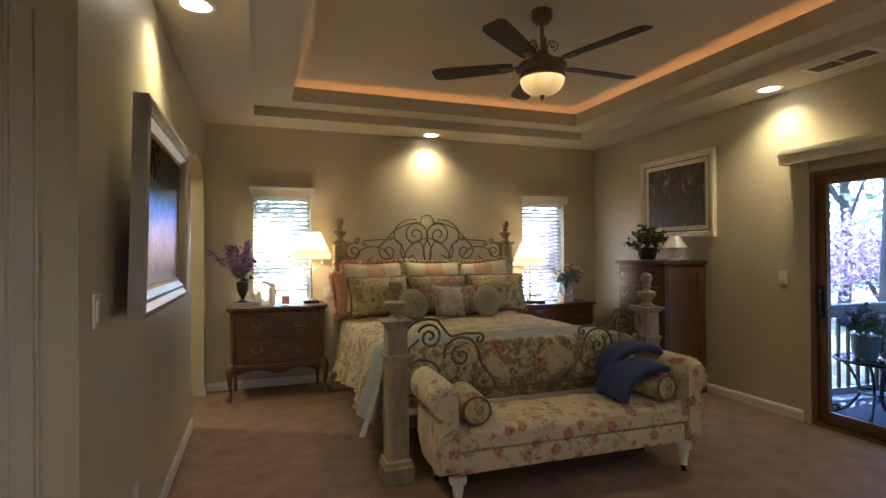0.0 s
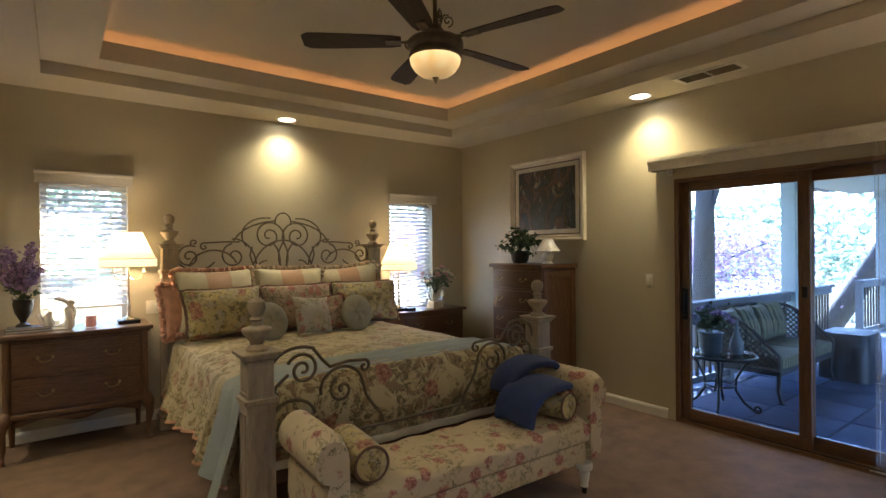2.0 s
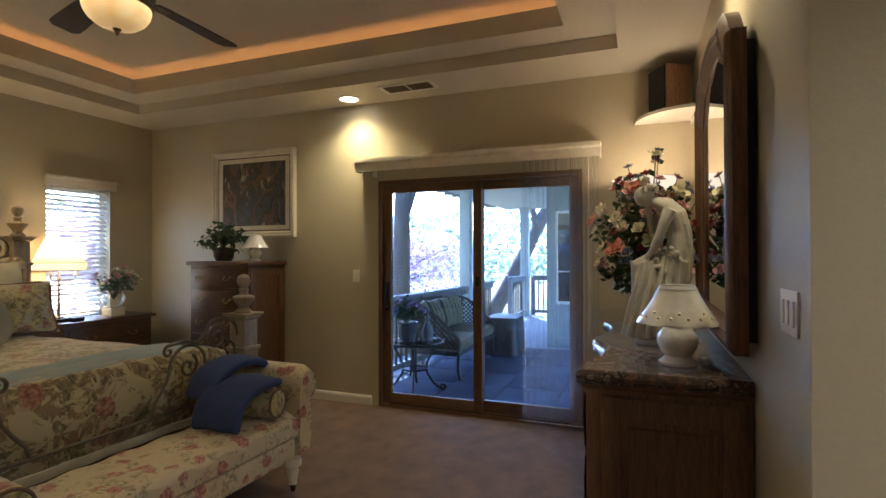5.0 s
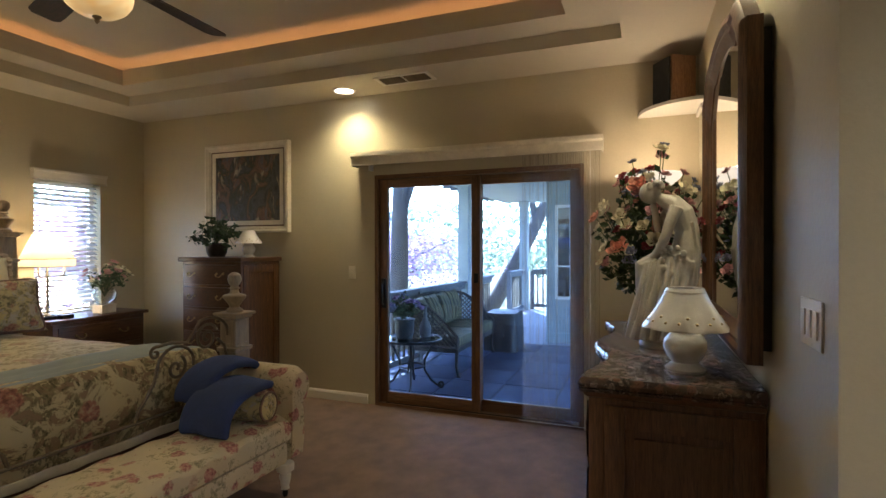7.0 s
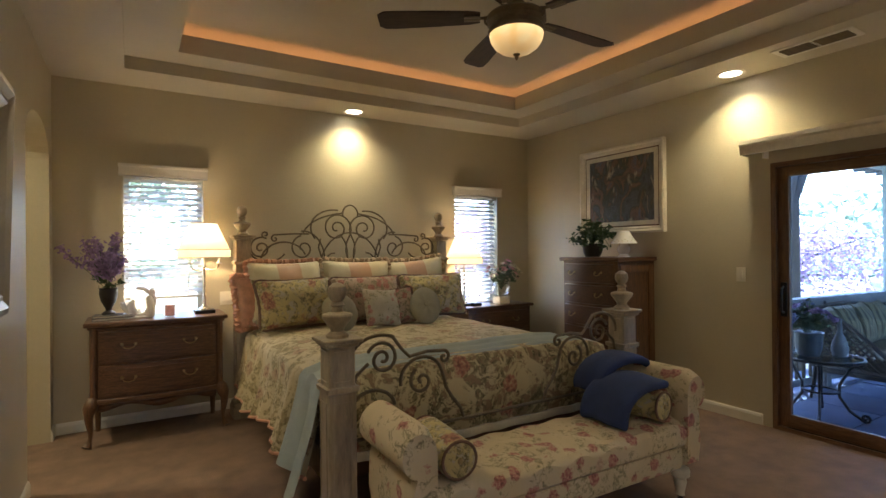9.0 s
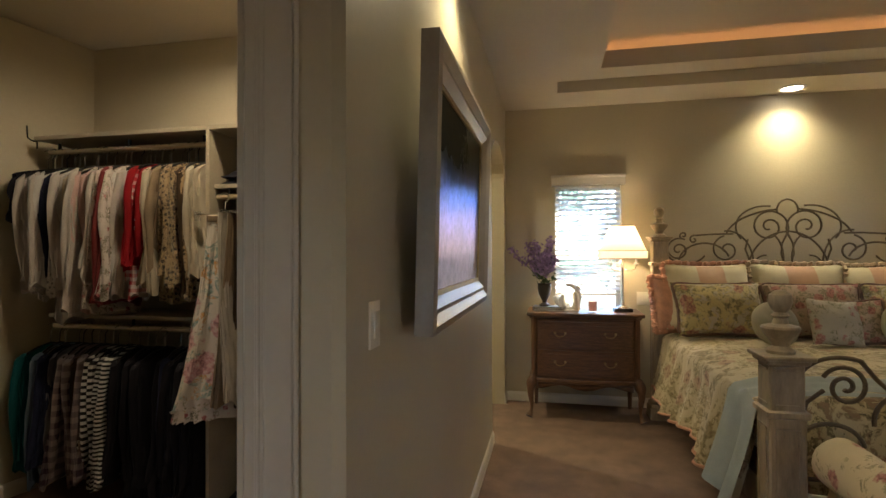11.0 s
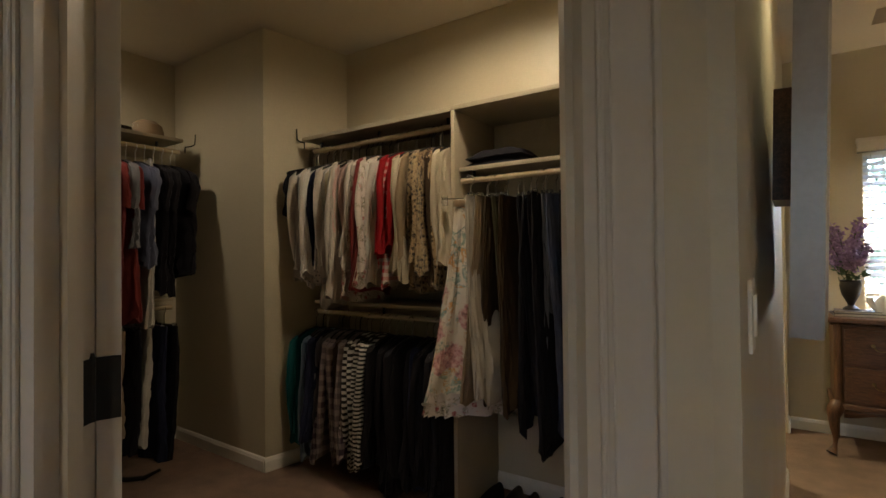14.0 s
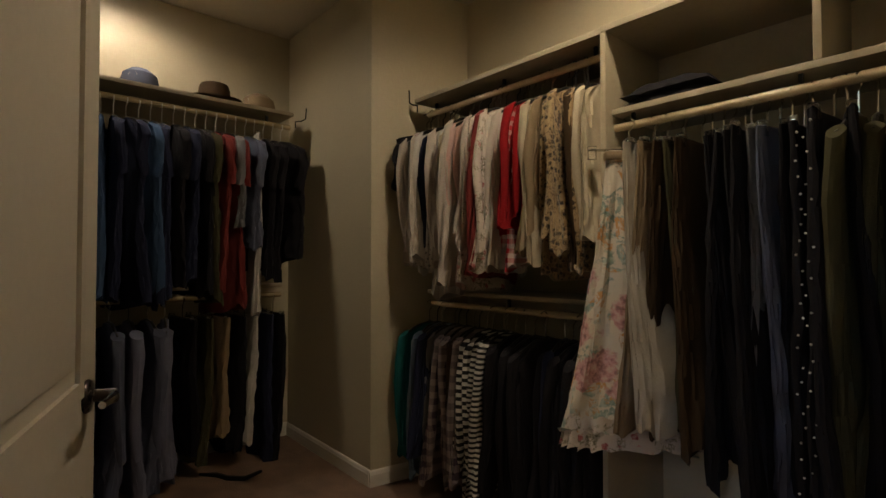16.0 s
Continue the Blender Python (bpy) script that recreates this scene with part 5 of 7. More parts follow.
def table_lamp(x, y, z):
    t = thing("table_lamp", pose(x, y, z), "candelabra table lamp with lit cream bell shade", "table lamp", "bedside lamps")
    part("base", boxes((-0.075, 0.075, -0.075, 0.075, 0, 0.028), bevel=0.005), BLACK, t, "black square base")
    part("stem", lathe([(0.0, 0.028), (0.05, 0.028), (0.045, 0.04), (0.018, 0.055), (0.012, 0.08), (0.014, 0.13), (0.009, 0.15), (0.008, 0.36), (0.014, 0.375), (0.008, 0.39), (0.006, 0.50), (0.0, 0.50)], 16), CHROME, t)
    for k in range(3):
        a = math.radians(90 + 120 * k)
        c, s = math.cos(a), math.sin(a)
        ar = part("arm", tube([(0, 0, 0.37)] + [(c * r, s * r, zz) for r, zz in ((0.03, 0.355), (0.07, 0.35), (0.105, 0.365), (0.12, 0.39), (0.12, 0.41))], 0.004, 6), CHROME, t)
        part("candle_cup", lathe([(0.0, 0.40), (0.02, 0.405), (0.022, 0.415), (0.009, 0.42), (0.009, 0.46), (0.0, 0.46)], 12, at=(c * 0.12, s * 0.12, 0)), PORCELAIN, ar)
    prof = [(0.203, 0.455), (0.203, 0.52), (0.19, 0.53), (0.15, 0.62), (0.115, 0.70), (0.10, 0.735)]
    bm = bmesh.new()
    grid_faces(bm, [[(r * math.cos(2 * math.pi * i / 36), r * math.sin(2 * math.pi * i / 36), zz) for i in range(36)] for r, zz in prof], True)
    sh = part("shade", bm, SHADE, t, "cream bell shade with brown piping")
    for r, zz in ((0.204, 0.455), (0.204, 0.52), (0.101, 0.735)):
        part("piping", tube([(r * math.cos(2 * math.pi * i / 30), r * math.sin(2 * math.pi * i / 30), zz) for i in range(31)], 0.003, 5), BROWN_TRIM, sh)
    point_light("bulb_light", (x, y, z + 0.60), 0.75, (1, 0.78, 0.5))


table_lamp(0.945, 5.62, 0.888)
table_lamp(3.52, 5.63, 0.782)


def ceramic_lamp(x, y, z, k=1.0):
    t = thing("ceramic_lamp", pose(x, y, z), "small white porcelain lamp with a pierced shade, unlit", "table lamp", "porcelain lamps")
    part("body", lathe([(r * k, h * k) for r, h in ((0.0, 0), (0.075, 0), (0.078, 0.01), (0.06, 0.025), (0.05, 0.035), (0.07, 0.06), (0.083, 0.095), (0.08, 0.125), (0.06, 0.15), (0.048, 0.165), (0.055, 0.175), (0.03, 0.185), (0.0, 0.185))], 28), PORCELAIN, t)
    bm = bmesh.new()
    n = 40
    prof = [(0.165, 0.175), (0.163, 0.183), (0.125, 0.235), (0.095, 0.285), (0.072, 0.335), (0.068, 0.335)]
    grid_faces(bm, [[(r * k * (1 + (0.02 * math.sin(8 * 2 * math.pi * i / n) if j == 0 else 0)) * math.cos(2 * math.pi * i / n), r * k * (1 + (0.02 * math.sin(8 * 2 * math.pi * i / n) if j == 0 else 0)) * math.sin(2 * math.pi * i / n), h * k) for i in range(n)] for j, (r, h) in enumerate(prof)], True, False)
    sh = part("shade", bm, PORCELAIN, t, "pierced porcelain shade")
    bd = bmesh.new()
    for i in range(8):
        for da, h in ((0, 0.225), (0.22, 0.205), (-0.22, 0.205)):
            a = 2 * math.pi * i / 8 + da
            r = 0.165 - (h - 0.175) * 0.70
            bmesh.ops.create_icosphere(bd, subdivisions=1, radius=0.007 * k, matrix=Matrix.Translation((r * k * math.cos(a), r * k * math.sin(a), h * k)))
    part("beading", bd, GILT, sh)
    for h, r in ((0.335, 0.07), (0.322, 0.078)):
        part("rim", tube([(r * k * math.cos(2 * math.pi * i / 24), r * k * math.sin(2 * math.pi * i / 24), h * k) for i in range(25)], 0.003 * k, 5), PORCELAIN, sh)


ceramic_lamp(4.36, 4.20, 1.308, 0.72)
ceramic_lamp(2.77, 0.70, 0.93, 0.93)

# torchiere in the corner by the patio door
tr = thing("floor_lamp", pose(4.30, 0.80, 0), "torchiere floor lamp with a lit frosted glass bowl", "floor lamp")
part("base", lathe([(0.0, 0), (0.14, 0), (0.14, 0.015), (0.05, 0.035), (0.015, 0.05), (0, 0.05)], 28), IRON, tr)
part("pole", lathe([(0.013, 0.045), (0.013, 0.9), (0.02, 0.92), (0.013, 0.94), (0.013, 1.75), (0.03, 1.77), (0.0, 1.776)], 14), IRON, tr)
bm = bmesh.new()
grid_faces(bm, [[(r * math.cos(2 * math.pi * i / 36), r * math.sin(2 * math.pi * i / 36), z) for i in range(36)] for r, z in ((0.04, 1.775), (0.10, 1.785), (0.15, 1.81), (0.19, 1.848), (0.205, 1.872), (0.22, 1.876))], True)
part("glass_bowl", bm, TORCHGLASS, tr, "glowing frosted glass bowl")
point_light("torchiere_light", (4.30, 0.80, 1.86), 0.42, (1, 0.76, 0.52), 0.05)


# ---------------------------------------------------------------- pictures
def picture(name, m, w, h, mats, label, rail=0.09, depth=0.05, canvas=None):
    p = thing(name, m, label, "painting")
    prof = [(0.0, 0.0), (0.0, depth * 0.9), (rail * 0.25, depth), (rail * 0.55, depth * 0.75), (rail * 0.7, depth * 0.8), (rail, depth * 0.45), (rail, 0.0)]
    for k, (a, b) in enumerate((((-w / 2, 0), (w / 2, 0)), ((w / 2, 0), (w / 2, h)), ((w / 2, h), (-w / 2, h)), ((-w / 2, h), (-w / 2, 0)))):
        d = (Vector((b[0] - a[0], 0, b[1] - a[1]))).normalized()
        nrm = Vector((-d.z, 0, d.x))
        bm = bmesh.new()
        rows = []
        for end, sg in ((a, 1), (b, -1)):
            rows.append([Vector((end[0], -t, end[1])) + nrm * o + d * sg * o for o, t in prof])
        grid_faces(bm, rows, True, True)
        part("frame_rail", bm, mats[0], p)
    r = rail
    q = canvas or 0.018
    if canvas:
        g = 0.012
        part("fillet", boxes((-w / 2 + r, w / 2 - r, -depth * 0.34, -0.003, r, r + g), (-w / 2 + r, w / 2 - r, -depth * 0.34, -0.003, h - r - g, h - r), (-w / 2 + r, -w / 2 + r + g, -depth * 0.34, -0.003, r + g, h - r - g), (w / 2 - r - g, w / 2 - r, -depth * 0.34, -0.003, r + g, h - r - g)), BROWN_TRIM, p, "thin dark fillet")
        r, q = r + g, q - g
    part("liner", boxes((-w / 2 + r, w / 2 - r, -depth * 0.42, -0.004, r, r + q), (-w / 2 + r, w / 2 - r, -depth * 0.42, -0.004, h - r - q, h - r), (-w / 2 + r, -w / 2 + r + q, -depth * 0.42, -0.004, r + q, h - r - q), (w / 2 - r - q, w / 2 - r, -depth * 0.42, -0.004, r + q, h - r - q)), mats[1], p, "cream liner" if canvas else "gilt liner")
    part("canvas", boxes((-w / 2 + r + q, w / 2 - r - q, -depth * 0.3, -0.006, r + q, h - r - q)), mats[2], p, "painted canvas")
    return p


GARDEN = blotches("garden_painting", [(0.28, (0.02, 0.016, 0.014)), (0.40, (0.06, 0.065, 0.075)), (0.48, (0.03, 0.035, 0.022)), (0.56, (0.14, 0.075, 0.045)), (0.72, (0.09, 0.10, 0.13))], (0.34, 0.29, 0.22), 6.5)
# lavender and blue bands put the window's reflected sheen into the canvas colour
SHORE_SHEEN = painting_mat("shore_painting_sheen", [(0.0, (0.40, 0.37, 0.43)), (0.22, (0.52, 0.45, 0.58)), (0.38, (0.56, 0.50, 0.86)), (0.56, (0.30, 0.42, 0.95)), (0.66, (0.12, 0.17, 0.34)), (0.74, (0.10, 0.12, 0.10)), (1.0, (0.08, 0.09, 0.06))], 4, 0.36, 0.1)
picture("framed_painting", pose(X1, 4.455, 1.54, 0, 0, -90), 1.02, 0.87, (CREAM_FRAME, CREAM_FRAME, GARDEN), "dark garden oil painting in a cream frame above the chest", 0.062, 0.05, 0.055)
art = picture("framed_landscape", pose(X0 + 0.05, 2.99, 1.155, 0, 0, 90) @ pose(0, 0, 0, 1.5, 0, 0), 1.20, 0.875, (SILVER_FRAME, GILT, SHORE_SHEEN), "shore landscape in a champagne frame, hung proud of the wall", 0.10, 0.06)
part("hanging_block", boxes((-0.12, 0.12, 0.001, 0.045, 0.30, 0.60)), WALNUT, art, "wooden spacer behind the frame")

# ---------------------------------------------------------------- dresser with mirror
DRX0, DRX1, DRF = 2.56, 4.02, 1.03


def dresser_outline(over=0.0, n=60):
    pts = []
    for i in range(n + 1):
        f = i / n
        x = DRX0 - over + (DRX1 - DRX0 + 2 * over) * f
        y = DRF + over + 0.035 * math.cos((f - 0.5) * 4 * math.pi) - 0.03
        pts.append((x, y))
    return pts + [(DRX1 + over, Y0 + 0.006), (DRX0 - over, Y0 + 0.006)]


def slab_from(outline, levels):
    bm = bmesh.new()
    cx, cy = (DRX0 + DRX1) / 2, (DRF + Y0) / 2
    rows = [[(x + (o if x > cx else -o), y + (o if y > Y0 + 0.1 else 0), z) for x, y in outline] for o, z in levels]
    return grid_faces(bm, rows, True, True)


dr = thing("dresser", pose(0, 0, 0), "dark walnut serpentine dresser with raised side panel", "dresser")
part("body", slab_from(dresser_outline(), [(0, 0.07), (0, 0.875)]), WALNUT_V, dr)
part("plinth", slab_from(dresser_outline(), [(0.012, 0.0), (0.012, 0.05), (0.004, 0.0695)]), WALNUT, dr)
part("cornice", slab_from(dresser_outline(), [(0.0, 0.852), (0.012, 0.86), (0.02, 0.8745)]), WALNUT, dr)
for y0, y1, z0, z1 in ((Y0 + 0.03, Y0 + 0.10, 0.10, 0.83), (DRF - 0.12, DRF - 0.05, 0.10, 0.83), (Y0 + 0.10, DRF - 0.12, 0.10, 0.18), (Y0 + 0.10, DRF - 0.12, 0.75, 0.83)):
    part("side_stile", boxes((DRX0 - 0.012, DRX0 - 0.0005, y0, y1, z0, z1), bevel=0.003), WALNUT_V, dr)
part("side_panel", boxes((DRX0 - 0.008, DRX0 - 0.0006, Y0 + 0.13, DRF - 0.15, 0.21, 0.72), bevel=0.003), WALNUT_V, dr)
for row in range(3):
    for col in range(3):
        z0 = 0.11 + row * 0.25
        f0, f1 = 0.03 + col * 0.32, 0.03 + col * 0.32 + 0.30
        bm = bmesh.new()
        rows = []
        for o, z in ((0.0, z0), (0.012, z0 + 0.006), (0.016, z0 + 0.11), (0.012, z0 + 0.214), (0.0, z0 + 0.22)):
            rows.append([(DRX0 + (DRX1 - DRX0) * (f0 + (f1 - f0) * i / 14), DRF - 0.03 + 0.035 * math.cos((f0 + (f1 - f0) * i / 14 - 0.5) * 4 * math.pi) + o, z) for i in range(15)])
        grid_faces(bm, rows, False)
        d = part("drawer", bm, WALNUT, dr)
        for g in (0.25, 0.75):
            f = f0 + (f1 - f0) * g
            h = part("handle", tube([(-0.05, 0, 0), (-0.05, 0.022, -0.003), (-0.03, 0.03, -0.02), (0, 0.032, -0.026), (0.03, 0.03, -0.02), (0.05, 0.022, -0.003), (0.05, 0, 0)], 0.006, 6), CHROME, d, "polished bail pull")
            h.matrix_basis = pose(DRX0 + (DRX1 - DRX0) * f, DRF - 0.03 + 0.035 * math.cos((f - 0.5) * 4 * math.pi) + 0.014, z0 + 0.12)
gt = thing("granite_top", pose(0, 0, 0), "brown polished granite top on the dresser", "countertop")
part("edge_moulding", slab_from(dresser_outline(0.03), [(-0.006, 0.876), (0.0, 0.882), (0.004, 0.886), (0.004, 0.889)]), GRANITE, gt, "lower moulded granite edge")
part("slab", slab_from(dresser_outline(0.03), [(-0.008, 0.8892), (0.0, 0.893), (0.006, 0.908), (0.0, 0.924), (-0.008, 0.93)]), GRANITE, gt)

mi = thing("wall_mirror", pose(2.985, Y0 + 0.034, 1.03), "arched wall mirror in a carved walnut frame", "mirror")
MW, MH = 1.06, 1.12


def mirror_outline(inset, n=24):
    w = MW / 2 - inset
    pts = [(-w, inset), (w, inset)]
    pts.append((w, MH - 0.03 - inset * 0.4))
    for i in range(n + 1):
        u = 1 - 2 * i / n
        z = MH + 0.13 - inset - 0.16 * abs(u) ** 2.4 + 0.03 * math.cos(u * 9) * (abs(u) > 0.6)
        pts.append((u * (w - 0.004), z))
    pts.append((-w, MH - 0.03 - inset * 0.4))
    return pts


bm = bmesh.new()
steps = [(0.0, 0.0), (0.0, 0.045), (0.015, 0.06), (0.035, 0.065), (0.05, 0.055), (0.065, 0.057), (0.09, 0.042), (0.11, 0.036), (0.11, 0.0)]
rows = [[(x, y, z) for x, z in mirror_outline(i_)] for i_, y in steps]
grid_faces(bm, rows, True)
part("frame", bm, WALNUT_V, mi, "moulded walnut frame with arched crest")
bm = bmesh.new()
bm.faces.new([bm.verts.new((x, 0.033, z)) for x, z in mirror_outline(0.108)])
part("mirror_glass", bm, MIRROR, mi)
bm = bmesh.new()
bm.faces.new([bm.verts.new((x, 0.002, z)) for x, z in mirror_outline(0.01)])
part("backing", bm, BLACK, mi)
# black block holds the mirror off the wall and darkens the shaded gap
part("shade_spacer", boxes((-MW / 2 + 0.035, MW / 2 - 0.035, -0.03, 0.0, 0.04, MH - 0.06)), BLACK, mi, "black spacer darkening the shaded gap behind the mirror")

# marble figure, one plain carved mass on a round plinth: it stoops with a raised knee
fg = bmesh.new()
lathe([(0.0, 0), (0.095, 0), (0.10, 0.012), (0.09, 0.03), (0.082, 0.045), (0.0, 0.045)], 28, fg)
tube([(0.10, 0, 0.40), (0.125, 0, 0.47), (0.13, 0, 0.56), (0.10, 0, 0.64), (0.06, 0, 0.69), (0.0, 0, 0.72)], 0.062, 14, fg, taper=[1.15, 1.1, 0.92, 1.05, 0.8, 0.4])
tube([(0.11, 0.02, 0.44), (0.02, 0.015, 0.42), (-0.075, 0.0, 0.385), (-0.07, 0.0, 0.26), (-0.045, 0, 0.13), (-0.05, 0, 0.05)], 0.052, 12, fg, taper=[1.2, 1.15, 0.95, 0.85, 0.7, 0.8])
tube([(0.11, -0.02, 0.42), (0.09, -0.02, 0.27), (0.06, -0.01, 0.13), (0.05, 0.0, 0.04)], 0.058, 12, fg, taper=[1.2, 1.1, 0.95, 1.0])
tube([(0.075, -0.06, 0.67), (0.045, -0.075, 0.60), (0.02, -0.07, 0.52), (-0.01, -0.05, 0.46), (-0.03, -0.02, 0.43)], 0.026, 10, fg, taper=[1.25, 1.05, 0.95, 0.8, 0.8])
tube([(0.05, 0.05, 0.67), (0.01, 0.06, 0.60), (0.0, 0.04, 0.56), (-0.02, 0.03, 0.66), (-0.03, 0.02, 0.70)], 0.022, 10, fg, taper=[1.2, 1.0, 0.95, 0.8, 0.7])
bmesh.ops.create_icosphere(fg, subdivisions=3, radius=0.05, matrix=Matrix.Translation((-0.045, 0.0, 0.745)) @ Matrix.Diagonal((1.05, 0.9, 1.05, 1)))
rs = random.Random(4)
for k in range(26):
    a = k * 0.7
    p = Vector((-0.035 + 0.035 * math.cos(a) + 0.02 * rs.random(), 0.045 * math.sin(a), 0.765 + 0.03 * rs.random()))
    bmesh.ops.create_icosphere(fg, subdivisions=1, radius=0.013, matrix=Matrix.Translation(p))
tube([(0.07, 0.0, 0.43), (0.0, -0.02, 0.30), (-0.05, -0.02, 0.16), (-0.055, -0.01, 0.04)], 0.066, 14, fg, taper=[1.0, 0.95, 1.0, 1.1])
for k in range(10):
    f = k / 9
    y = -0.05 - 0.018 * (k % 2) - 0.02 * math.sin(f * 3.1)
    tube([(-0.06 + 0.19 * f, y * 0.8, 0.41 + 0.05 * f), (-0.09 + 0.2 * f, y * 1.15, 0.29), (-0.125 + 0.21 * f + 0.012 * math.sin(k * 2.0), y * 1.2, 0.16), (-0.15 + 0.21 * f, y * 1.1, 0.04)], 0.0135, 7, fg, taper=[0.8, 1.1, 1.35, 1.5])
for k in range(9):
    f = k / 8
    tube([(0.15 - 0.02 * f, -0.06 + 0.12 * f, 0.60 - 0.03 * f), (0.175, -0.06 + 0.12 * f, 0.47), (0.165 - 0.01 * f, -0.05 + 0.1 * f, 0.33), (0.13, -0.05 + 0.1 * f, 0.24)], 0.013, 7, fg, taper=[0.5, 1.1, 1.2, 0.5])
for k in range(10):
    a = k * 0.63
    bmesh.ops.create_icosphere(fg, subdivisions=1, radius=0.017, matrix=Matrix.Translation((0.06 + 0.055 * math.cos(a), -0.075 + 0.01 * math.sin(a * 2), 0.42 - 0.06 * math.sin(a))))
bmesh.ops.scale(fg, vec=(0.92, 0.92, 0.97), verts=fg.verts)
st = part("statue", fg, MARBLE)
md = st.modifiers.new("fuse", "REMESH")
md.mode, md.voxel_size, md.use_smooth_shade = "VOXEL", 0.0042, True
md = st.modifiers.new("soft", "SMOOTH")
md.iterations = 3
st.matrix_world = pose(3.24, 0.775, 0.93, 0, 0, -88)
tagged(st, "cream cast marble figure on a round plinth, standing on the dresser", "statue")


# ---------------------------------------------------------------- flowers and plants
def bouquet(name, m, label, vase_prof, vase_mat, z_neck, spread_, height, blooms, n_leaf, leaf_size, seed, lean=(0, 0)):
    t = thing(name, m, label, "flowers")
    rnd = random.Random(seed)
    part("vase", lathe(vase_prof, 26), vase_mat, t)
    heads = []
    stems = bmesh.new()
    total = sum(b[1] for b in blooms)
    for k in range(total):
        a, rr = rnd.uniform(0, 6.28), spread_ * math.sqrt(rnd.random())
        hgt = z_neck + height * (0.35 + 0.65 * rnd.random()) * (1 - 0.45 * (rr / spread_) ** 2)
        p = Vector((rr * math.cos(a) + lean[0] * rnd.random(), rr * math.sin(a) + lean[1] * rnd.random(), hgt))
        heads.append(p)
        tube([(0, 0, z_neck - 0.06), (p.x * 0.4, p.y * 0.4, z_neck + (p.z - z_neck) * 0.5), p], 0.0025, 5, stems)
    part("stem", stems, STEM, t)
    i = 0
    for mt, cnt, size, pn in blooms:
        for k in range(cnt):
            bm = bmesh.new()
            bloom(bm, (0, 0, 0), size * rnd.uniform(0.75, 1.2), rnd, 11)
            b = part("bloom", bm, mt, t)
            p = heads[i]
            b.matrix_basis = Matrix.Translation(p) @ Vector((p.x, p.y, 0.12 + 0.1 * rnd.random())).to_track_quat("Z", "Y").to_matrix().to_4x4()
            i += 1

    def place(k):
        p = heads[k % total]
        f = rnd.uniform(0.45, 0.98)
        return (p.x * f + rnd.uniform(-0.03, 0.03), p.y * f + rnd.uniform(-0.03, 0.03), z_neck + (p.z - z_neck) * f + rnd.uniform(-0.03, 0.03))
    part("foliage", leaves(n_leaf, place, leaf_size, rnd=rnd), GREENLEAF, t)
    return t


URN = mat("dark_bronze_urn", (0.035, 0.03, 0.028), 0.4, 0.4, var=0.3, scale=12, fine=60, bump=0.1)
POTGLASS = mat("grey_vase", (0.22, 0.22, 0.23), 0.3, var=0.2, scale=9, fine=60, bump=0.05)
bouquet("silk_flowers", pose(3.62, 0.80, 0.93), "large silk bouquet of roses and mixed blooms in a grey vase",
        [(0.0, 0), (0.06, 0), (0.065, 0.02), (0.085, 0.09), (0.075, 0.16), (0.055, 0.2), (0.07, 0.215), (0.0, 0.2)], POTGLASS, 0.12, 0.29, 0.92,
        [(ROSE, 10, 0.062, 0), (ROSERED, 34, 0.036, 0), (PINKBLOOM, 34, 0.04, 0), (ROSECREAM, 34, 0.048, 0), (BLUEBLOOM, 26, 0.036, 0)], 1500, 0.05, 11)


def lilac(m):
    t = thing("lilac_vase", m, "purple lilac sprays in a dark bronze urn", "flowers")
    part("urn", lathe([(0.0, 0), (0.045, 0), (0.045, 0.012), (0.018, 0.03), (0.022, 0.045), (0.05, 0.10), (0.062, 0.16), (0.058, 0.19), (0.066, 0.2), (0.0, 0.19)], 24), URN, t)
    rnd = random.Random(8)
    stems, fl = bmesh.new(), bmesh.new()
    for k in range(19):
        a = rnd.uniform(0, 6.28)
        rr = rnd.uniform(0.05, 0.28) * (1.25 if math.cos(a) < 0 else 0.8)
        tip = Vector((rr * math.cos(a), rr * 0.55 * math.sin(a), 0.36 + rnd.uniform(0.0, 0.22)))
        tube([(0, 0, 0.17), (tip.x * 0.35, tip.y * 0.35, 0.3), tip], 0.0025, 5, stems)
        for q in range(64):
            f = rnd.uniform(0.55, 1.05)
            c = Vector((tip.x * f, tip.y * f, 0.17 + (tip.z - 0.17) * f)) + Vector((rnd.gauss(0, 0.016), rnd.gauss(0, 0.016), rnd.gauss(0, 0.014)))
            leaves(1, lambda _k: c, 0.036, fl, rnd)
    part("stem", stems, STEM, t)
    part("blossom", fl, LILAC, t, "purple lilac blossom")
    part("foliage", leaves(40, lambda k: (rnd.gauss(0, 0.05), rnd.gauss(0, 0.04), 0.26 + rnd.gauss(0, 0.04)), 0.05, rnd=rnd), GREENLEAF, t)


books = []
for k, (w, d, h) in enumerate(((0.27, 0.20, 0.018), (0.25, 0.18, 0.016))):
    z = 0.888 + (0.0185 if k else 0)
    b = thing("book", pose(0.315, 5.60, z, 0, 0, 4 - 7 * k), "dark-covered book lying on the nightstand", "book", "nightstand books")
    part("cover", boxes((-w / 2, w / 2, -d / 2, d / 2, 0, 0.002), (-w / 2, w / 2, -d / 2, d / 2, h - 0.002, h), (-w / 2, -w / 2 + 0.003, -d / 2, d / 2, 0.002, h - 0.002)), BOOK, b)
    part("pages", boxes((-w / 2 + 0.004, w / 2 - 0.004, -d / 2 + 0.004, d / 2 - 0.004, 0.0022, h - 0.0022)), PAPER, b)
lilac(pose(0.285, 5.62, 0.9235))
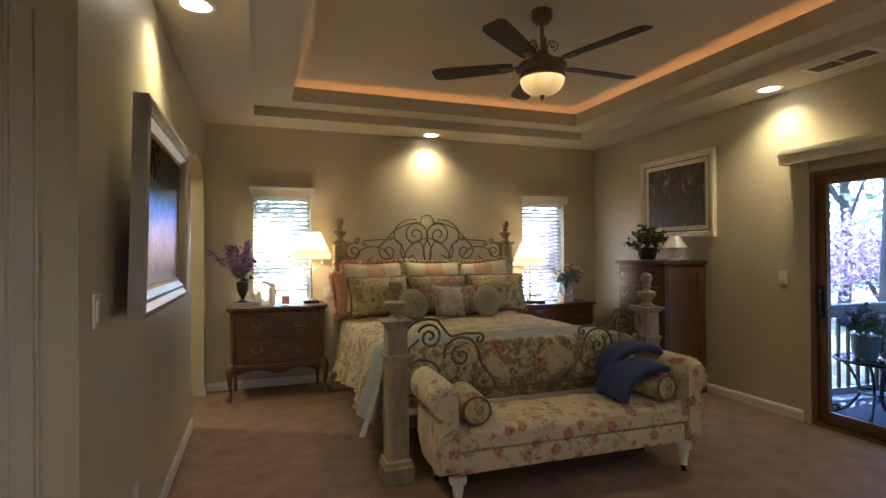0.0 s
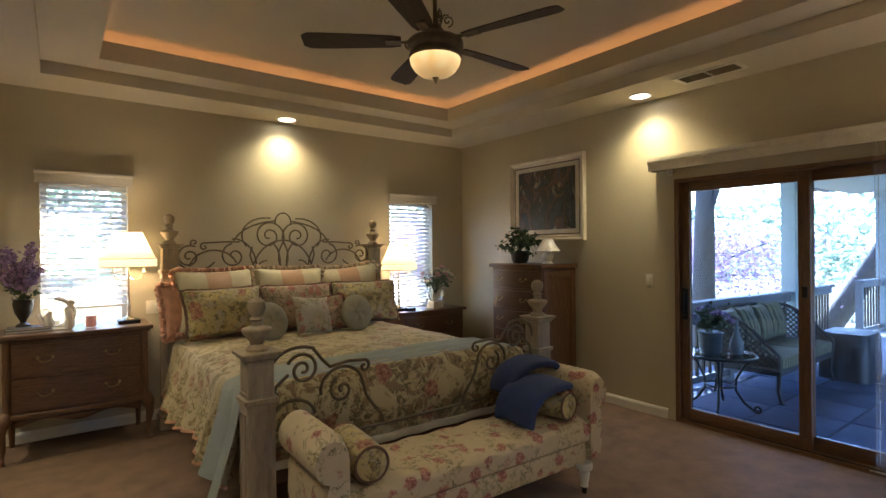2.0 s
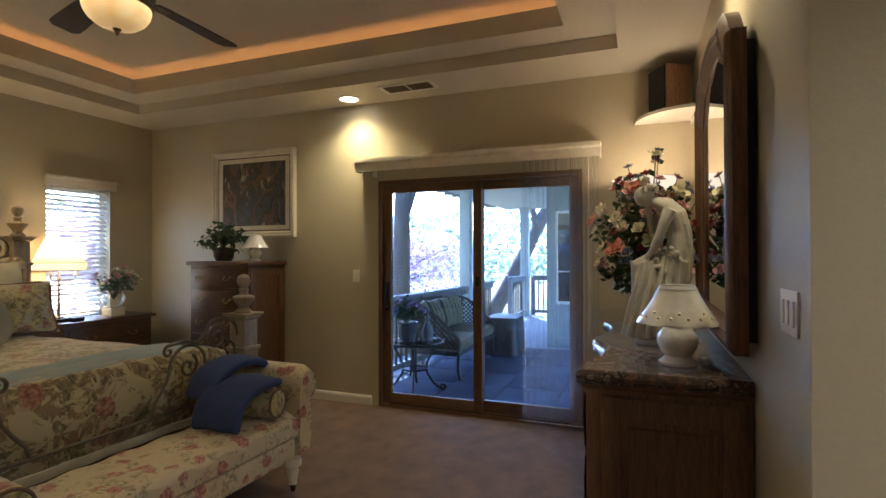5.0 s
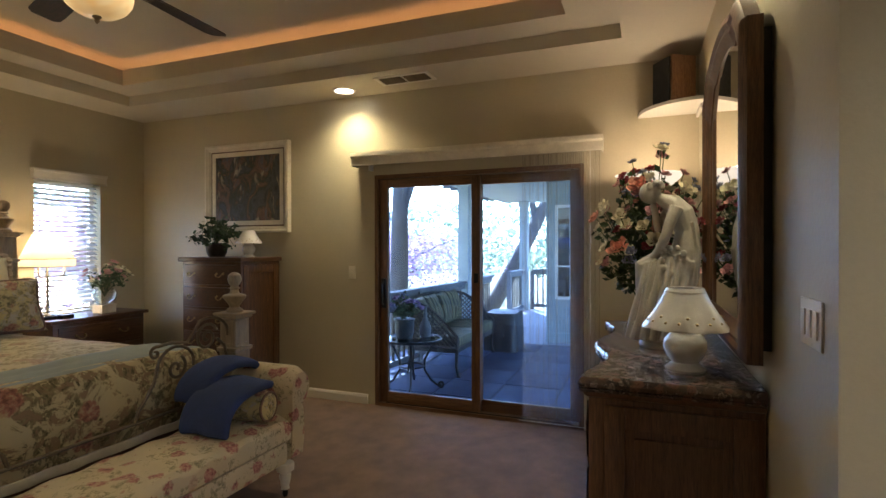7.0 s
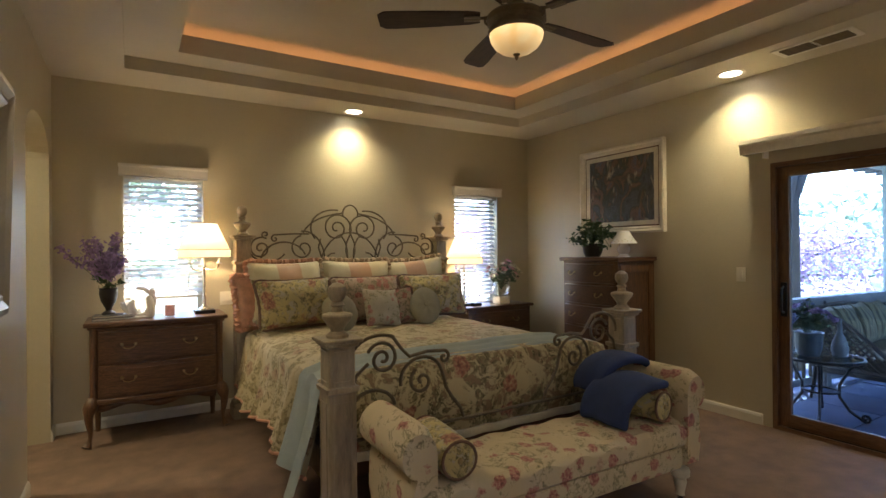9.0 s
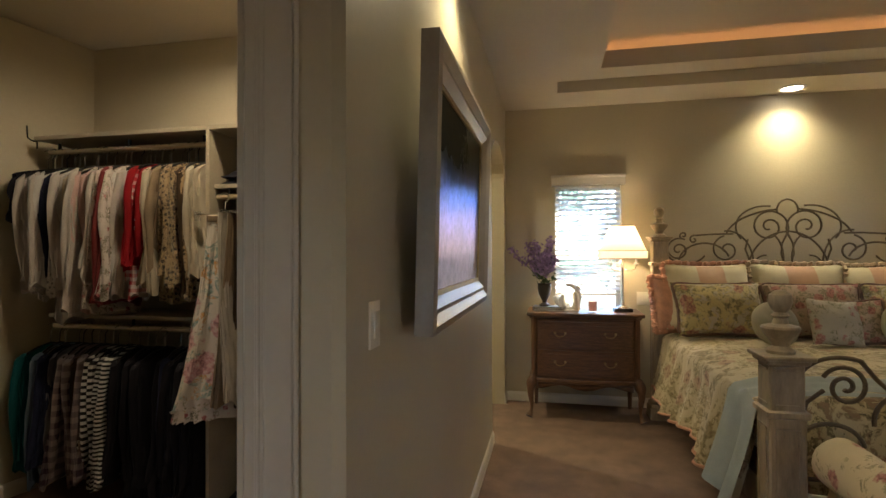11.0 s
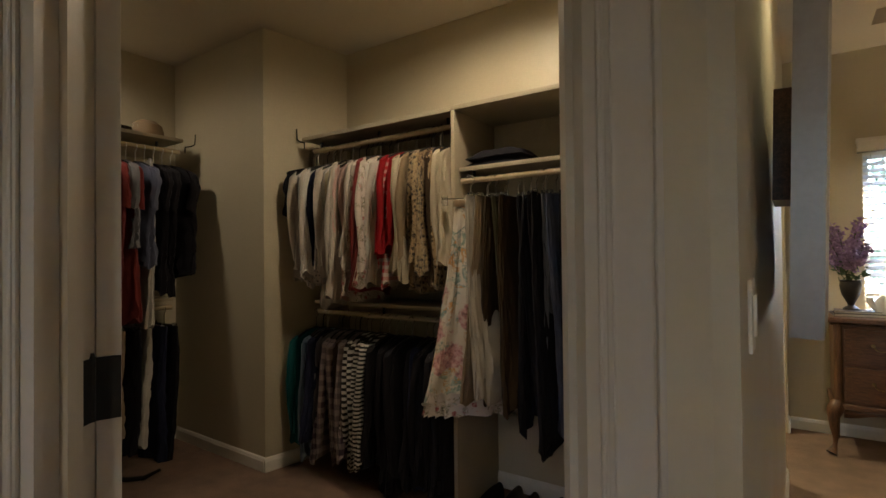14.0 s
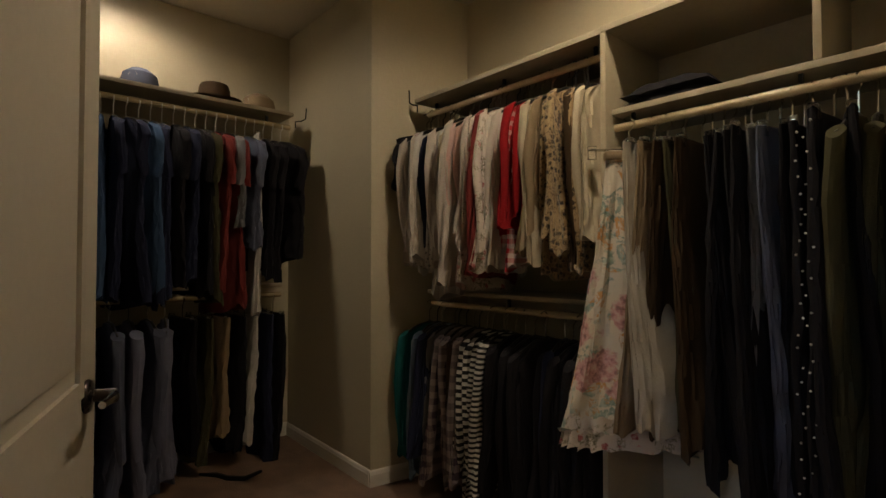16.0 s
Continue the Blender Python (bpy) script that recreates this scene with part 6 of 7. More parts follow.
# plaster heart figurine, plain
fg = bmesh.new()
lathe([(0.0, 0), (0.075, 0), (0.078, 0.008), (0.06, 0.02), (0.0, 0.022)], 24, fg, squash=0.6)
tube([(0.095 * math.cos(a) * (1.0 + 0.1 * math.cos(2 * a)) - 0.02, 0.0, 0.125 + 0.105 * math.sin(a)) for a in [math.pi * (1.45 + 1.55 * k / 24) * -1 + math.pi * 2 for k in range(25)]], 0.018, 8, fg)
tube([(0.05, 0, 0.02), (0.06, -0.01, 0.08), (0.05, 0, 0.15), (0.055, 0, 0.17)], 0.032, 10, fg, taper=[1.3, 1.0, 0.9, 0.5])
bmesh.ops.create_icosphere(fg, subdivisions=2, radius=0.024, matrix=Matrix.Translation((0.07, 0, 0.20)))
tube([(-0.06, 0.01, 0.03), (-0.07, 0.0, 0.10), (-0.05, 0.0, 0.14)], 0.03, 10, fg, taper=[1.3, 1, 0.5])
st = part("figurine", fg, PORCELAIN)
st.matrix_world = pose(0.50, 5.55, 0.888)
tagged(st, "white plaster heart figurine with a glowing globe on the nightstand", "figurine")
gb = thing("globe_light", pose(0.485, 5.585, 0.888), "small round glowing night light on the nightstand", "night light")
part("foot", lathe([(0.0, 0), (0.03, 0), (0.02, 0.02), (0.012, 0.07), (0.0, 0.07)], 16), PORCELAIN, gb)
part("globe", lathe([(0.058 * math.sin(math.pi * k / 14), 0.126 - 0.058 * math.cos(math.pi * k / 14)) for k in range(15)], 22), glow("globe_glow", (1, 0.86, 0.6), 0.15), gb)
cj = thing("candle_jar", pose(0.69, 5.56, 0.888), "pink candle in a glass jar on the nightstand", "candle")
part("wax", lathe([(0.0, 0.004), (0.034, 0.004), (0.034, 0.085), (0.0, 0.082)], 22), PINKWAX, cj)
part("jar", lathe([(0.0, 0), (0.037, 0), (0.039, 0.01), (0.039, 0.105), (0.036, 0.105), (0.036, 0.003), (0.0, 0.003)], 24), CLEAR, cj)
part("wick", lathe([(0.001, 0.08), (0.001, 0.092)], 6), BLACK, cj)

bx = thing("keepsake_box", pose(4.0, 5.60, 0.782, 0, 0, 6), "cream painted box on the bedside chest", "box")
part("box_body", boxes((-0.075, 0.075, -0.06, 0.06, 0, 0.062), bevel=0.004), CREAM_FRAME, bx)
part("box_lid", boxes((-0.079, 0.079, -0.064, 0.064, 0.0625, 0.08), bevel=0.004), CREAM_FRAME, bx)
bouquet("rose_bowl", pose(4.0, 5.60, 0.862), "peach roses in a round clear glass bowl",
        [(0.0, 0), (0.055, 0), (0.085, 0.03), (0.105, 0.075), (0.10, 0.115), (0.075, 0.14), (0.085, 0.15), (0.081, 0.15), (0.071, 0.14), (0.096, 0.113), (0.1, 0.075), (0.08, 0.032), (0.05, 0.004), (0.0, 0.004)], CLEAR, 0.13, 0.22, 0.30,
        [(PINKBLOOM, 18, 0.032, 0), (ROSECREAM, 10, 0.03, 0)], 330, 0.04, 21)
bk = thing("remote_tray", pose(3.60, 5.52, 0.782), "small dark clock tray on the bedside chest", "tray")
part("tray", boxes((-0.05, 0.05, -0.035, 0.035, 0, 0.035), bevel=0.006), BLACK, bk)

pt = thing("potted_ivy", pose(4.34, 4.56, 1.308), "green ivy in a dark glazed pot on the chest", "potted plant")
part("pot", lathe([(0.0, 0), (0.07, 0), (0.09, 0.04), (0.098, 0.09), (0.092, 0.115), (0.10, 0.125), (0.095, 0.13), (0.0, 0.115)], 24), URN, pt)
rnd = random.Random(4)
tips = []
sm = bmesh.new()
for k in range(34):
    a = rnd.uniform(0, 6.28)
    rr = rnd.uniform(0.06, 0.26)
    tip = Vector((rr * math.cos(a), rr * math.sin(a) * 0.9, 0.34 - 1.6 * (rr - 0.02) ** 2 * 2.2 + rnd.uniform(-0.05, 0.06)))
    tips.append(tip)
    tube([(0, 0, 0.11), (tip.x * 0.4, tip.y * 0.4, 0.27), tip], 0.0022, 5, sm)
part("stem", sm, STEM, pt)


def ivy_place(k):
    p = tips[k % len(tips)]
    f = rnd.uniform(0.4, 1.05)
    return (p.x * f + rnd.gauss(0, 0.018), p.y * f + rnd.gauss(0, 0.018), 0.13 + (p.z - 0.13) * f + rnd.gauss(0, 0.018))


part("foliage", leaves(430, ivy_place, 0.055, rnd=rnd), GREENLEAF, pt)

# ---------------------------------------------------------------- corner shelf with loudspeaker
sh = thing("corner_shelf", pose(X1 - 0.002, Y0 + 0.002, 2.335), "white quarter-round corner shelf high on the wall", "shelf")
pts = [(0, 0)] + [(-0.40 * math.cos(a), 0.40 * math.sin(a)) for a in [math.pi / 2 * k / 20 for k in range(21)]]
bm = bmesh.new()
grid_faces(bm, [[(x, y, z) for x, y in pts] for z in (0, 0.022)], True, True)
part("board", bm, TRIM, sh)
part("cleat", boxes((-0.3, -0.01, 0.0, 0.018, -0.03, -0.0005)), TRIM, sh)
sp = thing("loudspeaker", pose(X1 - 0.20, Y0 + 0.17, 2.358, 0, 0, 32), "small wooden loudspeaker with a black grille on the corner shelf", "speaker")
part("cabinet", boxes((-0.10, 0.10, -0.09, 0.09, 0.0, 0.31), bevel=0.006), SPEAKERWOOD, sp)
part("grille", boxes((-0.092, 0.092, 0.0905, 0.105, 0.01, 0.30), bevel=0.008), GRILLE, sp, "black cloth grille")

# framed print seen through the arch, and a small shelf
ad = thing("wall_print", pose(X0 - 1.755, 5.3, 1.0, 0, 0, 90), "small dark framed print on the lobby wall", "picture")
part("frame", boxes((-0.12, 0.12, -0.02, 0, 0, 0.3), bevel=0.004), BLACK, ad)
part("print", boxes((-0.1, 0.1, -0.024, -0.0205, 0.02, 0.28)), FLORAL_PINK, ad)
downlight(-1.0, 5.2, 9, ZC, 150)

# ---------------------------------------------------------------- closet fittings
ROD = mat("varnished_rod", (0.55, 0.44, 0.28), 0.22, var=0.1, scale=8, fine=60, bump=0.05, coat=0.8)
YN = 3.82


def shelf_unit(name, label, pieces, rods):
    u = thing(name, pose(0, 0, 0), label, "closet shelving")
    for nm, b in pieces:
        part(nm, boxes(b, bevel=0.003), SHELFPAINT, u)
    for a, b in rods:
        r = part("hanging_rod", tube([a, b], 0.016, 12), ROD, u, "varnished pale wooden hanging rod")
        a, b = Vector(a), Vector(b)
        for f in (0.06, 0.5, 0.94):
            c = a.lerp(b, f)
            part("bracket", boxes((c.x - 0.006, c.x + 0.006, c.y - 0.006, c.y + 0.006, c.z + 0.012, c.z + 0.05)), BLACK, r)


shelf_unit("closet_shelving", "tan painted closet shelves with double hanging rods", [
    ("shelf_board", (-2.60, -1.455, 3.40, YN, 2.055, 2.078)), ("cleat", (-2.56, -1.455, YN - 0.02, YN, 1.97, 2.054)),
    ("shelf_board", (-2.56, -1.455, 3.46, YN, 1.02, 1.04)), ("cleat", (-2.56, -1.455, YN - 0.02, YN, 0.94, 1.0195))],
    [((-2.56, 3.47, 1.995), (-1.455, 3.47, 1.995)), ((-2.56, 3.50, 0.965), (-1.455, 3.50, 0.965))])
shelf_unit("closet_tower", "tan painted closet cabinet with cubbies above a long hanging rod", [
    ("side_panel", (-1.454, -1.432, 3.39, YN, 0.0, 2.055)), ("top_board", (-1.454, -0.23, 3.39, YN, 2.0555, 2.079)),
    ("shelf_board", (-1.4315, -0.24, 3.43, YN, 1.745, 1.767)), ("divider", (-0.80, -0.778, 3.43, YN, 1.7675, 2.055)), ("side_panel", (-0.238, -0.222, 3.39, YN, 0.0, 2.055)),
    ("back_panel", (-1.4315, -0.24, YN - 0.012, YN - 0.002, 1.7675, 2.055))],
    [((-1.431, 3.46, 1.70), (-0.24, 3.46, 1.70))])
shelf_unit("closet_side_shelving", "tan painted shelf and rods on the closet side wall", [
    ("shelf_board", (-3.788, -3.44, 0.6, 3.09, 2.105, 2.128)), ("cleat", (-3.788, -3.77, 0.6, 3.09, 2.02, 2.1045)),
    ("shelf_board", (-3.788, -3.5, 0.6, 3.05, 1.03, 1.05))],
    [((-3.50, 0.6, 2.045), (-3.50, 3.09, 2.045)), ((-3.53, 0.6, 0.985), (-3.53, 3.05, 0.985))])
for x, y, z, t in ((-2.60, 3.42, 2.05, 90), (-3.46, 3.11, 2.08, 0)):
    hk = thing("shelf_hook", pose(x, y, z, 0, 0, t), "black wire hook at the shelf end", "hook", "shelf hooks")
    part("wire", tube([(0.0, 0, -0.04), (0.0, 0.0, 0.0), (0, 0.04, 0.01), (0, 0.07, 0.03), (0, 0.075, 0.10)], 0.004, 6), BLACK, hk)


# ---------------------------------------------------------------- clothes
def cloth(name, col, var=0.12):
    m = mat(name, col, 0.9, var=var, scale=7, fine=150, bump=0.35)
    m.node_tree.nodes["Principled BSDF"].inputs["Specular IOR Level"].default_value = 0.12
    return m


C = {
    "white": cloth("white_cotton", (0.52, 0.49, 0.45)), "sheer": cloth("cream_voile", (0.47, 0.415, 0.36)), "cream": cloth("cream_knit", (0.47, 0.40, 0.29)),
    "pink": cloth("pale_pink_knit", (0.52, 0.35, 0.31)), "crimson": cloth("crimson_wool", (0.24, 0.010, 0.014)), "seafoam": cloth("sea_green_shirt", (0.13, 0.23, 0.23)), "red": cloth("red_jersey", (0.26, 0.012, 0.016)), "navy": cloth("navy_cotton", (0.020, 0.024, 0.05)),
    "black": cloth("black_cloth", (0.014, 0.013, 0.016)), "brown": cloth("brown_twill", (0.055, 0.034, 0.019)), "tan": cloth("tan_chino", (0.26, 0.19, 0.12)),
    "olive": cloth("olive_cloth", (0.06, 0.055, 0.03)), "denim": cloth("washed_denim", (0.13, 0.18, 0.24)), "teal": cloth("teal_knit", (0.01, 0.09, 0.095)),
    "blue": cloth("mid_blue_shirt", (0.05, 0.09, 0.17)), "paleblue": cloth("pale_blue_shirt", (0.22, 0.30, 0.36)), "grey": cloth("grey_wool", (0.16, 0.16, 0.17)),
    "lavender": cloth("grey_lavender_shirt", (0.15, 0.155, 0.22)), "slate": cloth("slate_shirt", (0.10, 0.11, 0.16)), "rust": cloth("rust_polo", (0.17, 0.032, 0.03)), "oat": cloth("oatmeal_sweater", (0.42, 0.37, 0.30)),
    "gingham": stripes("red_gingham", (0.55, 0.45, 0.42), (0.42, 0.02, 0.03), 8, "Z", "Y"), "bands": stripes("black_white_bands", (0.60, 0.57, 0.52), (0.008, 0.008, 0.008), 9.0, "Z"),
    "pinstripe": stripes("fine_black_white_stripe", (0.55, 0.52, 0.48), (0.012, 0.012, 0.012), 14, "Z"), "plaid": stripes("grey_plum_plaid", (0.26, 0.21, 0.20), (0.05, 0.03, 0.045), 5, "Z", "Y"),
    "dots": floral("dotted_voile", (0.62, 0.58, 0.52), (0.2, 0.18, 0.18), (0.55, 0.5, 0.44), 38, 0.8, 0.3), "posy": floral("posy_voile", (0.60, 0.52, 0.45), (0.38, 0.10, 0.10), (0.22, 0.2, 0.12), 20, 0.6, 0.34),
    "leopard": floral("leopard_print", (0.36, 0.25, 0.13), (0.03, 0.02, 0.012), (0.12, 0.07, 0.03), 42, 0.8, 0.42), "bigfloral": floral("garden_print_skirt", (0.68, 0.60, 0.48), (0.55, 0.28, 0.27), (0.28, 0.38, 0.33), 7.0, 0.6, 0.5, 0.85, (0.55, 0.28, 0.10), 0.3),
}
HOOKWHITE = mat("white_plastic_hook", (0.75, 0.73, 0.68), 0.3, var=0.05, scale=9, fine=60, bump=0.0)
PEARL = mat("pearl_bead", (0.6, 0.58, 0.55), 0.25, var=0.05, scale=20, fine=60, bump=0)
CLIP = glass("clear_plastic", (0.85, 0.87, 0.88), 0.15)


def body_mesh(w, length, thick, seed, kind):
    """A garment on its hanger: hangs in the x-z plane (x across the shoulders), top at z = 0."""
    bm = bmesh.new()
    n, m, rows = 60, 26, []
    for j in range(m + 1):
        f = j / m
        z = -length * f
        if kind == "shirt":
            hw = w / 2 * (0.24 + 0.76 * min(1, f / 0.14) ** 0.75) * (1 + 0.06 * f - 0.08 * math.sin(f * 3.1))
        elif kind == "skirt":
            hw = w / 2 * (0.42 + 0.80 * f ** 1.4)
        else:
            hw = w / 2 * (0.85 - 0.16 * f)
        hw *= 1 + 0.05 * noise.noise(Vector((seed * 7, f * 3, 0)))
        sway = 0.03 * f * math.sin(seed * 3 + f * 2.5) + 0.02 * f * noise.noise(Vector((f * 2, seed * 5, 3)))
        r = []
        for i in range(n):
            a = 2 * math.pi * i / n
            c, s = math.cos(a), math.sin(a)
            u = math.copysign(abs(c) ** 0.62, c)
            k = noise.noise(Vector((c * 1.4 + seed * 3, s * 1.4, f * 2.6)))
            k2 = noise.noise(Vector((c * 4.0 + seed * 5, s * 3.0, f * 5.0)))
            ridge = abs(math.sin((2.5 + 0.8 * math.sin(seed)) * a + seed * 2.1 + 1.6 * k + 0.8 * f)) - 0.5
            flare = {"shirt": 0.75, "skirt": 1.7, "trousers": 0.5}[kind]
            tk = thick / 2 * (0.62 + flare * f) * max(0.2, 1 + (0.25 + 0.8 * f) * ridge + 0.35 * k2)
            x = hw * u * (1 + 0.10 * k * f + (0.05 if kind == "skirt" else 0.025) * f * math.sin(9 * a + seed))
            crease = 0.011 * noise.noise(Vector((c * 6 + seed, s * 5, f * 11))) + 0.007 * noise.noise(Vector((c * 13, s * 11 + seed, f * 7)))
            x += crease * (1.2 if kind == "shirt" else 0.6) * min(1, f * 6)
            y = tk * math.copysign(abs(s) ** 0.8, s) + sway + crease * min(1, f * 6)
            drop = 0.035 * k + 0.012 * math.sin(5 * a + seed) + 0.03 * c * math.sin(seed * 5) if j == m else 0.012 * k2 * f
            r.append((x, y, z + drop))
        rows.append(r)
    return grid_faces(bm, rows, True, True)


def ruffle_mesh(w, length, thick, seed):
    """Gathered lace tiers round a skirt hem."""
    bm = bmesh.new()
    for z0, dz, k in ((-0.90, 0.05, 1.02), (-0.95, 0.06, 1.07)):
        rows = []
        for j in range(4):
            f = j / 3
            r = []
            for i in range(96):
                a = 2 * math.pi * i / 96
                c, s = math.cos(a), math.sin(a)
                wv = 1 + 0.07 * f * math.sin(22 * a + seed)
                r.append((w / 2 * 1.13 * k * math.copysign(abs(c) ** 0.62, c) * wv, thick * 1.35 * k * math.copysign(abs(s) ** 0.8, s) * (wv + 0.12 * f * math.sin(15 * a)), length * z0 - dz * f + 0.006 * math.sin(22 * a)))
            rows.append(r)
        grid_faces(bm, rows, True, False)
    return bm


def sleeve_mesh(s, w, length, thick, seed, short):
    """Empty sleeve, hanging from the shoulder with soft creases."""
    L = 0.25 if short else min(0.60, length * 0.82)
    x0 = s * w * 0.47
    rows = []
    for j in range(15):
        f = j / 14
        cx = x0 * (0.90 + 0.14 * math.sin(min(1, f * 3) * 1.57) - 0.05 * f) + 0.012 * math.sin(seed + f * 5) * f
        cy = 0.016 * math.sin(seed * 2 + f * 3) * f
        rad = thick * (0.70 if short else 0.66) * (1.0 + 0.12 * math.sin(f * 9 + seed) * f - (0.0 if short else 0.28 * f))
        row = []
        for i in range(14):
            a = 2 * math.pi * i / 14
            k = noise.noise(Vector((math.cos(a) * 1.5 + seed, math.sin(a) * 1.5, f * 5 + seed)))
            row.append((cx + rad * 1.15 * math.cos(a) * (1 + 0.35 * k), cy + rad * 0.85 * math.sin(a) * (1 + 0.35 * k), -0.05 - L * f - s * 0.02 * math.cos(a)))
        rows.append(row)
    bm = bmesh.new()
    return grid_faces(bm, rows, True, True)


def garment(m, kind, key, w, length, thick, seed, short=False, clip=False, group="hanging clothes"):
    names = {"shirt": "hanging_shirt", "skirt": "hanging_skirt", "trousers": "hanging_trousers"}
    words = C[key].name.replace("_", " ")
    g = thing(names[kind], m, "%s %s on a hanger on the closet rod" % (words, {"shirt": "top", "skirt": "skirt", "trousers": "trousers"}[kind]), {"shirt": "shirt", "skirt": "skirt", "trousers": "trousers"}[kind], group)
    part("cloth", body_mesh(w, length, thick, seed, kind), C[key], g)
    if key == "bigfloral":
        part("lace_hem", ruffle_mesh(w, length, thick, seed), C["posy"], g, "gathered lace hem")
        part("waistband", boxes((-w * 0.22, w * 0.22, -0.022, 0.022, -0.035, -0.002), bevel=0.008), C["tan"], g)
    if kind == "shirt":
        for s in (-1, 1):
            part("sleeve", sleeve_mesh(s, w, length, thick, seed, short), C[key], g)
    hm = tube([(0.0, 0, 0.0), (0, 0, 0.07), (0.018, 0, 0.088), (0.02, 0, 0.108), (0.0, 0, 0.124), (-0.018, 0, 0.115)], 0.0032, 6)
    h = part("hanger", hm, HOOKWHITE if short else (BLACK if key in ("pink", "leopard", "white", "plaid", "denim") else CHROME), g)
    if kind == "shirt":
        part("yoke", tube([(-w * 0.42, 0, -0.055), (-w * 0.2, 0, -0.012), (0, 0, 0.006), (w * 0.2, 0, -0.012), (w * 0.42, 0, -0.055)], 0.007, 6), BLACK, h)
    else:
        part("bar", tube([(-w * 0.36, 0, 0.004), (w * 0.36, 0, 0.004)], 0.005, 6), CHROME, h)
        for s in (-1, 1):
            part("clip", boxes((s * w * 0.33 - 0.014, s * w * 0.33 + 0.014, -0.012, 0.012, -0.03, 0.018), bevel=0.003), CLIP, h)
    return g


rg = random.Random(12)


def row_n(keys, x0, x1, z_rod, y, kind, w, length, thick, short=False, drop=0.124):
    n = len(keys)
    for i, k in enumerate(keys):
        x = x0 + (x1 - x0) * i / (n - 1)
        L = (length[i] if isinstance(length, list) else length) + rg.uniform(-0.09, 0.07)
        kd = kind[i] if isinstance(kind, list) else kind
        garment(pose(x + rg.uniform(-0.012, 0.012), y + rg.uniform(-0.03, 0.03), z_rod - drop + 0.016 - rg.uniform(0, 0.004), rg.uniform(-3, 3), rg.uniform(-4, 4), 90 + rg.uniform(-16, 16)), kd, k, w * rg.uniform(0.93, 1.05), L, thick, rg.uniform(0, 6), short)


row_n(["black", "white", "sheer", "white", "sheer", "navy", "white", "dots", "sheer", "white", "cream", "sheer", "pink", "pink", "sheer", "posy", "rust", "posy", "white", "sheer", "gingham", "gingham", "red", "red", "cream", "tan", "leopard", "leopard", "brown", "leopard", "cream"],
      -2.59, -1.50, 1.995, 3.47, "shirt", 0.40, [0.3] + [0.74, 0.76, 0.72, 0.70, 0.76, 0.74, 0.70, 0.76, 0.78, 0.72] * 2 + [0.74, 0.58, 0.56, 0.72, 0.70, 0.72, 0.70, 0.66, 0.70, 0.68], 0.030)
row_n(["teal", "denim", "paleblue", "navy", "grey", "plaid", "plaid", "brown", "plaid", "bands", "bands", "pinstripe", "pinstripe", "black", "black", "black", "black", "black", "navy", "black", "black", "black", "black"],
      -2.60, -1.52, 0.965, 3.50, "shirt", 0.40, [0.66, 0.74, 0.70, 0.74, 0.72, 0.78, 0.70, 0.74, 0.76, 0.72, 0.78] + [0.76] * 12, 0.038)
garment(pose(-1.345, 3.40, 1.592, 0, 0, 46), "skirt", "bigfloral", 0.40, 1.04, 0.05, 2.2)
row_n(["sheer", "oat", "tan", "brown", "olive", "brown", "black", "black", "black", "black", "black", "grey", "slate", "black", "black", "black", "black", "black", "olive", "olive", "olive"],
      -1.30, -0.63, 1.70, 3.47, ["trousers"] * 18 + ["shirt"] * 3, 0.38,
      [0.96, 1.0, 0.9, 1.0, 1.03, 1.0, 1.08, 1.1, 1.1, 1.08, 1.1, 0.95, 1.05, 1.1, 1.1, 1.1, 1.08, 1.1, 1.2, 1.15, 1.2], 0.036)
garment(pose(-0.578, 3.45, 1.592, 0, 0, 84), "trousers", "crimson", 0.36, 1.22, 0.034, 4.0)
row_n(["oat", "cream", "oat", "oat", "cream", "oat", "grey"], -0.53, -0.33, 1.70, 3.45, "shirt", 0.36, [1.1, 1.1, 1.05, 1.0, 1.0, 1.0, 1.0], 0.024)
# beaded seam on a pair of black trousers
bd = bmesh.new()
rb = random.Random(6)
for k in range(52):
    bmesh.ops.create_icosphere(bd, subdivisions=1, radius=0.0036, matrix=Matrix.Translation((-0.79 + 0.012 * (-1) ** k + rb.uniform(-0.010, 0.010), 3.275, 1.56 - 0.0205 * k + rb.uniform(-0.006, 0.006))))
tagged(part("bead_trim", bd, PEARL), "pearl beads sewn down a black garment on the rod", "bead trim")


def row_w(keys, y0, y1, z_rod, x, kind, w, length, thick, short=False):
    n = len(keys)
    for i, k in enumerate(keys):
        y = y0 + (y1 - y0) * i / (n - 1)
        L = (length[i] if isinstance(length, list) else length) + rg.uniform(-0.09, 0.07)
        kd = kind[i] if isinstance(kind, list) else kind
        garment(pose(x, y, z_rod - 0.108 - rg.uniform(0, 0.004), 0, 0, rg.uniform(-14, 14)), kd, k, w * rg.uniform(0.93, 1.05), L, thick, rg.uniform(0, 6), short)


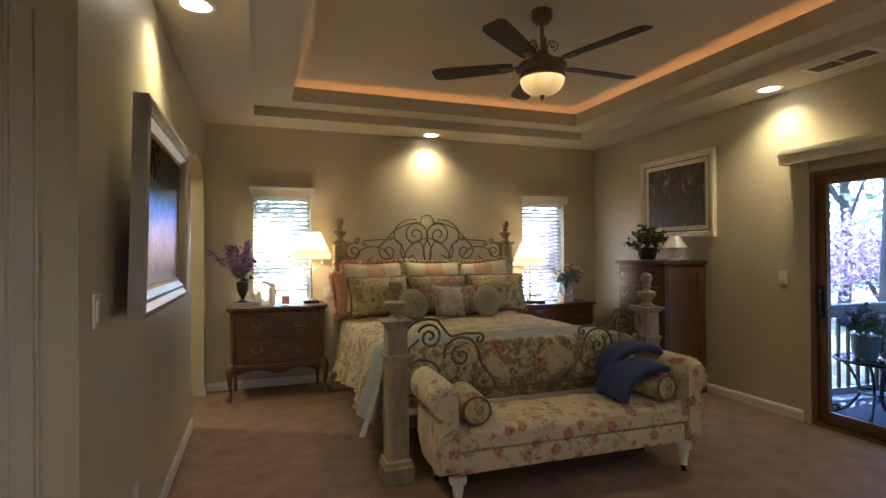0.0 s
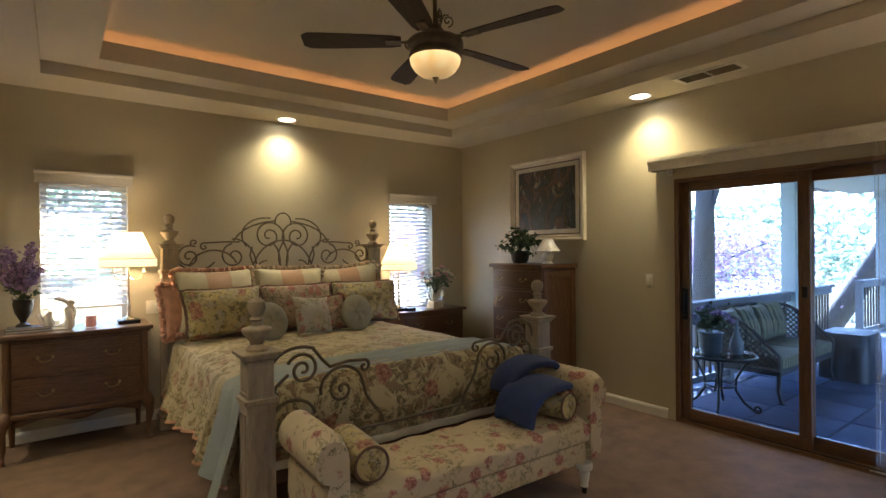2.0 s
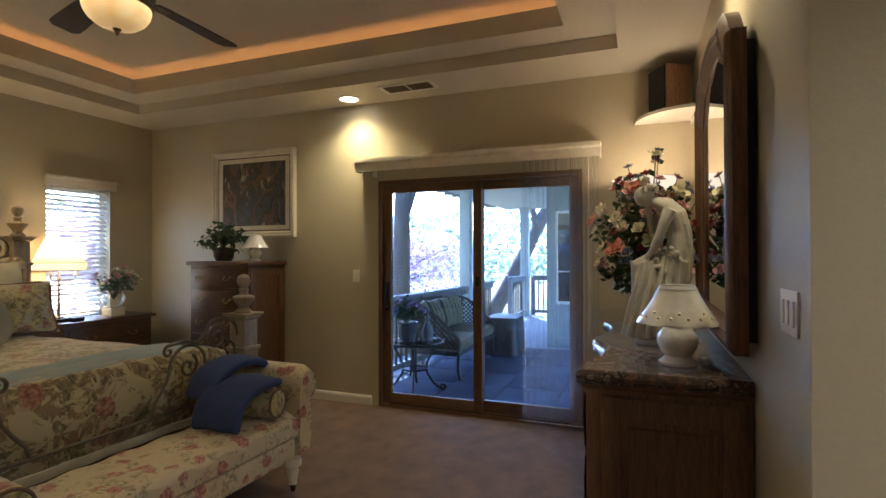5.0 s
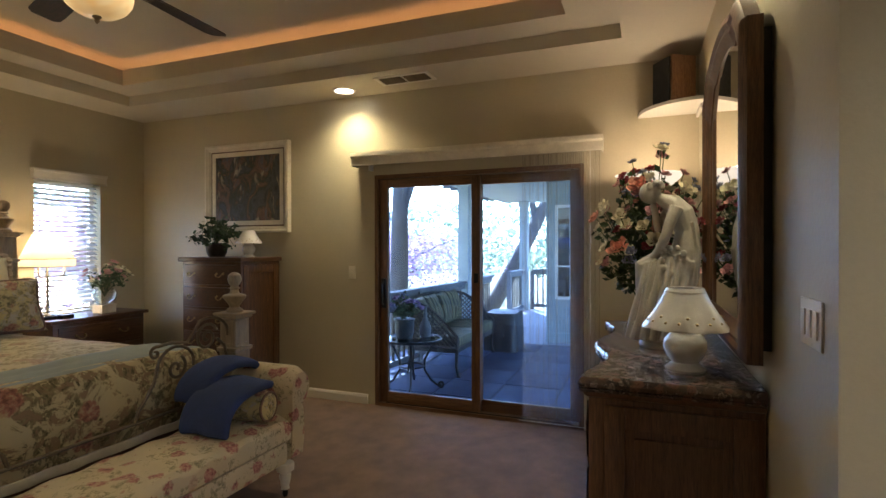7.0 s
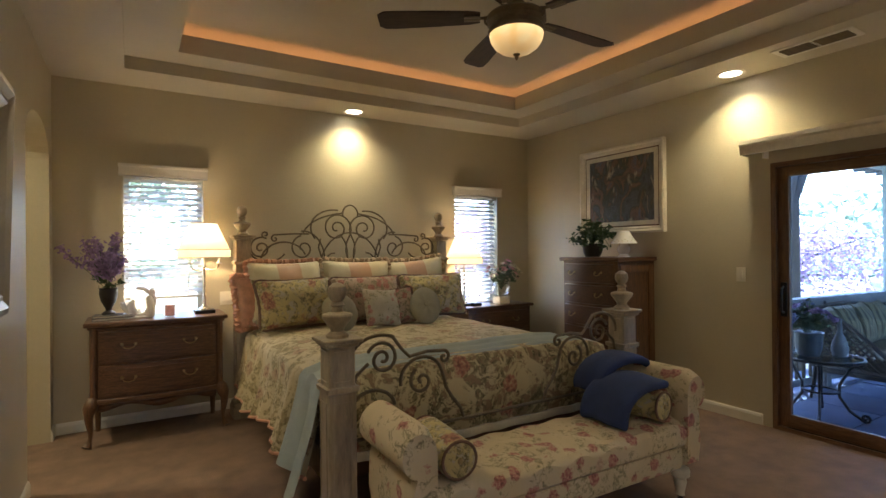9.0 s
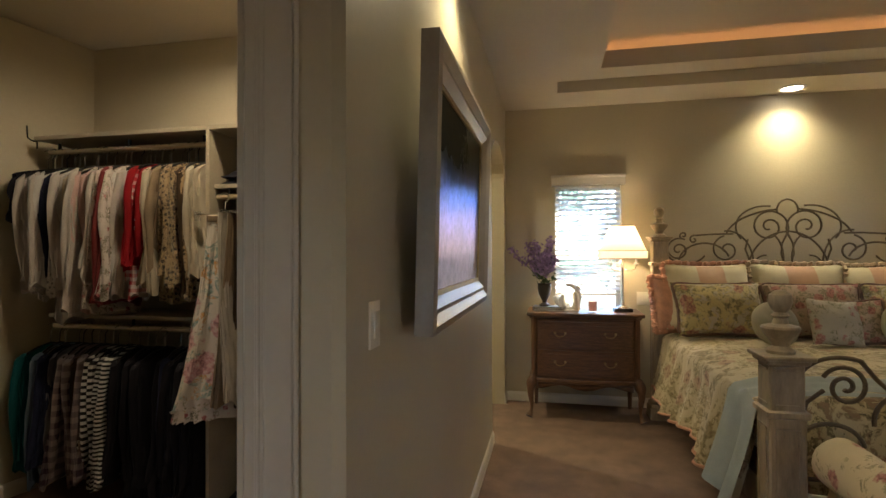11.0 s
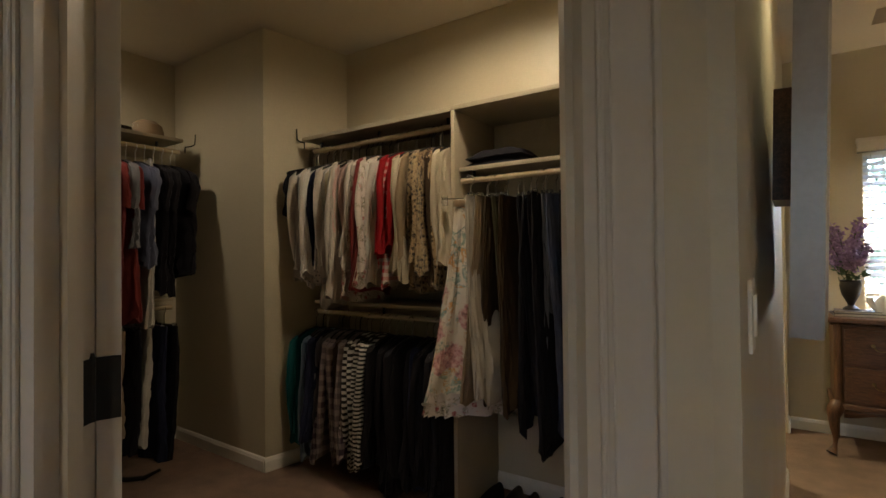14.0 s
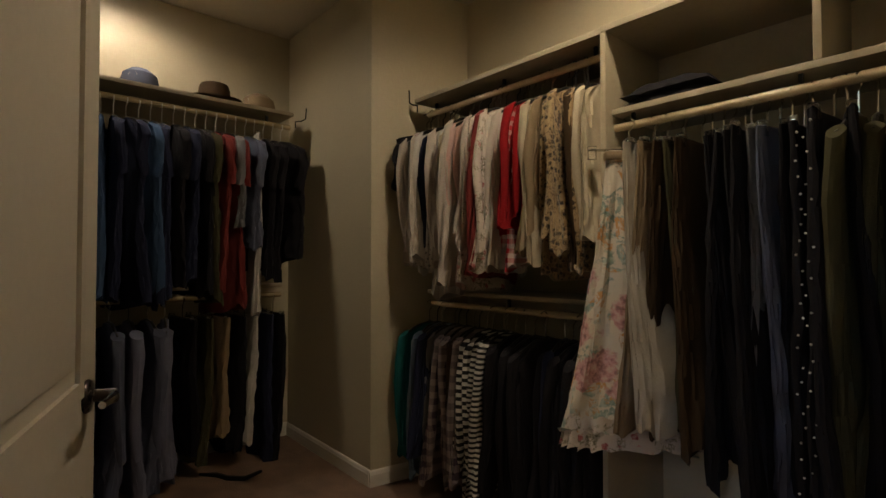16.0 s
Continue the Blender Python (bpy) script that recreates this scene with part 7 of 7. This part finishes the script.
row_w(["black", "black", "black", "white", "slate", "grey", "rust", "rust", "olive", "black", "navy", "black", "navy", "navy", "blue", "navy", "navy", "blue", "blue", "seafoam", "paleblue", "teal", "seafoam", "teal", "blue", "teal", "blue", "blue", "denim", "navy", "slate"],
      3.03, 1.35, 2.045, -3.50, ["shirt"] * 3 + ["trousers"] + ["shirt"] * 27, 0.44, [0.82, 0.90, 0.86, 1.10, 0.6, 0.6, 0.95, 0.86] + [0.92] * 23, 0.042, True)
row_w(["black", "navy", "white", "black", "tan", "olive", "black", "lavender", "slate", "lavender", "slate", "lavender", "slate", "black", "lavender", "slate", "black", "grey", "denim", "navy"],
      3.0, 1.35, 0.985, -3.53, ["trousers"] * 7 + ["shirt"] * 13, 0.42, [0.84, 0.86, 0.72, 0.8, 0.7, 0.75, 0.8, 0.8, 0.8, 0.85] + [0.86] * 10, 0.055)


# ---------------------------------------------------------------- hats and folded things on the shelves
def hat(m, material, kind, label):
    h = thing("hat", m, label, "hat", "hats on the shelf")
    if kind == "fedora":
        part("crown", lathe([(0.09, 0.008), (0.092, 0.03), (0.086, 0.09), (0.078, 0.115), (0.05, 0.118), (0.0, 0.10)], 28, squash=1.2), material, h)
        bm = bmesh.new()
        grid_faces(bm, [[(r * math.cos(2 * math.pi * i / 40), 1.15 * r * math.sin(2 * math.pi * i / 40), 0.006 + z + (0.02 * abs(math.cos(2 * math.pi * i / 40)) if r > 0.13 else 0)) for i in range(40)] for r, z in ((0.09, 0), (0.12, 0.0), (0.155, 0.0), (0.156, 0.004), (0.12, 0.005), (0.09, 0.006))], True)
        part("brim", bm, material, h)
        part("band", lathe([(0.0935, 0.012), (0.0945, 0.036), (0.092, 0.036), (0.091, 0.012)], 28, squash=1.2), BLACK, h)
    else:
        part("crown", lathe([(0.09, 0.0), (0.092, 0.04), (0.082, 0.085), (0.05, 0.112), (0.0, 0.12)], 28, squash=1.15), material, h)
        bm = bmesh.new()
        grid_faces(bm, [[(0.085 * math.cos(a) * k, 0.0 - 0.09 - 0.07 * (k - 1) * 6 * math.sin(a), 0.012 - 0.02 * (k - 1) * 5) for a in [math.pi * i / 14 for i in range(15)]] for k in (1.0, 1.08, 1.16)], False)
        q = part("visor", bm, material, h)
        md = q.modifiers.new("thickness", "SOLIDIFY")
        md.thickness = 0.004
        part("badge", lathe([(0.0, 0.0), (0.022, 0.0), (0.022, 0.003), (0.0, 0.003)], 16), C["white"], h).matrix_basis = pose(0, -0.096, 0.055, 80, 0, 0)


hat(pose(-3.60, 2.27, 2.128, 0, 0, 60), C["slate"], "cap", "navy baseball cap with a round badge on the shelf")
hat(pose(-3.60, 2.66, 2.128, 0, 0, 80), C["brown"], "fedora", "brown felt fedora with a dark band on the shelf")
hat(pose(-3.60, 2.93, 2.128, 0, 0, 20), C["tan"], "cap", "tan cloth cap on the shelf")
fd = thing("folded_sweater", pose(-1.25, 3.58, 1.767), "dark folded sweater on the closet shelf", "sweater")
bm = bmesh.new()
for k in range(2):
    rows = []
    for i in range(13):
        u = -1 + 2 * i / 12
        rows.append([(u * (0.17 - 0.01 * k), v * 0.13, 0.002 + 0.04 * k + (0.05 * (1 - u ** 4) * (1 - v ** 4) + 0.02 * noise.noise(Vector((u * 3, v * 3, k)))) * t) for v, t in [(-1 + j / 4, 1) for j in range(9)] + [(1 - j / 4, 0) for j in range(9)]])
    grid_faces(bm, rows, True, True)
part("knit", bm, C["black"], fd)

# shoes in a row on the closet floor
for k in range(9):
    f = k / 8
    s = thing("shoe", pose(-1.36 + 0.115 * k, 3.56 + 0.02 * (k % 2), 0.0, 0, 0, 178 + 5 * (k % 3)), "dark leather shoe on the closet carpet", "shoe", "shoes on the floor")
    bm = bmesh.new()
    rows = []
    for i in range(11):
        t = i / 10
        wd = 0.036 * (0.75 + 0.35 * math.sin(t * 2.6)) * (1 if t < 0.95 else 0.75)
        ht = 0.075 - 0.045 * max(0, t - 0.35) / 0.65
        rows.append([(wd * math.cos(a), -0.13 + 0.26 * t, 0.012 + ht * max(0, math.sin(a)) ** 0.7) for a in [math.pi * q / 8 for q in range(9)]])
    grid_faces(bm, rows, True, True)
    part("upper", bm, (C["black"], URN, C["brown"])[k % 3], s)
    part("sole", boxes((-0.034, 0.034, -0.13, 0.128, 0, 0.0118), bevel=0.004), BLACK, s)
bag = thing("dropped_belt", pose(-3.30, 2.66, 0.0), "black belt fallen on the closet carpet", "belt")
part("strap", tube([(-0.16, -0.1, 0.008), (-0.08, -0.03, 0.01), (0.0, 0.0, 0.01), (0.09, 0.06, 0.02), (0.12, 0.14, 0.05)], 0.014, 8, taper=[0.6, 1, 1, 1, 0.6]), BLACK, bag)

# ---------------------------------------------------------------- patio
SLATE = mat("patio_slate", (0.075, 0.095, 0.14), 0.8, var=0.3, scale=3, fine=40, bump=0.4, dist=0.006, island=0.25)
GROUT = mat("patio_joint", (0.05, 0.05, 0.055), 0.9, var=0.2, scale=6, fine=60, bump=0.3)
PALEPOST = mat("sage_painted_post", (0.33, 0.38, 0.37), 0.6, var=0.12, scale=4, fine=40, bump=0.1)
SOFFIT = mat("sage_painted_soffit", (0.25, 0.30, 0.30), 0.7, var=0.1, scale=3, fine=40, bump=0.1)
RAILWOOD = mat("weathered_rail", (0.13, 0.135, 0.14), 0.6, var=0.2, scale=4, fine=50, bump=0.2, stretch=(0.4, 4, 4))
DECK = mat("weathered_deck", (0.26, 0.275, 0.31), 0.65, var=0.15, scale=4, fine=40, bump=0.2, island=0.2)
for m_ in (SLATE, DECK, GROUT):
    m_.node_tree.nodes["Principled BSDF"].inputs["Specular IOR Level"].default_value = 0.1
POTGREY = mat("grey_glazed_pot", (0.05, 0.06, 0.065), 0.4, var=0.3, scale=12, fine=60, bump=0.1)
WICKER = mat("dark_wicker", (0.03, 0.028, 0.028), 0.5, var=0.3, scale=12, fine=90, bump=0.3)
CUSHION_STRIPE = stripes("olive_striped_canvas", (0.16, 0.14, 0.08), (0.05, 0.05, 0.03), 5, "X")
GROUND = mat("leafy_ground", (0.14, 0.12, 0.07), 0.95, var=0.5, scale=0.8, fine=12, bump=0.8, dist=0.05)
BARK = mat("grey_bark", (0.10, 0.085, 0.07), 0.9, var=0.4, scale=6, fine=40, bump=0.8, dist=0.02, stretch=(3, 3, 0.7))


def leafmat(name, col, light):
    m, nt, p = nodes_of(name)
    gm = nt.nodes.new("ShaderNodeNewGeometry")
    c = ramp(nt, gm.outputs["Random Per Island"], [(0, col), (1, light)])
    link(nt, c.outputs[0], p.inputs["Base Color"])
    p.inputs["Roughness"].default_value = 0.5
    t = nt.nodes.new("ShaderNodeBsdfTranslucent")
    link(nt, c.outputs[0], t.inputs[0])
    ms = nt.nodes.new("ShaderNodeMixShader")
    ms.inputs[0].default_value = 0.45
    link(nt, p.outputs[0], ms.inputs[1])
    link(nt, t.outputs[0], ms.inputs[2])
    link(nt, ms.outputs[0], nt.nodes["Material Output"].inputs[0])
    return m


LEAF_GREEN = leafmat("oak_leaf", (0.10, 0.14, 0.08), (0.30, 0.35, 0.22))
LEAF_PLUM = leafmat("plum_leaf", (0.17, 0.09, 0.17), (0.40, 0.29, 0.40))

structure("ground", boxes((-200, 260, -200, 260, -1.3, -1.2)), GROUND, "leaf-strewn ground falling away below the deck")
pf = structure("pavement_patio", boxes((4.80, 8.45, -2.6, 3.95, -0.14, -0.095)), GROUT, "slate paved covered patio")
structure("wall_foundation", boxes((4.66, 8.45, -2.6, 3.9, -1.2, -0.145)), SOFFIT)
structure("deck_far", boxes((8.455, 13.0, -2.6, 3.75, -0.17, -0.10)), DECK, "grey boarded far deck")
structure("wall_deck_base", boxes((8.5, 12.9, -2.5, 3.65, -1.2, -0.175)), SOFFIT)
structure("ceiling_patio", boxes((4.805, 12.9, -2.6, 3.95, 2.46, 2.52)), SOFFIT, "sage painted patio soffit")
structure("roof_patio", boxes((4.81, 13.6, -2.7, 4.5, 2.66, 2.74)), SOFFIT, "patio roof with open rafters")
WX, WY = 8.67, 2.22
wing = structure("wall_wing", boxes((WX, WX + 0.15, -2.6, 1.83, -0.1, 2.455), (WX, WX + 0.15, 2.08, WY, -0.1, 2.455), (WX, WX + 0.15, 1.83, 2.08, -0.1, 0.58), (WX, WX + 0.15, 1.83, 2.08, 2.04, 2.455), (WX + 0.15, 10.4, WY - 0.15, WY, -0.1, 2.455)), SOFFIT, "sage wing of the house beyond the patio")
ww = structure("window_3", boxes((WX - 0.03, WX + 0.06, 1.83, 1.86, 0.58, 2.04), (WX - 0.03, WX + 0.06, 2.05, 2.08, 0.58, 2.04), (WX - 0.03, WX + 0.06, 1.86, 2.05, 0.58, 0.62), (WX - 0.03, WX + 0.06, 1.86, 2.05, 2.0, 2.04), (WX - 0.02, WX + 0.05, 1.86, 2.05, 1.08, 1.10)), TRIM, "white framed narrow window of the wing")
for za, zb in ((0.62, 1.08), (1.10, 2.0)):
    p = part("pane", boxes((WX + 0.02, WX + 0.026, 1.86, 2.05, za, zb)), WINGGLASS, ww)
part("plinth", boxes((WX - 0.02, WX - 0.001, -2.6, WY, -0.094, 0.06)), SOFFIT, wing)
rt = structure("trim_rafters", boxes((4.82, 13.5, 3.955, 3.995, 2.50, 2.655)), SOFFIT)
for k in range(20):
    part("rafter", boxes((4.95 + 0.42 * k, 5.02 + 0.42 * k, 3.995, 4.46, 2.54, 2.655)), RAILWOOD, rt)
    if k < 10:
        part("rafter", boxes((13.2, 13.56, -2.4 + 0.6 * k, -2.33 + 0.6 * k, 2.54, 2.655)), RAILWOOD, rt)


def post(x, y, z0, z1, w=0.09):
    p = thing("patio_post", pose(x, y, z0), "sage painted square post holding the patio roof", "post", "patio posts")
    part("shaft", boxes((-w, w, -w, w, 0, z1 - z0), bevel=0.006), PALEPOST, p)
    part("base_collar", boxes((-w - 0.02, w + 0.02, -w - 0.02, w + 0.02, 0, 0.14), bevel=0.005), PALEPOST, p)
    part("cap_collar", boxes((-w - 0.02, w + 0.02, -w - 0.02, w + 0.02, z1 - z0 - 0.12, z1 - z0), bevel=0.005), PALEPOST, p)


post(8.33, 3.45, -0.095, 2.46, 0.085)
post(5.1, 3.85, -0.095, 2.46, 0.09)
post(12.62, 3.41, -0.10, 2.46, 0.095)


def railing(name, x0, y0, x1, y1, zf, zt):
    d = Vector((x1 - x0, y1 - y0, 0))
    L = d.length
    r = thing(name, pose(x0, y0, zf, 0, 0, math.degrees(math.atan2(d.y, d.x))), "deck railing with dark balusters and a pale cap rail", "railing", "deck railings")
    h = zt - zf
    part("cap_rail", boxes((0, L, -0.06, 0.06, h - 0.04, h), bevel=0.005), RAILWOOD, r)
    part("top_rail", boxes((0, L, -0.02, 0.02, h - 0.13, h - 0.0405)), RAILWOOD, r)
    part("bottom_rail", boxes((0, L, -0.02, 0.02, 0.06, 0.13)), RAILWOOD, r)
    n = max(2, int(L / 0.125))
    b0 = None
    for k in range(1, n):
        m = pose(L * k / n, 0, 0.13)
        if b0 is None:
            b0 = part("baluster", boxes((-0.012, 0.012, -0.012, 0.012, 0, h - 0.26)), BLACK, r)
            b0.matrix_basis = m
        else:
            shared("baluster", b0.data, r, m)
    for k in range(int(L / 1.9) + 1):
        part("newel", boxes((min(1.9 * k, L - 0.05) - 0.045, min(1.9 * k, L - 0.05) + 0.045, -0.045, 0.045, 0, h - 0.0405)), RAILWOOD, r)


railing("railing", 4.85, 3.70, 8.24, 3.44, -0.095, 0.86)
railing("railing", 8.52, 3.47, 10.05, 3.50, -0.10, 0.86)
railing("railing", 11.47, 3.49, 12.5, 3.42, -0.10, 0.86)
railing("railing", 12.8, 3.25, 12.8, -2.4, -0.10, 0.86)

# iron side table with a flower pot
tb = thing("patio_table", pose(5.54, 3.10, -0.095), "round black iron patio table with scrolled legs", "table")
part("tabletop", lathe([(0.0, 0.515), (0.29, 0.515), (0.30, 0.52), (0.30, 0.535), (0.0, 0.535)], 36), CLEAR, tb, "glass tabletop")
part("rim", tube([(0.305 * math.cos(2 * math.pi * i / 40), 0.305 * math.sin(2 * math.pi * i / 40), 0.525) for i in range(41)], 0.014, 8), BLACK, tb)
part("ring", tube([(0.13 * math.cos(2 * math.pi * i / 24), 0.13 * math.sin(2 * math.pi * i / 24), 0.24) for i in range(25)], 0.009, 6), BLACK, tb)
lm = tube([(0.28, 0, 0.51), (0.20, 0, 0.44), (0.13, 0, 0.30), (0.13, 0, 0.20), (0.20, 0, 0.09), (0.28, 0, 0.03), (0.31, 0, 0.013)] + spiral(0.30, 0.048, 0.036, 1.2, math.radians(-80), 1, steps=14), 0.012, 7)
l0 = part("leg", lm, BLACK, tb)
for k in range(4):
    if k:
        shared("leg", l0.data, tb, pose(0, 0, 0, 0, 0, 90 * k + 20))
    else:
        l0.matrix_basis = pose(0, 0, 0, 0, 0, 20)
bouquet("patio_flowers", pose(5.50, 3.17, 0.442), "purple flowers in a grey patio pot", [(0.0, 0), (0.08, 0), (0.10, 0.06), (0.105, 0.18), (0.115, 0.2), (0.10, 0.205), (0.0, 0.19)], POTGREY, 0.2, 0.2, 0.26, [(LILAC, 14, 0.05, 0), (BLUEBLOOM, 10, 0.045, 0)], 220, 0.07, 31)
vs = thing("patio_bottle", pose(5.66, 3.00, 0.442), "slim stone bottle vase on the patio table", "vase")
part("body", lathe([(0.0, 0), (0.05, 0), (0.065, 0.05), (0.055, 0.12), (0.02, 0.2), (0.016, 0.30), (0.024, 0.32), (0.0, 0.31)], 20), RAILWOOD, vs)

# wicker loveseat facing the house side
ls = thing("wicker_loveseat", pose(6.88, 3.10, -0.095), "dark woven loveseat with olive striped cushions on the patio", "loveseat")
part("seat_frame", boxes((-0.75, 0.75, -0.30, 0.30, 0.27, 0.33), bevel=0.012), WICKER, ls)
for sx in (-0.74, 0.74):
    part("leg", tube([(sx, -0.27, 0.46), (sx * 1.01, -0.29, 0.30), (sx, -0.28, 0.12), (sx * 1.01, -0.31, 0.012)], 0.021, 10, taper=[0.9, 1.1, 0.85, 0.75]), BLACK, ls)
    part("foot", lathe([(0.0, 0), (0.03, 0), (0.032, 0.012), (0.018, 0.022), (0.0, 0.022)], 14, at=(sx * 1.01, -0.31, 0)), BLACK, ls)
    part("leg", tube([(sx, 0.28, 0.33), (sx * 1.01, 0.30, 0.15), (sx, 0.33, 0.0)], 0.02, 8, taper=[1.1, 0.9, 0.7]), BLACK, ls)


def lattice(w, top, n, m, strip=0.010):
    """Woven lattice panel in the x-z plane under the curve top(u), u from 0 to 1 across."""
    bm = bmesh.new()
    step = w / n
    for s in (-1, 1):
        for k in range(-2 * n, 3 * n):
            pts = []
            for q in range(25):
                z = 0.9 * q / 24
                x = -w / 2 + k * step + s * z
                if -w / 2 <= x <= w / 2 and z <= top((x + w / 2) / w):
                    pts.append((x, 0.005 * s, z))
            if len(pts) > 1:
                tube(pts, strip, 5, bm)
    edge = [(-w / 2 + w * i / 24, 0, top(i / 24)) for i in range(25)]
    tube([(-w / 2, 0, 0)] + edge + [(w / 2, 0, 0), (-w / 2, 0, 0)], 0.02, 8, bm)
    bmesh.ops.transform(bm, matrix=m, verts=bm.verts)
    return bm


def arm_top(u):
    """Arm height from the front edge (0) to the back (1), a falling curve."""
    return 0.14 + 0.37 * math.sin(min(1.0, u * 1.08) * math.pi / 2) ** 1.1


for sx in (-0.76, 0.76):
    part("arm_panel", lattice(0.60, arm_top, 10, pose(sx, 0, 0.33, 0, 0, 90)), WICKER, ls, "woven lattice arm")
part("back_panel", lattice(1.50, lambda u: 0.50 + 0.05 * math.sin(u * math.pi), 22, pose(0, 0.31, 0.33, -8, 0, 0)), WICKER, ls, "woven lattice back")
for k in (-1, 1):
    part("seat_cushion", boxes((k * 0.365 - 0.355, k * 0.365 + 0.355, -0.32, 0.22, 0.332, 0.46), bevel=0.045), CUSHION_STRIPE, ls, "olive seat cushion")
for k, x in enumerate((-0.55, -0.19, 0.19, 0.55)):
    q = part("back_cushion", cushion(0.40, 0.46, 0.2, 0.02, 10, 50 + k), CUSHION_STRIPE, ls, "olive striped back cushion")
    q.matrix_basis = pose(x, 0.19, 0.44, -14, 0, (4, -3, 5, -6)[k])
ck = thing("covered_table", pose(7.98, 2.72, -0.095, 0, 0, 0), "dark cloth-covered low table on the patio", "table")
bm = bmesh.new()
rows = []
for z, k in ((0.0, 1.0), (0.25, 0.98), (0.5, 0.94), (0.54, 0.9), (0.55, 0.5)):
    rows.append([(0.32 * k * math.cos(a) * (abs(math.cos(a)) ** 8 + abs(math.sin(a)) ** 8) ** -0.125 * (1 + 0.03 * math.sin(9 * a) * (z < 0.4)), 0.25 * k * math.sin(a) * (abs(math.cos(a)) ** 8 + abs(math.sin(a)) ** 8) ** -0.125, z) for a in [2 * math.pi * i / 48 for i in range(48)]])
grid_faces(bm, rows, True, True)
part("cover", bm, WICKER, ck)


# ---------------------------------------------------------------- trees
def tree(name, x, y, z, h, lean, leaf, label, seed, crown_r, n_leaf, size, trunk_r=0.16, crown_z=0.62, flat=0.7):
    t = thing(name, pose(x, y, z), label, "tree", "garden trees")
    rnd = random.Random(seed)
    bm = bmesh.new()
    top = Vector((lean[0], lean[1], h * 0.7))
    pts = [Vector((top.x * f + 0.12 * math.sin(f * 5 + seed), top.y * f + 0.1 * math.cos(f * 4 + seed) - 0.1 * math.cos(seed), top.z * f)) for f in [k / 9 for k in range(10)]]
    tube(pts, trunk_r, 12, bm, taper=[1.35, 1.1, 1, 0.95, 0.9, 0.84, 0.78, 0.7, 0.6, 0.45])
    ends = []
    for k in range(9):
        a = k * 2.4 + seed
        s = pts[5 + k % 5]
        e = Vector((top.x + crown_r * rnd.uniform(0.4, 0.9) * math.cos(a), top.y + crown_r * rnd.uniform(0.4, 0.9) * math.sin(a), h * rnd.uniform(crown_z, 1.0)))
        mid = s.lerp(e, 0.5) + Vector((0, 0, 0.2))
        tube([s, mid, e], trunk_r * 0.4, 7, bm, taper=[1, 0.7, 0.3])
        ends += [mid, e, s.lerp(e, 0.75)]
    part("trunk", bm, BARK, t)

    def place(k):
        c = ends[k % len(ends)]
        return (c.x + rnd.gauss(0, crown_r * 0.26), c.y + rnd.gauss(0, crown_r * 0.26), c.z + rnd.gauss(0, crown_r * 0.2 * flat))
    part("crown", leaves(n_leaf, place, size, rnd=rnd), leaf, t)


tree("oak_tree", 15.5, 5.5, -1.2, 8.4, (1.0, -3.1), LEAF_GREEN, "leaning oak with a thick grey trunk beyond the deck", 2, 2.4, 3600, 0.10, 0.23, 0.75)
tree("oak_tree", 9.7, 5.15, -1.2, 8.0, (0.15, 0.3), LEAF_GREEN, "oak with a grey trunk beside the railing", 5, 2.2, 3400, 0.10, 0.20, 0.75)
tree("plum_tree", 13.5, 7.4, -1.2, 3.3, (0.3, 0.1), LEAF_PLUM, "purple-leaved plum tree past the railing", 3, 2.4, 6500, 0.10, 0.10, 0.55, 0.5)
tree("plum_tree", 10.6, 8.6, -1.2, 3.2, (-0.2, 0.2), LEAF_PLUM, "purple-leaved plum tree past the railing", 7, 2.2, 5600, 0.10, 0.10, 0.55, 0.5)
tree("plum_tree", 6.6, 10.6, -1.2, 3.8, (0.1, 0.1), LEAF_PLUM, "purple-leaved plum tree behind the bedroom window", 9, 2.0, 2400, 0.18, 0.10, 0.4)
tree("oak_tree", -0.5, 19.0, -1.2, 7.0, (0.3, -0.2), LEAF_GREEN, "green oak behind the bedroom window", 11, 2.4, 2200, 0.24, 0.18)
tree("oak_tree", 21.5, 13.5, -1.2, 9.0, (0.3, 0.2), LEAF_GREEN, "green oak on the slope past the deck", 13, 3.0, 1500, 0.24, 0.2)
tree("oak_tree", 22.5, 1.0, -1.2, 8.0, (0.3, 0.2), LEAF_GREEN, "green oak on the slope past the deck", 17, 3.0, 1500, 0.24, 0.2)
tree("oak_tree", 9.0, 24.0, -1.2, 9.0, (0.3, 0.2), LEAF_GREEN, "green oak on the slope behind the house", 19, 3.2, 1500, 0.26, 0.2)
# far woods
rw = random.Random(77)
wood_ = part("woods", leaves(16000, lambda k: (lambda a, r: (r * math.cos(a), r * math.sin(a), -1 + 3.6 * rw.random() ** 1.6 + 0.04 * r))(rw.uniform(-0.35, 1.9), rw.uniform(24, 44)), 0.42, rnd=rw), LEAF_GREEN)
tagged(wood_, "sunlit green woods on the slope beyond the garden", "woods", kind="stuff")

# patio pavers, laid with open joints
pm = boxes((-0.292, 0.292, -0.292, 0.292, 0, 0.018), bevel=0.006)
p0 = part("paver", pm, SLATE, pf)
k = 0
for i in range(6):
    for j in range(11):
        m = pose(5.12 + 0.6 * i, -2.28 + 0.6 * j, -0.0949 - 0.016, 0, 0, 0) @ Matrix.Translation((0, 0, 0.002 * ((i * 7 + j * 3) % 4)))
        if k == 0:
            p0.matrix_basis = m
        else:
            shared("paver", p0.data, pf, m)
        k += 1
